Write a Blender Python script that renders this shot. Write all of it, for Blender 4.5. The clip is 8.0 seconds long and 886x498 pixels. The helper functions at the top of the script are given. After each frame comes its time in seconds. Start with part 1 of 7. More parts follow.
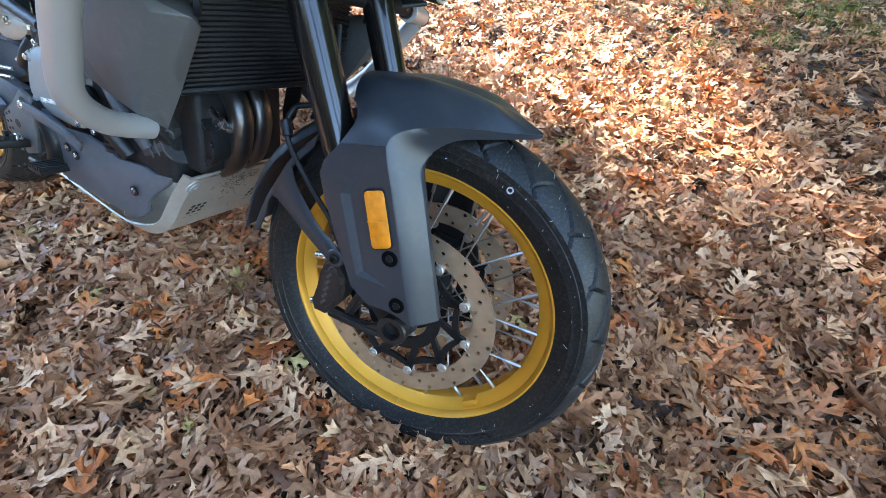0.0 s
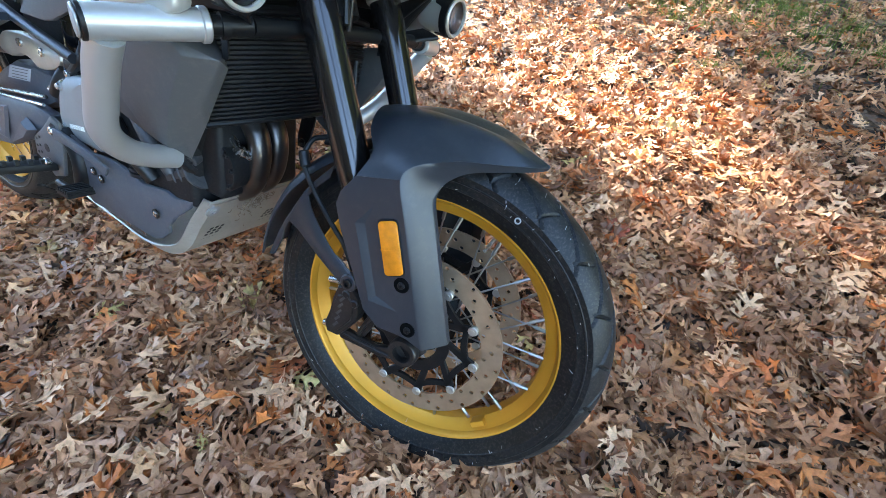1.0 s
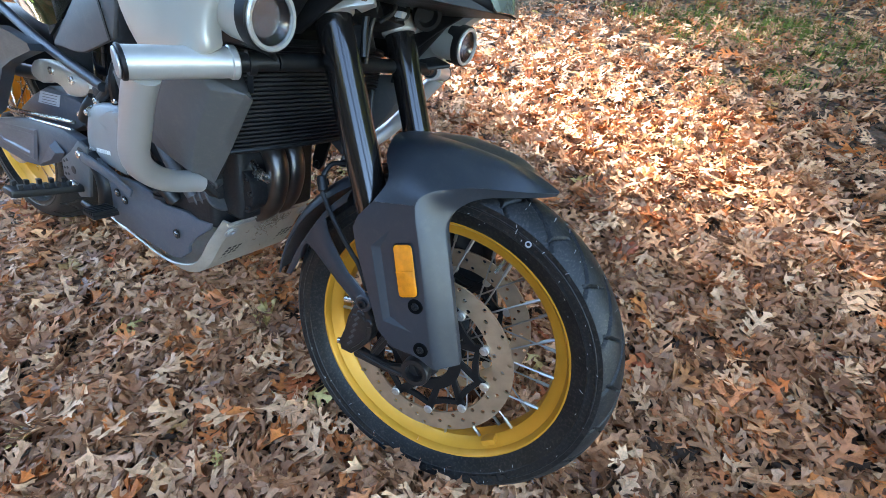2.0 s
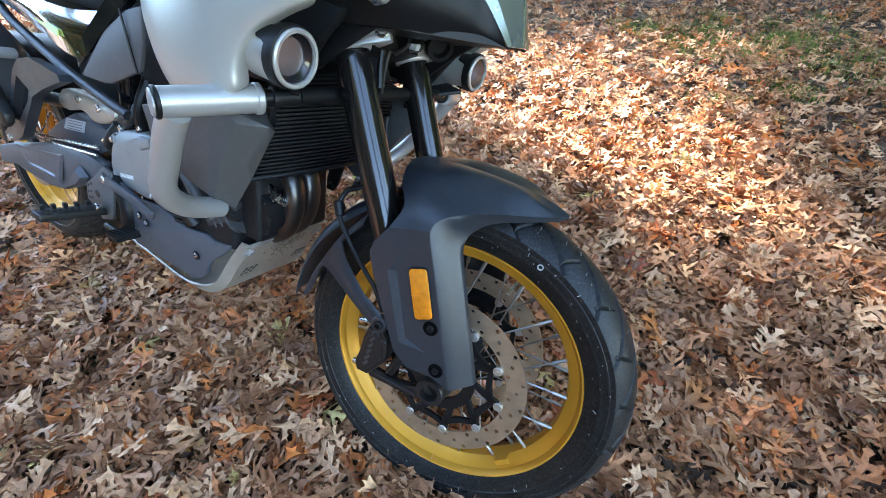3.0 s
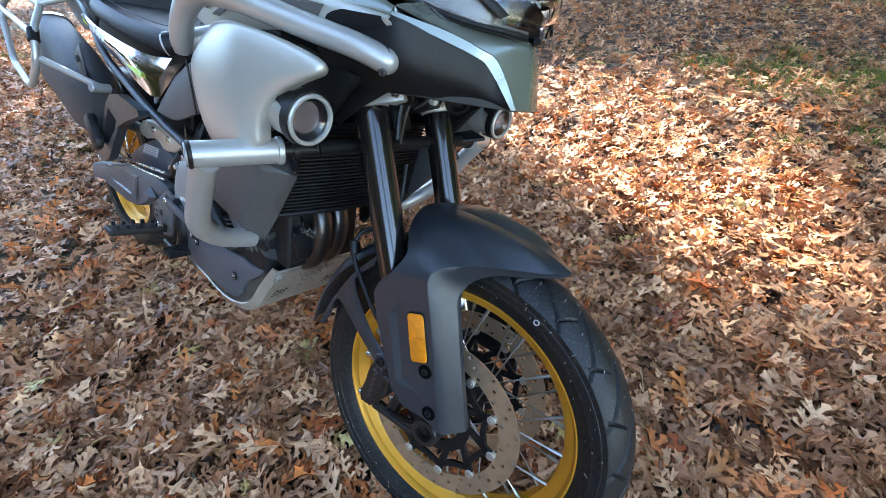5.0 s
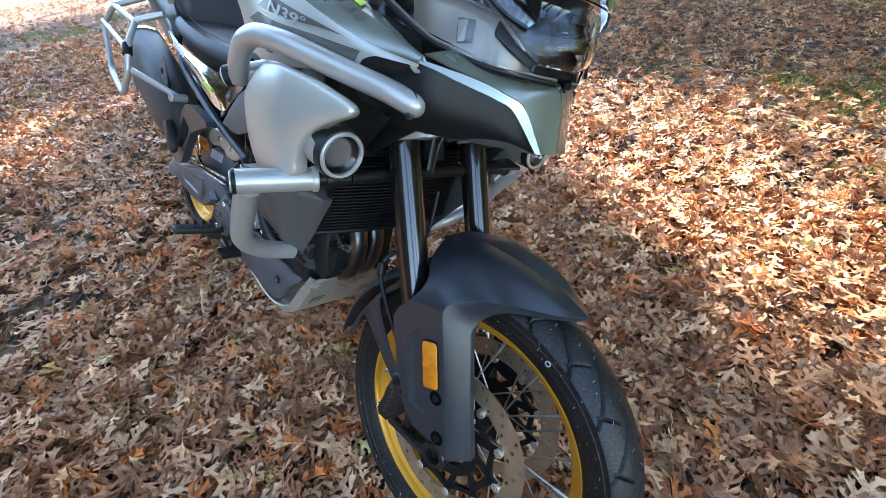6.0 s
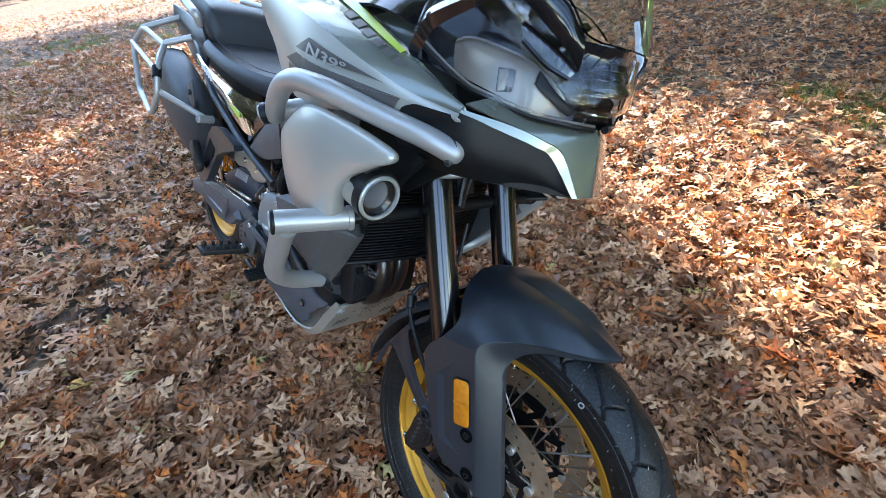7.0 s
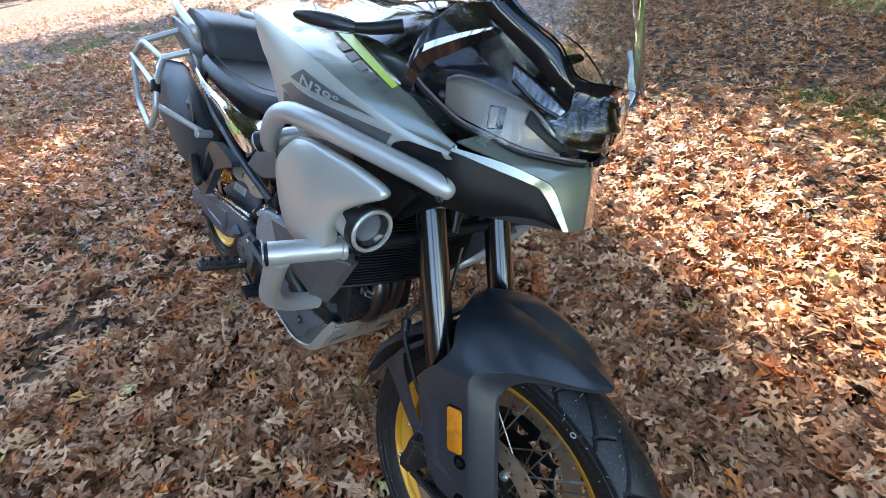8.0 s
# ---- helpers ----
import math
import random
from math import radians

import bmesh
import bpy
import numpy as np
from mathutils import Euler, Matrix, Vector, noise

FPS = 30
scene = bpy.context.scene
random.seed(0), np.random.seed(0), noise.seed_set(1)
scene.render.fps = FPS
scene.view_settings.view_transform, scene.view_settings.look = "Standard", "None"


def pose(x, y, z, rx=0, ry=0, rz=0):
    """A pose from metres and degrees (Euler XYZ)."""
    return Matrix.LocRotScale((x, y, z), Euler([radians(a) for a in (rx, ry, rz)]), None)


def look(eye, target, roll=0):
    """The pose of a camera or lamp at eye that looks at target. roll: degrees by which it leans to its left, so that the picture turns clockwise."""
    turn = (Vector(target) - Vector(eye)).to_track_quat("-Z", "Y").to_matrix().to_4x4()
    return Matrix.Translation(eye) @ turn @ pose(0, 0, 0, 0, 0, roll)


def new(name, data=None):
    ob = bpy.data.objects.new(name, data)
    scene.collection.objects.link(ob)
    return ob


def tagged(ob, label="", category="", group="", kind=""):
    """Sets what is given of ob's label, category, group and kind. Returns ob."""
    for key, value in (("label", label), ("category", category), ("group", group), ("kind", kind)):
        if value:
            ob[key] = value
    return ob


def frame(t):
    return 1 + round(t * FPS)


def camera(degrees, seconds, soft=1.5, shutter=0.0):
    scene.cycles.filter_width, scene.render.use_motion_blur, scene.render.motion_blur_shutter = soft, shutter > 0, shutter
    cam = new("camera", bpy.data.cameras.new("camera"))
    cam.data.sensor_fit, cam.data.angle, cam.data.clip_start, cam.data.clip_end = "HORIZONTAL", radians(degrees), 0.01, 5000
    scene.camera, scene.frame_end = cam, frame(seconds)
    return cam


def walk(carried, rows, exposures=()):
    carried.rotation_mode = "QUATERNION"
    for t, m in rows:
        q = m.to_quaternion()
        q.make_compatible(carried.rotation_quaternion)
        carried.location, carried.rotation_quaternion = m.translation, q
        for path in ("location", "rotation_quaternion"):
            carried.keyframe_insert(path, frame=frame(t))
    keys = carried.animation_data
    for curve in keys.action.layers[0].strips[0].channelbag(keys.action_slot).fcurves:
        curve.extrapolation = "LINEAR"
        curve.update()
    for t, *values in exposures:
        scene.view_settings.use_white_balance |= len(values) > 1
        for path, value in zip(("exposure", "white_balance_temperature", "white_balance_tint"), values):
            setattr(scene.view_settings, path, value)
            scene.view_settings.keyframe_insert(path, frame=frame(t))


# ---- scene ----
cam = camera(92.16, 8.0, 0.5)
ROWS = [
    (0.0, -0.0000, -0.0000, 0.9238, 43.33, -0.17, -0.00),
    (0.5, -0.0011, 0.0020, 0.9399, 43.95, -0.01, 0.40),
    (1.0, -0.0054, -0.0004, 0.9580, 44.92, 0.16, 0.91),
    (1.5, -0.0093, -0.0034, 0.9719, 45.82, 0.41, 1.38),
    (3.0, -0.0249, -0.0069, 1.0098, 48.24, 1.63, 2.09),
    (3.5, -0.0278, -0.0068, 1.0272, 49.01, 2.36, 1.83),
    (4.0, -0.0102, -0.0057, 1.0425, 49.80, 2.64, 2.17),
    (4.5, 0.0206, 0.0017, 1.0531, 50.53, 3.05, 4.94),
    (4.7, 0.0354, 0.0034, 1.0521, 50.99, 3.03, 6.95),
    (5.8, 0.1065, 0.0396, 1.0946, 51.87, 3.65, 17.81),
    (6.0, 0.1079, 0.0402, 1.1044, 51.98, 3.85, 18.58),
    (6.5, 0.0905, 0.0472, 1.1267, 52.28, 4.14, 19.73),
    (7.0, 0.0648, 0.0591, 1.1540, 52.55, 4.25, 19.90),
    (7.5, 0.0518, 0.0660, 1.1736, 52.57, 4.59, 19.91),
    (8.0, 0.0713, 0.0900, 1.1941, 52.45, 4.36, 20.08),
]
walk(cam, [(t, pose(*p)) for t, *p in ROWS], [(0.0, 3.62, 6500, 7), (3.7, 3.45, 6550, 8), (6.5, 3.19, 6750, 9), (8.0, 3.06, 6750, 9)])

# ---------------- world and sun ----------------
SUN_TO = Vector((-0.39, 0.92, 0.84)).normalized()
world = bpy.data.worlds.new("sky_world")
scene.world = world
world.use_nodes = True
wn = world.node_tree.nodes
sky = wn.new("ShaderNodeTexSky")
sky.sky_type = "NISHITA"
sky.sun_disc = False
sky.sun_elevation = math.asin(SUN_TO.z)
sky.sun_rotation = math.atan2(SUN_TO.x, SUN_TO.y)
sky.air_density, sky.dust_density, sky.ozone_density = 1.0, 0.15, 1.8
wn["Background"].inputs["Strength"].default_value = 0.15
world.node_tree.links.new(sky.outputs["Color"], wn["Background"].inputs["Color"])
sun = new("sun", bpy.data.lights.new("sun", "SUN"))
sun.data.energy, sun.data.angle, sun.data.color = 2.95, radians(0.5), (1.0, 0.95, 0.87)
sun.matrix_world = look(SUN_TO * 30, (0, 0, 0))


# ---------------- materials ----------------
def ramp(nt, stops, fac):
    n = nt.nodes.new("ShaderNodeValToRGB")
    e = n.color_ramp.elements
    while len(e) < len(stops):
        e.new(0.5)
    for el, (p, c) in zip(e, stops):
        el.position, el.color = p, (*c, 1)
    nt.links.new(fac, n.inputs["Fac"])
    return n.outputs["Color"]


def noise_tex(nt, scale, detail=4.0, rough=0.6, coord="Object"):
    tc = nt.nodes.new("ShaderNodeTexCoord")
    n = nt.nodes.new("ShaderNodeTexNoise")
    n.inputs["Scale"].default_value, n.inputs["Detail"].default_value = scale, detail
    n.inputs["Roughness"].default_value = rough
    nt.links.new(tc.outputs[coord], n.inputs["Vector"])
    return n.outputs["Fac"]


def mat(name, base, rough=0.5, metal=0.0, vary=0.12, scale=14.0, grain=400.0, bump=0.15, coat=0.0, dust=0.0, spec=0.5):
    """Surface with broad stains, fine grain relief and, where asked, a film of dust."""
    m = bpy.data.materials.new(name)
    m.use_nodes = True
    nt = m.node_tree
    b = nt.nodes["Principled BSDF"]
    lo = tuple(c * (1 - vary) for c in base)
    hi = tuple(min(1, c * (1 + vary)) for c in base)
    big = noise_tex(nt, scale)
    col = ramp(nt, [(0.3, lo), (0.7, hi)], big)
    if dust:
        spots = noise_tex(nt, scale * 9, 6, 0.75)
        fac = ramp(nt, [(0.5, (0, 0, 0)), (0.72, (dust, dust, dust))], spots)
        mix = nt.nodes.new("ShaderNodeMix")
        mix.data_type = "RGBA"
        mix.inputs["B"].default_value = (0.30, 0.25, 0.19, 1)
        nt.links.new(fac, mix.inputs["Factor"])
        nt.links.new(col, mix.inputs["A"])
        col = mix.outputs["Result"]
    nt.links.new(col, b.inputs["Base Color"])
    fine = noise_tex(nt, grain, 3)
    rr = nt.nodes.new("ShaderNodeMapRange")
    rr.inputs["To Min"].default_value, rr.inputs["To Max"].default_value = max(0.02, rough - 0.07), min(1, rough + 0.09)
    nt.links.new(noise_tex(nt, scale * 4, 5), rr.inputs["Value"])
    nt.links.new(rr.outputs["Result"], b.inputs["Roughness"])
    b.inputs["Metallic"].default_value = metal
    b.inputs["Coat Weight"].default_value = coat
    b.inputs["Specular IOR Level"].default_value = spec
    if bump:
        bp = nt.nodes.new("ShaderNodeBump")
        bp.inputs["Strength"].default_value, bp.inputs["Distance"].default_value = bump, 0.0008
        nt.links.new(fine, bp.inputs["Height"])
        nt.links.new(bp.outputs["Normal"], b.inputs["Normal"])
    return m


def glass(name, tint=(1, 1, 1), rough=0.0, ior=1.45):
    m = bpy.data.materials.new(name)
    m.use_nodes = True
    b = m.node_tree.nodes["Principled BSDF"]
    b.inputs["Base Color"].default_value = (*tint, 1)
    b.inputs["Transmission Weight"].default_value = 1.0
    b.inputs["Roughness"].default_value = rough
    b.inputs["IOR"].default_value = ior
    return m


M_COVER = mat("matte_grey_plastic", (0.023, 0.0265, 0.032), 0.32, 0, 0.06, 9, 900, 0.25, dust=0.04, spec=0.5)
M_BLACK = mat("black_plastic", (0.007, 0.007, 0.0075), 0.42, 0, 0.1, 12, 700, 0.25, dust=0.02, spec=0.25)
M_GLOSS = mat("gloss_black_plastic", (0.006, 0.006, 0.007), 0.05, 0, 0.1, 12, 60, 0.0)
M_SHROUD = mat("satin_grey_plastic", (0.085, 0.083, 0.082), 0.5, 0, 0.05, 8, 900, 0.2, dust=0.12)
M_SILVER = mat("silver_paint", (0.50, 0.485, 0.43), 0.32, 0.5, 0.03, 6, 1200, 0.05)
M_REFL = mat("lamp_reflector_grey", (0.15, 0.135, 0.12), 0.32, 0.4, 0.05, 10, 600, 0.0)
M_FAIR = mat("grey_green_paint", (0.23, 0.245, 0.205), 0.24, 0.6, 0.04, 6, 1200, 0.05, coat=0.9)
M_FAIRD = mat("dark_grey_decal", (0.105, 0.093, 0.085), 0.35, 0.2, 0.04, 6, 1200, 0.05, coat=0.2)
M_GUARD = mat("blue_grey_plastic", (0.07, 0.076, 0.088), 0.42, 0, 0.06, 9, 900, 0.25, dust=0.15)
M_STRIP = mat("ribbed_lamp_lens", (0.42, 0.47, 0.56), 0.16, 0.85, 0.15, 60, 260, 1.0)
M_BOWL = mat("dark_lamp_bowl", (0.34, 0.34, 0.36), 0.12, 0.9, 0.1, 40, 300, 0.3)
M_LIME = mat("lime_decal", (0.45, 0.58, 0.05), 0.35, 0.0, 0.04, 6, 900, 0.0, coat=0.2)
M_WHITE = mat("pale_decal", (0.7, 0.69, 0.66), 0.4, 0.0, 0.04, 6, 900, 0.0)
M_BAR = mat("silver_coated_tube", (0.44, 0.43, 0.41), 0.36, 0.5, 0.05, 10, 900, 0.1, dust=0.03)
M_SKID = mat("brushed_skid_aluminium", (0.50, 0.46, 0.39), 0.42, 0.6, 0.1, 14, 700, 0.25, dust=0.3)
M_CASE = mat("engine_cover_grey", (0.30, 0.295, 0.28), 0.5, 0.4, 0.08, 14, 700, 0.25, dust=0.12)
M_ENGINE = mat("engine_black", (0.010, 0.010, 0.011), 0.5, 0.0, 0.2, 18, 500, 0.4, dust=0.06, spec=0.25)
M_ENGGREY = mat("engine_grey_casting", (0.065, 0.065, 0.068), 0.5, 0.5, 0.15, 18, 500, 0.4, dust=0.15)
M_HEADER = mat("heat_darkened_steel", (0.13, 0.115, 0.105), 0.3, 0.9, 0.25, 12, 300, 0.1)
M_STEEL = mat("bright_steel", (0.72, 0.71, 0.69), 0.25, 1.0, 0.06, 30, 600, 0.05)
M_BOBBIN = mat("worn_zinc", (0.56, 0.52, 0.46), 0.42, 0.9, 0.1, 40, 500, 0.2)
M_SPOKE = mat("spoke_steel", (0.42, 0.41, 0.40), 0.36, 1.0, 0.06, 30, 600, 0.05)
M_CHROME = mat("chrome", (0.82, 0.83, 0.85), 0.06, 1.0, 0.02, 10, 100, 0.0)
M_DISC = mat("brake_disc_steel", (0.46, 0.345, 0.235), 0.42, 0.8, 0.12, 40, 500, 0.15)
M_CALIPER = mat("dark_anodised_caliper", (0.022, 0.019, 0.018), 0.36, 0.4, 0.1, 20, 600, 0.3, dust=0.06)
M_FORK = mat("dark_anodised_fork_tube", (0.075, 0.070, 0.068), 0.14, 0.9, 0.08, 5, 700, 0.03)
M_GOLD = mat("gold_anodised_rim", (0.66, 0.31, 0.026), 0.38, 0.35, 0.06, 12, 900, 0.12, dust=0.05)
M_RUBBER = mat("tyre_rubber", (0.0095, 0.0095, 0.0098), 0.40, 0, 0.3, 22, 260, 0.3, dust=0.16, spec=0.24)
# lighter bluish tread tone: dust, plus the sky's sheen put into the colour
M_TREAD = mat("dusty_sheen_tread_rubber", (0.0115, 0.012, 0.013), 0.45, 0, 0.3, 30, 260, 0.3, dust=0.2, spec=0.33)
# near-black, standing for the shade inside bolt recesses and the hollow axle
M_RECESS_SHADE = mat("recess_shade_black", (0.003, 0.003, 0.003), 0.9, 0, 0.1, 20, 300, 0.0, spec=0.05)
M_HOSE = mat("rubber_hose", (0.007, 0.007, 0.007), 0.45, 0, 0.1, 20, 300, 0.1)
M_SEAT = mat("black_seat_vinyl", (0.028, 0.029, 0.032), 0.5, 0, 0.08, 12, 600, 0.6)
M_AMBER = mat("amber_reflector", (0.72, 0.23, 0.008), 0.22, 0, 0.22, 45, 700, 0.9, coat=0.8)
M_LENS = glass("clear_lens", (1, 1, 1), 0.0, 1.25)
M_SMOKE = glass("smoked_lens", (0.30, 0.30, 0.31), 0.0)
M_SCREEN = glass("clear_windscreen", (0.93, 0.96, 0.95), 0.0, 1.42)
M_RADI = mat("radiator_black", (0.008, 0.008, 0.0085), 0.55, 0.0, 0.2, 20, 500, 0.2, spec=0.3)
M_LABEL = mat("paper_label", (0.42, 0.42, 0.42), 0.5, 0, 0.04, 40, 500, 0.0)
M_WOOD = mat("bark", (0.13, 0.105, 0.085), 0.9, 0, 0.35, 9, 60, 0.9)
M_ACORN = mat("acorn_shell", (0.34, 0.22, 0.12), 0.4, 0, 0.2, 60, 600, 0.1)
M_TWIG = mat("dry_twig", (0.24, 0.19, 0.14), 0.9, 0, 0.3, 30, 300, 0.6, spec=0.15)


def leaf_material(name, stops, translucent=0.3, rough=0.5, hue=(1, 1, 1)):
    m = bpy.data.materials.new(name)
    m.use_nodes = True
    nt = m.node_tree
    b = nt.nodes["Principled BSDF"]
    geo = nt.nodes.new("ShaderNodeNewGeometry")
    oi = nt.nodes.new("ShaderNodeObjectInfo")
    add = nt.nodes.new("ShaderNodeMath")
    add.operation = "ADD"
    fr = nt.nodes.new("ShaderNodeMath")
    fr.operation = "FRACT"
    nt.links.new(geo.outputs["Random Per Island"], add.inputs[0])
    nt.links.new(oi.outputs["Random"], add.inputs[1])
    nt.links.new(add.outputs[0], fr.inputs[0])
    col = ramp(nt, [(p, tuple(a * b for a, b in zip(c, hue))) for p, c in stops], fr.outputs[0])
    spot = noise_tex(nt, 70, 5, 0.7)
    dk = ramp(nt, [(0.34, (0.60, 0.55, 0.50)), (0.56, (1.10, 1.07, 1.02))], spot)
    mul = nt.nodes.new("ShaderNodeMix")
    mul.data_type, mul.blend_type = "RGBA", "MULTIPLY"
    mul.inputs["Factor"].default_value = 0.9
    nt.links.new(col, mul.inputs["A"])
    nt.links.new(dk, mul.inputs["B"])
    nt.links.new(mul.outputs["Result"], b.inputs["Base Color"])
    b.inputs["Roughness"].default_value = rough
    b.inputs["Specular IOR Level"].default_value = 0.32
    tr = nt.nodes.new("ShaderNodeBsdfTranslucent")
    nt.links.new(mul.outputs["Result"], tr.inputs["Color"])
    ms = nt.nodes.new("ShaderNodeMixShader")
    ms.inputs["Fac"].default_value = translucent
    nt.links.new(b.outputs["BSDF"], ms.inputs[1])
    nt.links.new(tr.outputs["BSDF"], ms.inputs[2])
    nt.links.new(ms.outputs["Shader"], nt.nodes["Material Output"].inputs["Surface"])
    bp = nt.nodes.new("ShaderNodeBump")
    bp.inputs["Strength"].default_value, bp.inputs["Distance"].default_value = 0.5, 0.002
    nt.links.new(noise_tex(nt, 160, 3), bp.inputs["Height"])
    nt.links.new(bp.outputs["Normal"], b.inputs["Normal"])
    return m


LEAF_STOPS = [(0.0, (0.11, 0.055, 0.030)), (0.10, (0.33, 0.195, 0.115)), (0.24, (0.60, 0.43, 0.285)), (0.36, (0.17, 0.090, 0.052)),
              (0.50, (0.40, 0.250, 0.155)), (0.62, (0.66, 0.50, 0.345)), (0.73, (0.24, 0.125, 0.070)), (0.83, (0.44, 0.27, 0.165)),
              (0.91, (0.44, 0.17, 0.060)), (0.965, (0.50, 0.22, 0.075)), (0.985, (0.29, 0.085, 0.045)), (0.996, (0.46, 0.44, 0.20))]
M_LEAF = leaf_material("fallen_oak_leaves", LEAF_STOPS, 0.06, 0.44, (1.31, 1.04, 0.84))
# dark browns that carry the shade of gaps between leaves
M_GAPLEAF = leaf_material("gap_shade_leaves", [(0, (0.045, 0.026, 0.017)), (0.35, (0.085, 0.050, 0.030)), (0.7, (0.055, 0.032, 0.020)), (1, (0.11, 0.062, 0.036))], 0.0, 0.6)
M_WOODS = leaf_material("far_woods_foliage", [(0, (0.025, 0.035, 0.010)), (0.5, (0.05, 0.06, 0.016)), (0.8, (0.11, 0.065, 0.02)), (1, (0.05, 0.04, 0.02))], 0.06, 0.8)
M_TREELEAF = leaf_material("tree_leaves", [(0, (0.10, 0.15, 0.02)), (0.5, (0.22, 0.27, 0.03)), (0.8, (0.36, 0.34, 0.05)), (1, (0.30, 0.15, 0.04))], 0.4, 0.5)
M_YELLOW = leaf_material("yellow_tree_leaves", [(0, (0.30, 0.36, 0.03)), (0.5, (0.48, 0.50, 0.04)), (1, (0.60, 0.52, 0.06))], 0.5, 0.5)
M_GRASS = leaf_material("grass_blades", [(0, (0.09, 0.16, 0.02)), (0.6, (0.19, 0.27, 0.03)), (1, (0.25, 0.24, 0.10))], 0.3, 0.5)


def ground_material():
    m = bpy.data.materials.new("leaf_strewn_soil")
    m.use_nodes = True
    nt = m.node_tree
    b = nt.nodes["Principled BSDF"]
    tc = nt.nodes.new("ShaderNodeTexCoord")
    vo = nt.nodes.new("ShaderNodeTexVoronoi")
    vo.inputs["Scale"].default_value = 22.0
    vo.inputs["Randomness"].default_value = 1.0
    nt.links.new(tc.outputs["Object"], vo.inputs["Vector"])
    sep = nt.nodes.new("ShaderNodeSeparateColor")
    nt.links.new(vo.outputs["Color"], sep.inputs["Color"])
    leaf = ramp(nt, [(0.0, (0.05, 0.027, 0.017)), (0.3, (0.17, 0.095, 0.055)), (0.55, (0.27, 0.17, 0.105)), (0.8, (0.13, 0.062, 0.036)), (0.95, (0.27, 0.095, 0.03))], sep.outputs["Red"])
    soil = ramp(nt, [(0.3, (0.012, 0.008, 0.006)), (0.7, (0.034, 0.022, 0.015))], noise_tex(nt, 30, 6))
    grass = ramp(nt, [(0.3, (0.05, 0.085, 0.02)), (0.7, (0.14, 0.17, 0.05))], noise_tex(nt, 45, 6))
    m1 = nt.nodes.new("ShaderNodeMix")
    m1.data_type = "RGBA"
    nt.links.new(ramp(nt, [(0.42, (0, 0, 0)), (0.5, (1, 1, 1))], noise_tex(nt, 18, 4)), m1.inputs["Factor"])
    nt.links.new(soil, m1.inputs["A"])
    nt.links.new(leaf, m1.inputs["B"])
    m2 = nt.nodes.new("ShaderNodeMix")
    m2.data_type = "RGBA"
    nt.links.new(ramp(nt, [(0.53, (0, 0, 0)), (0.62, (0.30, 0.30, 0.30))], noise_tex(nt, 0.33, 5, 0.65)), m2.inputs["Factor"])
    nt.links.new(m1.outputs["Result"], m2.inputs["A"])
    nt.links.new(grass, m2.inputs["B"])
    # unseen open lawn beyond the clearing, added for the beak's yellow-green reflection
    way = nt.nodes.new("ShaderNodeVectorMath")
    way.operation = "DOT_PRODUCT"
    way.inputs[1].default_value = (0.76, 0.64, 0.0)
    nt.links.new(tc.outputs["Object"], way.inputs[0])
    far = nt.nodes.new("ShaderNodeMapRange")
    far.inputs["From Min"].default_value, far.inputs["From Max"].default_value = 6.3, 7.6
    nt.links.new(way.outputs["Value"], far.inputs["Value"])
    m3 = nt.nodes.new("ShaderNodeMix")
    m3.data_type = "RGBA"
    nt.links.new(far.outputs["Result"], m3.inputs["Factor"])
    nt.links.new(m2.outputs["Result"], m3.inputs["A"])
    nt.links.new(ramp(nt, [(0.3, (0.17, 0.23, 0.035)), (0.7, (0.30, 0.33, 0.06))], noise_tex(nt, 9, 6)), m3.inputs["B"])
    nt.links.new(m3.outputs["Result"], b.inputs["Base Color"])
    b.inputs["Roughness"].default_value = 0.9
    bp = nt.nodes.new("ShaderNodeBump")
    bp.inputs["Strength"].default_value, bp.inputs["Distance"].default_value = 0.9, 0.02
    nt.links.new(vo.outputs["Distance"], bp.inputs["Height"])
    nt.links.new(bp.outputs["Normal"], b.inputs["Normal"])
    return m


M_GROUND = ground_material()


# ---------------- mesh helpers ----------------
def mesh_of(name, bm, material, smooth=35.0):
    bmesh.ops.recalc_face_normals(bm, faces=bm.faces)
    me = bpy.data.meshes.new(name)
    bm.to_mesh(me)
    bm.free()
    me.materials.append(material)
    if smooth:
        me.polygons.foreach_set("use_smooth", [True] * len(me.polygons))
        me.set_sharp_from_angle(angle=radians(smooth))
    return me


def part(name, bm, material, parent, label="", smooth=35.0):
    ob = new(name, mesh_of(name, bm, material, smooth))
    ob.parent = parent
    if label:
        ob["label"] = label
    return ob


def thing(name, m, label, category, group="", kind=""):
    ob = new(name)
    ob.matrix_world = m
    ob.empty_display_size = 0.1
    return tagged(ob, label, category, group, kind)


def curve(pts, k=6, closed=False):
    """A smooth run through the given points (Catmull-Rom), k steps between two of them."""
    p = np.array(pts, float)
    n = len(p)
    out = []
    for i in range(n if closed else n - 1):
        a, b = p[i], p[(i + 1) % n]
        z = p[i - 1] if (i or closed) else 2 * a - b
        c = p[(i + 2) % n] if (i + 2 < n or closed) else 2 * b - a
        for j in range(k):
            t = j / k
            out.append(0.5 * (2 * a + (b - z) * t + (2 * z - 5 * a + 4 * b - c) * t * t + (3 * a - z - 3 * b + c) * t ** 3))
    if not closed:
        out.append(p[-1])
    return np.array(out)


def grid(bm, rows, wrap=False):
    vs = [[bm.verts.new(tuple(p)) for p in r] for r in rows]
    m = len(vs[0])
    for a, b in zip(vs[:-1], vs[1:]):
        for j in range(m if wrap else m - 1):
            k = (j + 1) % m
            bm.faces.new((a[j], a[k], b[k], b[j]))
    return vs


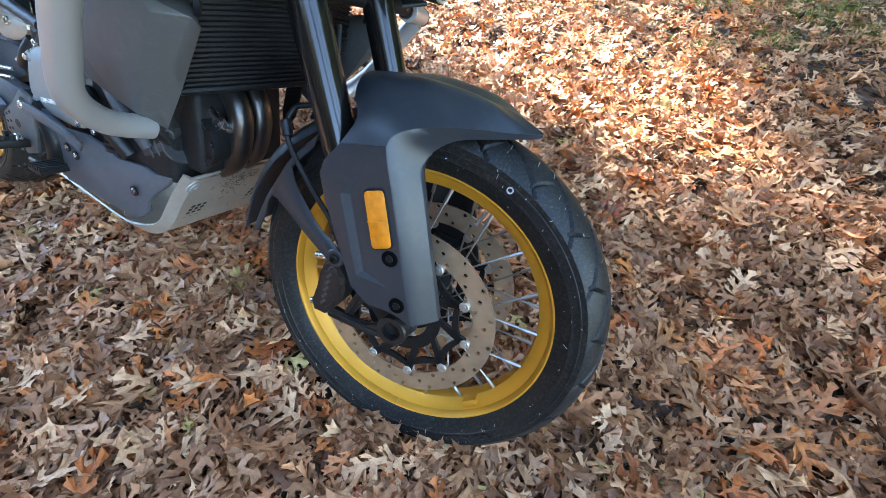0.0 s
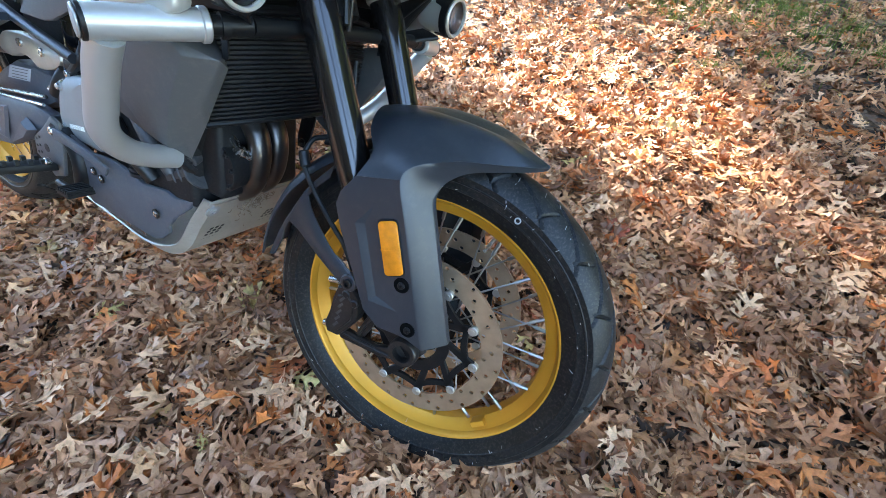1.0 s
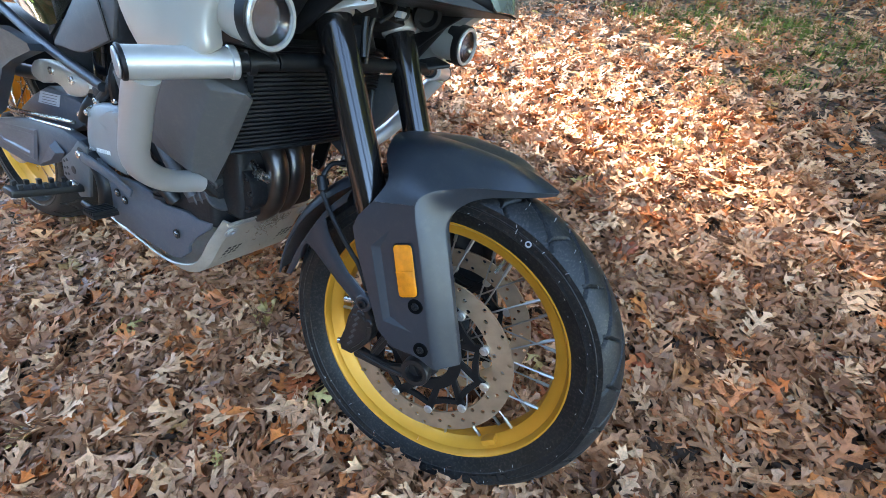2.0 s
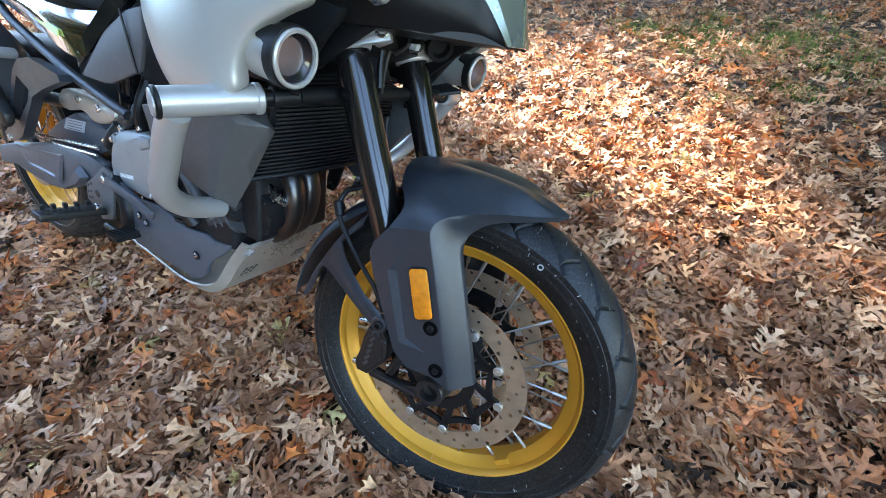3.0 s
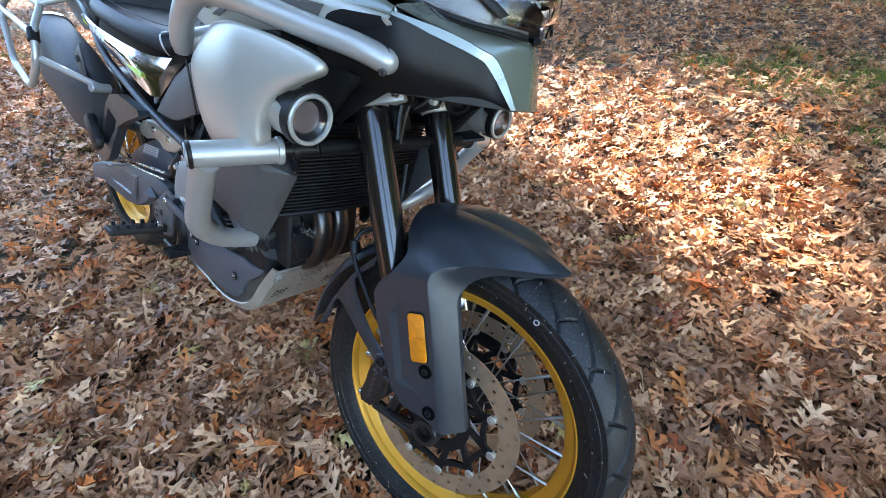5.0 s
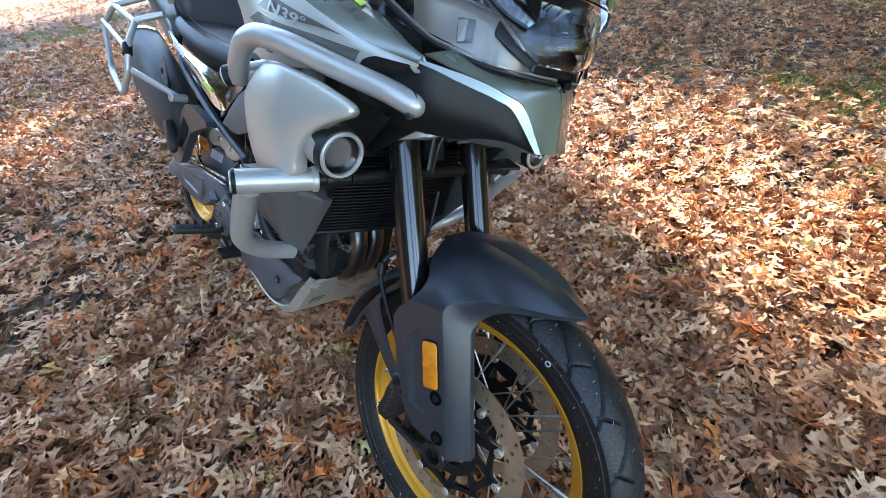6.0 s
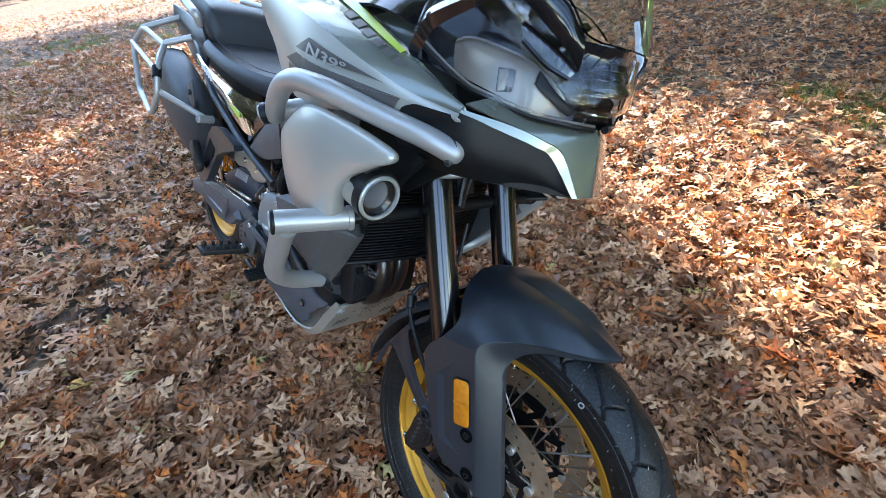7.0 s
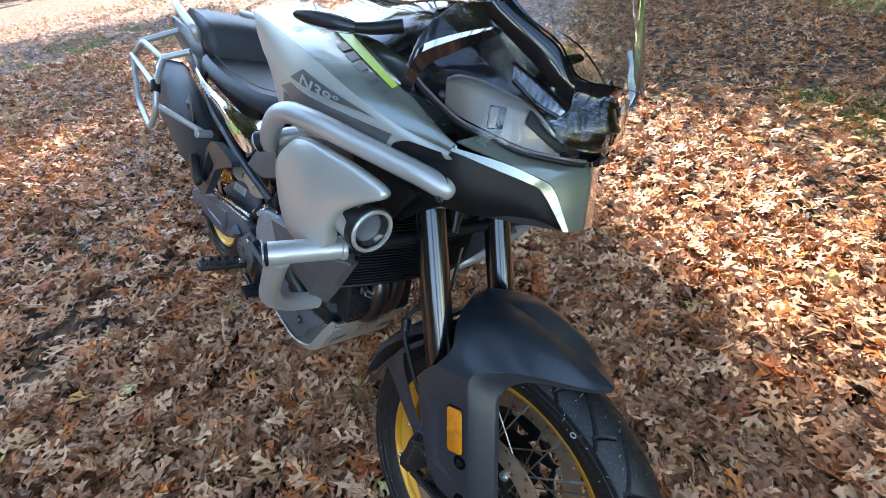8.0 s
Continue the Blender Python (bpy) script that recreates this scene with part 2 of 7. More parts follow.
def loft(sections, k=1, caps=True, bm=None):
    """Closed rings one after another, smoothed along the run when k > 1."""
    bm = bm or bmesh.new()
    s = np.array(sections, float)
    if k > 1:
        s = np.stack([curve(s[:, j], k) for j in range(s.shape[1])], 1)
    vs = grid(bm, s, True)
    if caps:
        bm.faces.new(vs[0][::-1])
        bm.faces.new(vs[-1])
    return bm


def sheet(rows, thick, ku=1, kv=1, bm=None):
    """An open surface through rows of points, given thickness."""
    bm = bm or bmesh.new()
    s = np.array(rows, float)
    if kv > 1:
        s = np.stack([curve(r, kv) for r in s])
    if ku > 1:
        s = np.stack([curve(s[:, j], ku) for j in range(s.shape[1])], 1)
    grid(bm, s)
    bmesh.ops.recalc_face_normals(bm, faces=bm.faces)
    bmesh.ops.solidify(bm, geom=bm.faces[:], thickness=thick)
    return bm


def frame_of(d):
    d = Vector(d).normalized()
    x = d.cross(Vector((0, 0, 1)) if abs(d.z) < 0.95 else Vector((1, 0, 0))).normalized()
    return x, d.cross(x)


def cyl(bm, a, b, r, r2=None, n=16, chamfer=0.0):
    a, b = Vector(a), Vector(b)
    r2 = r if r2 is None else r2
    d = (b - a).normalized()
    x, y = frame_of(d)
    rings = [(a, r), (b, r2)]
    if chamfer:
        c = chamfer
        rings = [(a, r - c), (a + d * c, r), (b - d * c, r2), (b, r2 - c)]
    loft([[p + (x * math.cos(2 * math.pi * i / n) + y * math.sin(2 * math.pi * i / n)) * q for i in range(n)] for p, q in rings], bm=bm)
    return bm


def tube(bm, pts, r, n=12, k=6, caps=True, radii=None):
    """A round tube along a smoothed run of points."""
    p = curve(pts, k) if k > 1 else np.array(pts, float)
    p = [Vector(q) for q in p]
    up = None
    rings = []
    for i, q in enumerate(p):
        d = (p[min(i + 1, len(p) - 1)] - p[max(i - 1, 0)]).normalized()
        if up is None:
            up = frame_of(d)[0]
        up = (up - d * up.dot(d)).normalized()
        side = d.cross(up)
        rr = r if radii is None else radii[0] + (radii[1] - radii[0]) * i / (len(p) - 1)
        rings.append([q + (up * math.cos(2 * math.pi * j / n) + side * math.sin(2 * math.pi * j / n)) * rr for j in range(n)])
    return loft(rings, caps=caps, bm=bm)


def bent(pts, radius, k=5):
    """A polyline with its corners rounded to about the given radius."""
    p = [Vector(q) for q in pts]
    out = [p[0]]
    for a, b, c in zip(p[:-2], p[1:-1], p[2:]):
        u, v = (a - b), (c - b)
        d = min(radius, u.length * 0.48, v.length * 0.48)
        s, e = b + u.normalized() * d, b + v.normalized() * d
        out += [s * (1 - t) ** 2 + b * 2 * t * (1 - t) + e * t * t for t in [i / k for i in range(k + 1)]]
    return out + [p[-1]]


def slab(bm, outline, depth):
    """A flat plate: 3D outline pushed along the vector depth."""
    d = Vector(depth)
    a = [bm.verts.new(tuple(p)) for p in outline]
    b = [bm.verts.new(tuple(Vector(p) + d)) for p in outline]
    n = len(a)
    bm.faces.new(a)
    bm.faces.new(b[::-1])
    for i in range(n):
        bm.faces.new((a[i], b[i], b[(i + 1) % n], a[(i + 1) % n]))
    return bm


def bevel(bm, w, seg=2, angle=30.0):
    bmesh.ops.recalc_face_normals(bm, faces=bm.faces)
    es = [e for e in bm.edges if len(e.link_faces) == 2 and e.calc_face_angle(0) > radians(angle)]
    bmesh.ops.bevel(bm, geom=es, offset=w, segments=seg, profile=0.5, affect="EDGES", clamp_overlap=True)
    return bm


def block(bm, c, size, turn=None):
    m = Matrix.Translation(c) @ (turn.to_4x4() if turn else Matrix()) @ Matrix.Diagonal((*size, 1))
    bmesh.ops.create_cube(bm, size=1.0, matrix=m)
    return bm


def lathe(profile, n=64, bm=None, centre=(0, 0, 0)):
    """Turns (radius, side) pairs round the y axis."""
    bm = bm or bmesh.new()
    cx, cy, cz = centre
    rows = [[(cx + r * math.cos(2 * math.pi * i / n), cy + y, cz + r * math.sin(2 * math.pi * i / n)) for r, y in profile] for i in range(n)]
    vs = [[bm.verts.new(p) for p in r] for r in rows]
    for i in range(n):
        a, b = vs[i], vs[(i + 1) % n]
        for j in range(len(profile) - 1):
            bm.faces.new((a[j], a[j + 1], b[j + 1], b[j]))
    return bm


def bolt(bm, at, d, r=0.006, h=0.005):
    """A round screw head with a recessed six-sided socket."""
    a, d = Vector(at), Vector(d).normalized()
    x, y = frame_of(d)

    def ring(rad, up, n=12):
        return [a + d * up + (x * math.cos(2 * math.pi * i / n) + y * math.sin(2 * math.pi * i / n)) * rad for i in range(n)]
    loft([ring(r, 0), ring(r, h * 0.8), ring(r * 0.85, h), ring(r * 0.5, h), ring(r * 0.45, h * 0.3)], bm=bm)
    return bm


# ---------------- ground ----------------
def ground_height(x, y):
    return -0.022 + 0.010 * noise.noise(Vector((x * 0.9, y * 0.9, 3.1))) * min(1.0, 0.3 + 0.2 * math.hypot(x, y))


def build_ground():
    steps = np.concatenate([-np.geomspace(300, 4, 14), np.linspace(-3.6, 3.6, 49), np.geomspace(4, 300, 14)])
    bm = bmesh.new()
    grid(bm, [[(x, y, ground_height(x, y)) for x in steps] for y in steps])
    ob = new("ground", mesh_of("ground", bm, M_GROUND, 60))
    return tagged(ob, "brown woodland soil strewn with fallen oak leaves", "ground", kind="structure")


GROUND = build_ground()


def leaf_template(rng, lobes=3, fine=True):
    """A deep-cut, bristle-tipped oak leaf of unit length, curled its own way: points and triangles."""
    flat, tris = [], []

    def put(x, y):
        flat.append((x, y))
        return len(flat) - 1
    xs = [0.0, 0.13] + [0.13 + 0.72 * (k + 1) / (2 * lobes) for k in range(2 * lobes)] + [1.0]
    rib = [put(x, 0.0) for x in xs]
    for sg in (1, -1):
        core = [rng.uniform(0.022, 0.05) * (1.0 + 0.35 * math.sin(3.1 * x)) for x in xs]
        edge = [rib[0]] + [put(x + rng.uniform(-0.012, 0.012), sg * c) for x, c in zip(xs[1:-1], core[1:-1])] + [rib[-1]]
        for k in range(len(xs) - 1):
            for t in ((rib[k], rib[k + 1], edge[k + 1]), (rib[k], edge[k + 1], edge[k])):
                if len(set(t)) == 3:
                    tris.append(t if sg > 0 else t[::-1])
        for i in range(lobes):
            p, q = edge[1 + 2 * i], edge[2 + 2 * i]
            w = (0.23, 0.40, 0.31)[i + 3 - lobes if lobes < 3 else i] * rng.uniform(0.75, 1.2)
            lean = rng.uniform(0.30, 0.75)
            ax, ay = lean / math.hypot(lean, 1), 1 / math.hypot(lean, 1)
            bx, by = flat[p][0] * 0.5 + flat[q][0] * 0.5, abs(flat[q][1])

            def on(u, v):
                return put(bx + w * (ax * u + ay * v), sg * (by + w * (ay * u - ax * v)))
            wide = rng.uniform(0.10, 0.17)
            if fine:
                ring = [p, on(0.40, -wide), on(rng.uniform(0.66, 0.85), -wide - rng.uniform(0.10, 0.26)), on(0.72, -0.07), on(1.0, rng.uniform(-0.08, 0.08)),
                        on(0.66, 0.09), on(rng.uniform(0.55, 0.78), wide + rng.uniform(0.10, 0.24)), on(0.36, wide), q]
            else:
                ring = [p, on(0.5, -wide - 0.05), on(1.0, 0.0), on(0.45, wide + 0.05), q]
            for g, h in zip(ring[1:-1], ring[2:]):
                t = (ring[0], h, g)
                tris.append(t if sg > 0 else t[::-1])
        # tip lobe
        e = edge[-2]
        u = put(rng.uniform(0.90, 0.97), sg * rng.uniform(0.08, 0.17))
        t = (rib[-1], u, e)
        tris.append(t if sg > 0 else t[::-1])
    bend, roll = rng.uniform(-1.4, 2.2), rng.uniform(-3.2, 5.5)
    skew, ph, wav = rng.uniform(-0.9, 0.9), rng.uniform(0, 6.28), rng.uniform(0.02, 0.07)
    sway = rng.uniform(-0.12, 0.12)

    def lift(x, y):
        yy = y + sway * math.sin(3.1 * x)
        k = roll * (1 + skew * (x - 0.5) * 2)
        if abs(k) > 0.05:
            sy, sz = math.sin(k * yy) / k, (1 - math.cos(k * yy)) / k
        else:
            sy, sz = yy, 0.0
        t = x - 0.5
        sx, bz = (math.sin(bend * t) / bend, (1 - math.cos(bend * t)) / bend) if abs(bend) > 0.05 else (t, 0.0)
        return (sx, sy, bz + sz + wav * math.sin(11 * x + ph + 4 * y) * min(1.0, 5 * abs(y)))
    pts = [lift(x, y) for x, y in flat]
    z0 = pts[0]
    stalk = len(pts)
    pts += [(z0[0], z0[1] + 0.014, z0[2]), (z0[0] - rng.uniform(0.1, 0.28), z0[1] + rng.uniform(-0.05, 0.05), z0[2] + rng.uniform(-0.05, 0.1))]
    tris += [(0, stalk, stalk + 1)]
    return np.array(pts), np.array(tris)


def scatter(name, count, place, size, seed, lobes=3, kinds=14, material=None):
    """Joins many leaves, each turned and tilted its own way, into one mesh."""
    rng = random.Random(seed)
    temps = [leaf_template(rng, lobes, lobes > 2) for _ in range(kinds)]
    vs, fs, base = [], [], 0
    for _ in range(count):
        x, y, z = place(rng)
        p, t = temps[rng.randrange(kinds)]
        s = size * rng.uniform(0.6, 1.25) * (rng.uniform(0.35, 0.6) if rng.random() < 0.15 else 1.0)
        tilt = 0.32 if rng.random() < 0.6 else 0.62
        e = Euler((rng.gauss(0, tilt) + (math.pi if rng.random() < 0.4 else 0.0), rng.gauss(0, tilt), rng.uniform(0, 6.283)))
        r = np.array(e.to_matrix()) * s
        q = p @ r.T + (x, y, z)
        q[:, 2] = z + (q[:, 2] - z) * 0.9
        vs.append(q)
        fs.append(t + base)
        base += len(p)
    v, f = np.concatenate(vs), np.concatenate(fs)
    me = bpy.data.meshes.new(name)
    me.from_pydata(v.tolist(), [], f.tolist())
    me.materials.append(material or M_LEAF)
    me.polygons.foreach_set("use_smooth", [True] * len(me.polygons))
    return me


def near_place(rng):
    if rng.random() < 0.62:
        x, y = rng.uniform(-1.6, 1.4), rng.uniform(-0.05, 2.0)
    else:
        x, y = rng.gauss(0.0, 1.45), rng.gauss(1.4, 1.05)
    return x, y, ground_height(x, y) + 0.016 + 0.050 * rng.random() + 0.006 * noise.noise(Vector((x * 5, y * 5, 0)))


def far_place(rng):
    while True:
        d = rng.random()
        if rng.random() < 0.10:
            x, y = rng.uniform(-6, 6), rng.uniform(-5.0, 0.5)
            return x, y, ground_height(x, y) + 0.004 + 0.045 * rng.random()
        x, y = (rng.uniform(-6.5, 5.5), 0.2 + 10.0 * rng.random() ** 1.1) if d < 0.62 else (rng.uniform(-7.5, -1.9), rng.uniform(0.3, 5.5)) if d < 0.86 else (rng.uniform(-14, -4), rng.uniform(1.5, 12))
        if -1.5 < x < 1.3 and y < 1.9 or x > 2 + y or x < -2.2 - 2.0 * y or 0.76 * x + 0.64 * y > 6.6 + 0.8 * rng.random():
            continue
        return x, y, ground_height(x, y) + 0.004 + 0.045 * rng.random()


def low_place(rng):
    x, y, _ = near_place(rng)
    return x, y, ground_height(x, y) + 0.018 * rng.random()


# lower layer darkened in colour to deepen the shaded gaps in the litter
GAP_LEAVES = tagged(new("leaf_mould", scatter("leaf_mould", 7000, low_place, 0.112, 5, 2, 40, M_GAPLEAF)),
             "dark under-layer of leaves, coloured as the shaded gaps below dry ones", "leaves", kind="stuff")
LITTER = tagged(new("leaf_litter", scatter("leaf_litter", 12500, near_place, 0.112, 4, 3, 120)),
                "thick carpet of dry brown and orange fallen oak leaves", "leaves", kind="stuff")
FAR = tagged(new("leaf_litter", scatter("leaf_litter_far", 48000, far_place, 0.100, 9, 2, 40)),
             "thinner spread of dry brown fallen leaves on soil", "leaves", kind="stuff")


def loose_leaves(n):
    """Single leaves on top of the litter."""
    rng = random.Random(21)
    meshes = []
    for i in range(24):
        p, t = leaf_template(rng, 3)
        me = bpy.data.meshes.new("leaf")
        me.from_pydata((p * 0.084).tolist(), [], t.tolist())
        me.materials.append(M_LEAF)
        me.polygons.foreach_set("use_smooth", [True] * len(me.polygons))
        meshes.append(me)
    for i in range(n):
        x, y = rng.uniform(-1.7, 1.5), rng.uniform(0.1, 1.9)
        ob = new("leaf", rng.choice(meshes))
        ob.parent = LITTER
        s = rng.uniform(0.85, 1.4)
        ob.matrix_local = Matrix.LocRotScale((x, y, ground_height(x, y) + 0.034), Euler((rng.gauss(0, 0.3), rng.gauss(0, 0.3), rng.uniform(0, 6.28))), (s, s, s))


loose_leaves(280)


def twig(x, y, length, turn, r=0.0035, seed=0):
    rng = random.Random(seed)
    pts = [(x, y, 0.022)]
    for i in range(5):
        turn += rng.gauss(0, 0.22)
        px, py, _ = pts[-1]
        pts.append((px + length / 5 * math.cos(turn), py + length / 5 * math.sin(turn), 0.018 + rng.uniform(0, 0.014)))
    bm = tube(bmesh.new(), pts, r, 6, 3, radii=(r, r * 0.4))
    ob = new("twig", mesh_of("twig", bm, M_TWIG))
    tagged(ob, "thin dry grey-brown twig lying on the leaves", "twig", "fallen twigs")


for i, (x, y, ln, tn) in enumerate([(0.86, 1.30, 0.16, 1.9), (-0.86, 0.36, 0.26, -0.5), (-0.98, 0.30, 0.3, 0.6), (-1.45, 0.95, 0.32, 1.2), (-1.9, 0.75, 0.2, 2.3), (0.95, 0.62, 0.16, 0.3),
                                    (1.25, 1.55, 0.2, 2.4), (0.25, 2.3, 0.25, 0.8), (-0.6, 0.25, 0.22, 1.7), (1.4, 0.9, 0.18, -0.9)]):
    twig(x, y, ln, tn, 0.0022 + 0.0007 * (i % 3), i)


def acorns():
    """Fallen acorns between the leaves, in two loose groups."""
    rng = random.Random(12)
    first = None
    for i in range(46):
        cx, cy = ((0.53, 0.28), (1.00, 0.47), (0.94, 0.61))[i % 3]
        x, y = rng.gauss(cx, 0.09), rng.gauss(cy, 0.07)
        if first is None:
            bm = lathe([(0.0, -0.009), (0.004, -0.0085), (0.0068, -0.005), (0.0074, 0.0), (0.0066, 0.006), (0.003, 0.0098), (0.0006, 0.0118)], 12)
            ob = first = new("acorn", mesh_of("acorn", bm, M_ACORN))
        else:
            ob = new("acorn", first.data)
        ob.matrix_world = Matrix.LocRotScale((x, y, ground_height(x, y) + rng.uniform(0.034, 0.044)), Euler((rng.uniform(-0.6, 0.6), 0, rng.uniform(0, 6.28))), (1, 1, 1))
        tagged(ob, "small tan fallen acorn lying among the leaves", "acorn", "fallen acorns")


acorns()


def grass_tuft(x, y, count, height, seed):
    rng = random.Random(seed)
    bm = bmesh.new()
    for _ in range(count):
        px, py = x + rng.gauss(0, 0.09), y + rng.gauss(0, 0.09)
        h, a = height * rng.uniform(0.5, 1.1), rng.uniform(0, 6.28)
        lean = rng.uniform(0.1, 0.7) * h
        w = 0.0022
        sx, sy = -math.sin(a) * w, math.cos(a) * w
        z = -0.02
        prev = None
        for t in (0, 0.5, 1.0):
            c = Vector((px + math.cos(a) * lean * t * t, py + math.sin(a) * lean * t * t, z + h * t * (1 - 0.2 * t)))
            k = 1 - 0.9 * t
            cur = (bm.verts.new(c + Vector((sx, sy, 0)) * k), bm.verts.new(c - Vector((sx, sy, 0)) * k))
            if prev:
                bm.faces.new((prev[0], cur[0], cur[1], prev[1]))
            prev = cur
    ob = new("grass_tuft", mesh_of("grass_tuft", bm, M_GRASS))
    tagged(ob, "sparse tuft of green grass among the fallen leaves", "grass", "grass tufts", "stuff")


for i, (gx, gy) in enumerate(((1.82, 3.62), (1.92, 3.74), (2.22, 2.84), (2.30, 2.90), (2.30, 2.47), (2.40, 2.55), (2.31, 3.38), (2.20, 3.45), (2.42, 3.30), (1.34, 3.66), (2.05, 3.15), (1.62, 3.60), (2.6, 3.0), (2.75, 3.5), (2.5, 3.9), (2.1, 4.0))):
    grass_tuft(gx, gy, 90, 0.10 if i % 3 else 0.14, 400 + i)
for i in range(90):
    rg = random.Random(100 + i)
    if i < 26:
        gx, gy = rg.uniform(1.3, 3.6), rg.uniform(2.2, 4.2)
    else:
        gx, gy = rg.uniform(-9, -2.6), rg.uniform(1.6, 7.0)
    grass_tuft(gx, gy, 130, 0.085, i)


# ---------------- unseen trees, added to shade the place ----
def build_tree(x, y, h, crown_z, crown_r, seed, leaves=2600, flat=0.7, foliage=None, label="unseen tall oak with thinning autumn crown, added for shade and reflections"):
    rng = random.Random(seed)
    root = thing("tree", Matrix.Translation((x, y, 0)), label, "tree", "oak trees" if foliage is None else "yellow trees")
    bm = bmesh.new()
    bend = rng.uniform(-0.3, 0.3)
    tube(bm, [(0, 0, -0.1), (0.02, 0, 0.3), (bend * 0.3, 0.1, h * 0.35), (bend, 0.05, h * 0.75), (bend * 1.2, 0, h)], 0.2, 12, 5, radii=(0.19, 0.04))
    ends = []
    for i in range(11):
        z = crown_z - crown_r * flat * 0.7 + i * crown_r * flat * 0.13
        a, ln = rng.uniform(0, 6.28), crown_r * rng.uniform(0.55, 0.95)
        p = [(bend * z / h, 0.05, z), (bend + ln * 0.5 * math.cos(a), ln * 0.5 * math.sin(a), z + 0.25 * ln), (bend + ln * math.cos(a), ln * math.sin(a), z + 0.35 * ln)]
        tube(bm, p, 0.05, 7, 3, radii=(0.055, 0.012))
        ends += [p[1], p[2]]
    part("trunk", bm, M_WOOD, root)
    vs, fs = [], []
    clumps = []
    for i in range(46):
        a, u, rr = rng.uniform(0, 6.28), rng.uniform(-1, 1), crown_r * rng.random() ** 0.45
        clumps.append((bend + rr * math.cos(a) * math.sqrt(1 - u * u), rr * math.sin(a) * math.sqrt(1 - u * u), crown_z + rr * u * flat))
    clumps += ends
    for _ in range(leaves):
        c = rng.choice(clumps)
        sp = crown_r * 0.15
        p = Vector((rng.gauss(c[0], sp), rng.gauss(c[1], sp), rng.gauss(c[2], sp * 0.8)))
        r = Euler((rng.gauss(0, 0.8), rng.gauss(0, 0.8), rng.uniform(0, 6.28))).to_matrix()
        s = rng.uniform(0.07, 0.13)
        b = len(vs)
        vs += [p + r @ Vector(q) * s for q in ((-1, 0, 0), (-0.2, 0.55, 0.1), (1, 0, 0), (-0.2, -0.55, 0.1))]
        fs += [(b, b + 1, b + 2, b + 3)]
    me = bpy.data.meshes.new("crown")
    me.from_pydata([tuple(v) for v in vs], [], fs)
    me.materials.append(foliage or M_TREELEAF)
    ob = new("crown", me)
    ob.parent = root
    return root


def shade_tree(tx, ty, away, radius, seed, leaves, flat=0.7):
    """An unseen tree, added so its crown blocks the sun from (tx, ty)."""
    k = away / math.hypot(SUN_TO.x, SUN_TO.y)
    cz = k * SUN_TO.z
    build_tree(tx + k * SUN_TO.x, ty + k * SUN_TO.y, cz + radius * 0.6, cz, radius, seed, leaves, flat)


# unseen crowns, each added to shade one patch of ground
for tx, ty, away, radius, seed, leaves in ((0.5, -0.75, 22.0, 1.6, 1, 5600), (-2.9, 0.9, 22.5, 1.15, 2, 1200), (2.9, 5.9, 17.0, 2.9, 3, 9000), (-1.2, -3.9, 24.5, 2.0, 4, 5000), (2.2, -3.4, 24.0, 2.2, 14, 5000),
                                           (5.5, 10.5, 17.0, 4.8, 5, 17000), (-0.8, 8.6, 18.0, 3.2, 6, 6000), (-5.4, 3.0, 19.0, 2.0, 9, 2600), (2.9, 2.0, 21.0, 1.4, 10, 2800),
                                           (-8.2, 6.2, 18.0, 2.4, 17, 4000), (-9.5, 3.2, 18.0, 2.0, 18, 3000), (1.9, 5.2, 18.0, 1.5, 11, 4200), (-2.8, 2.9, 20.0, 1.2, 12, 2200), (-2.1, 1.75, 21.0, 0.75, 19, 1100), (1.70, 0.70, 21.5, 0.85, 20, 2300), (-1.35, 0.85, 21.5, 0.75, 21, 1700), (-0.58, 1.42, 21.5, 0.62, 22, 1700)):
    shade_tree(tx, ty, away, radius, seed, leaves)
# unseen trees behind the viewpoint, added to darken reflections
for x, y, h, cz, cr, sd in ((-7.0, -7.5, 11, 7.0, 3.0, 8), (-2.5, -9.0, 11, 7.0, 3.0, 7)):
    build_tree(x, y, h, cz, cr, sd, 2200)


# unseen yellow-green trees, added to be mirrored in beak, mudguard and screen
for x, y, h, cz, cr, sd in ((7.6, 0.2, 5.6, 2.9, 2.3, 51), (7.2, 4.4, 7.0, 4.4, 2.5, 52), (5.2, 9.8, 11.0, 8.0, 3.2, 53)):
    build_tree(x, y, h, cz, cr, sd, 11000, 0.9, M_YELLOW, "unseen broad tree with yellow-green autumn leaves, added for reflections")


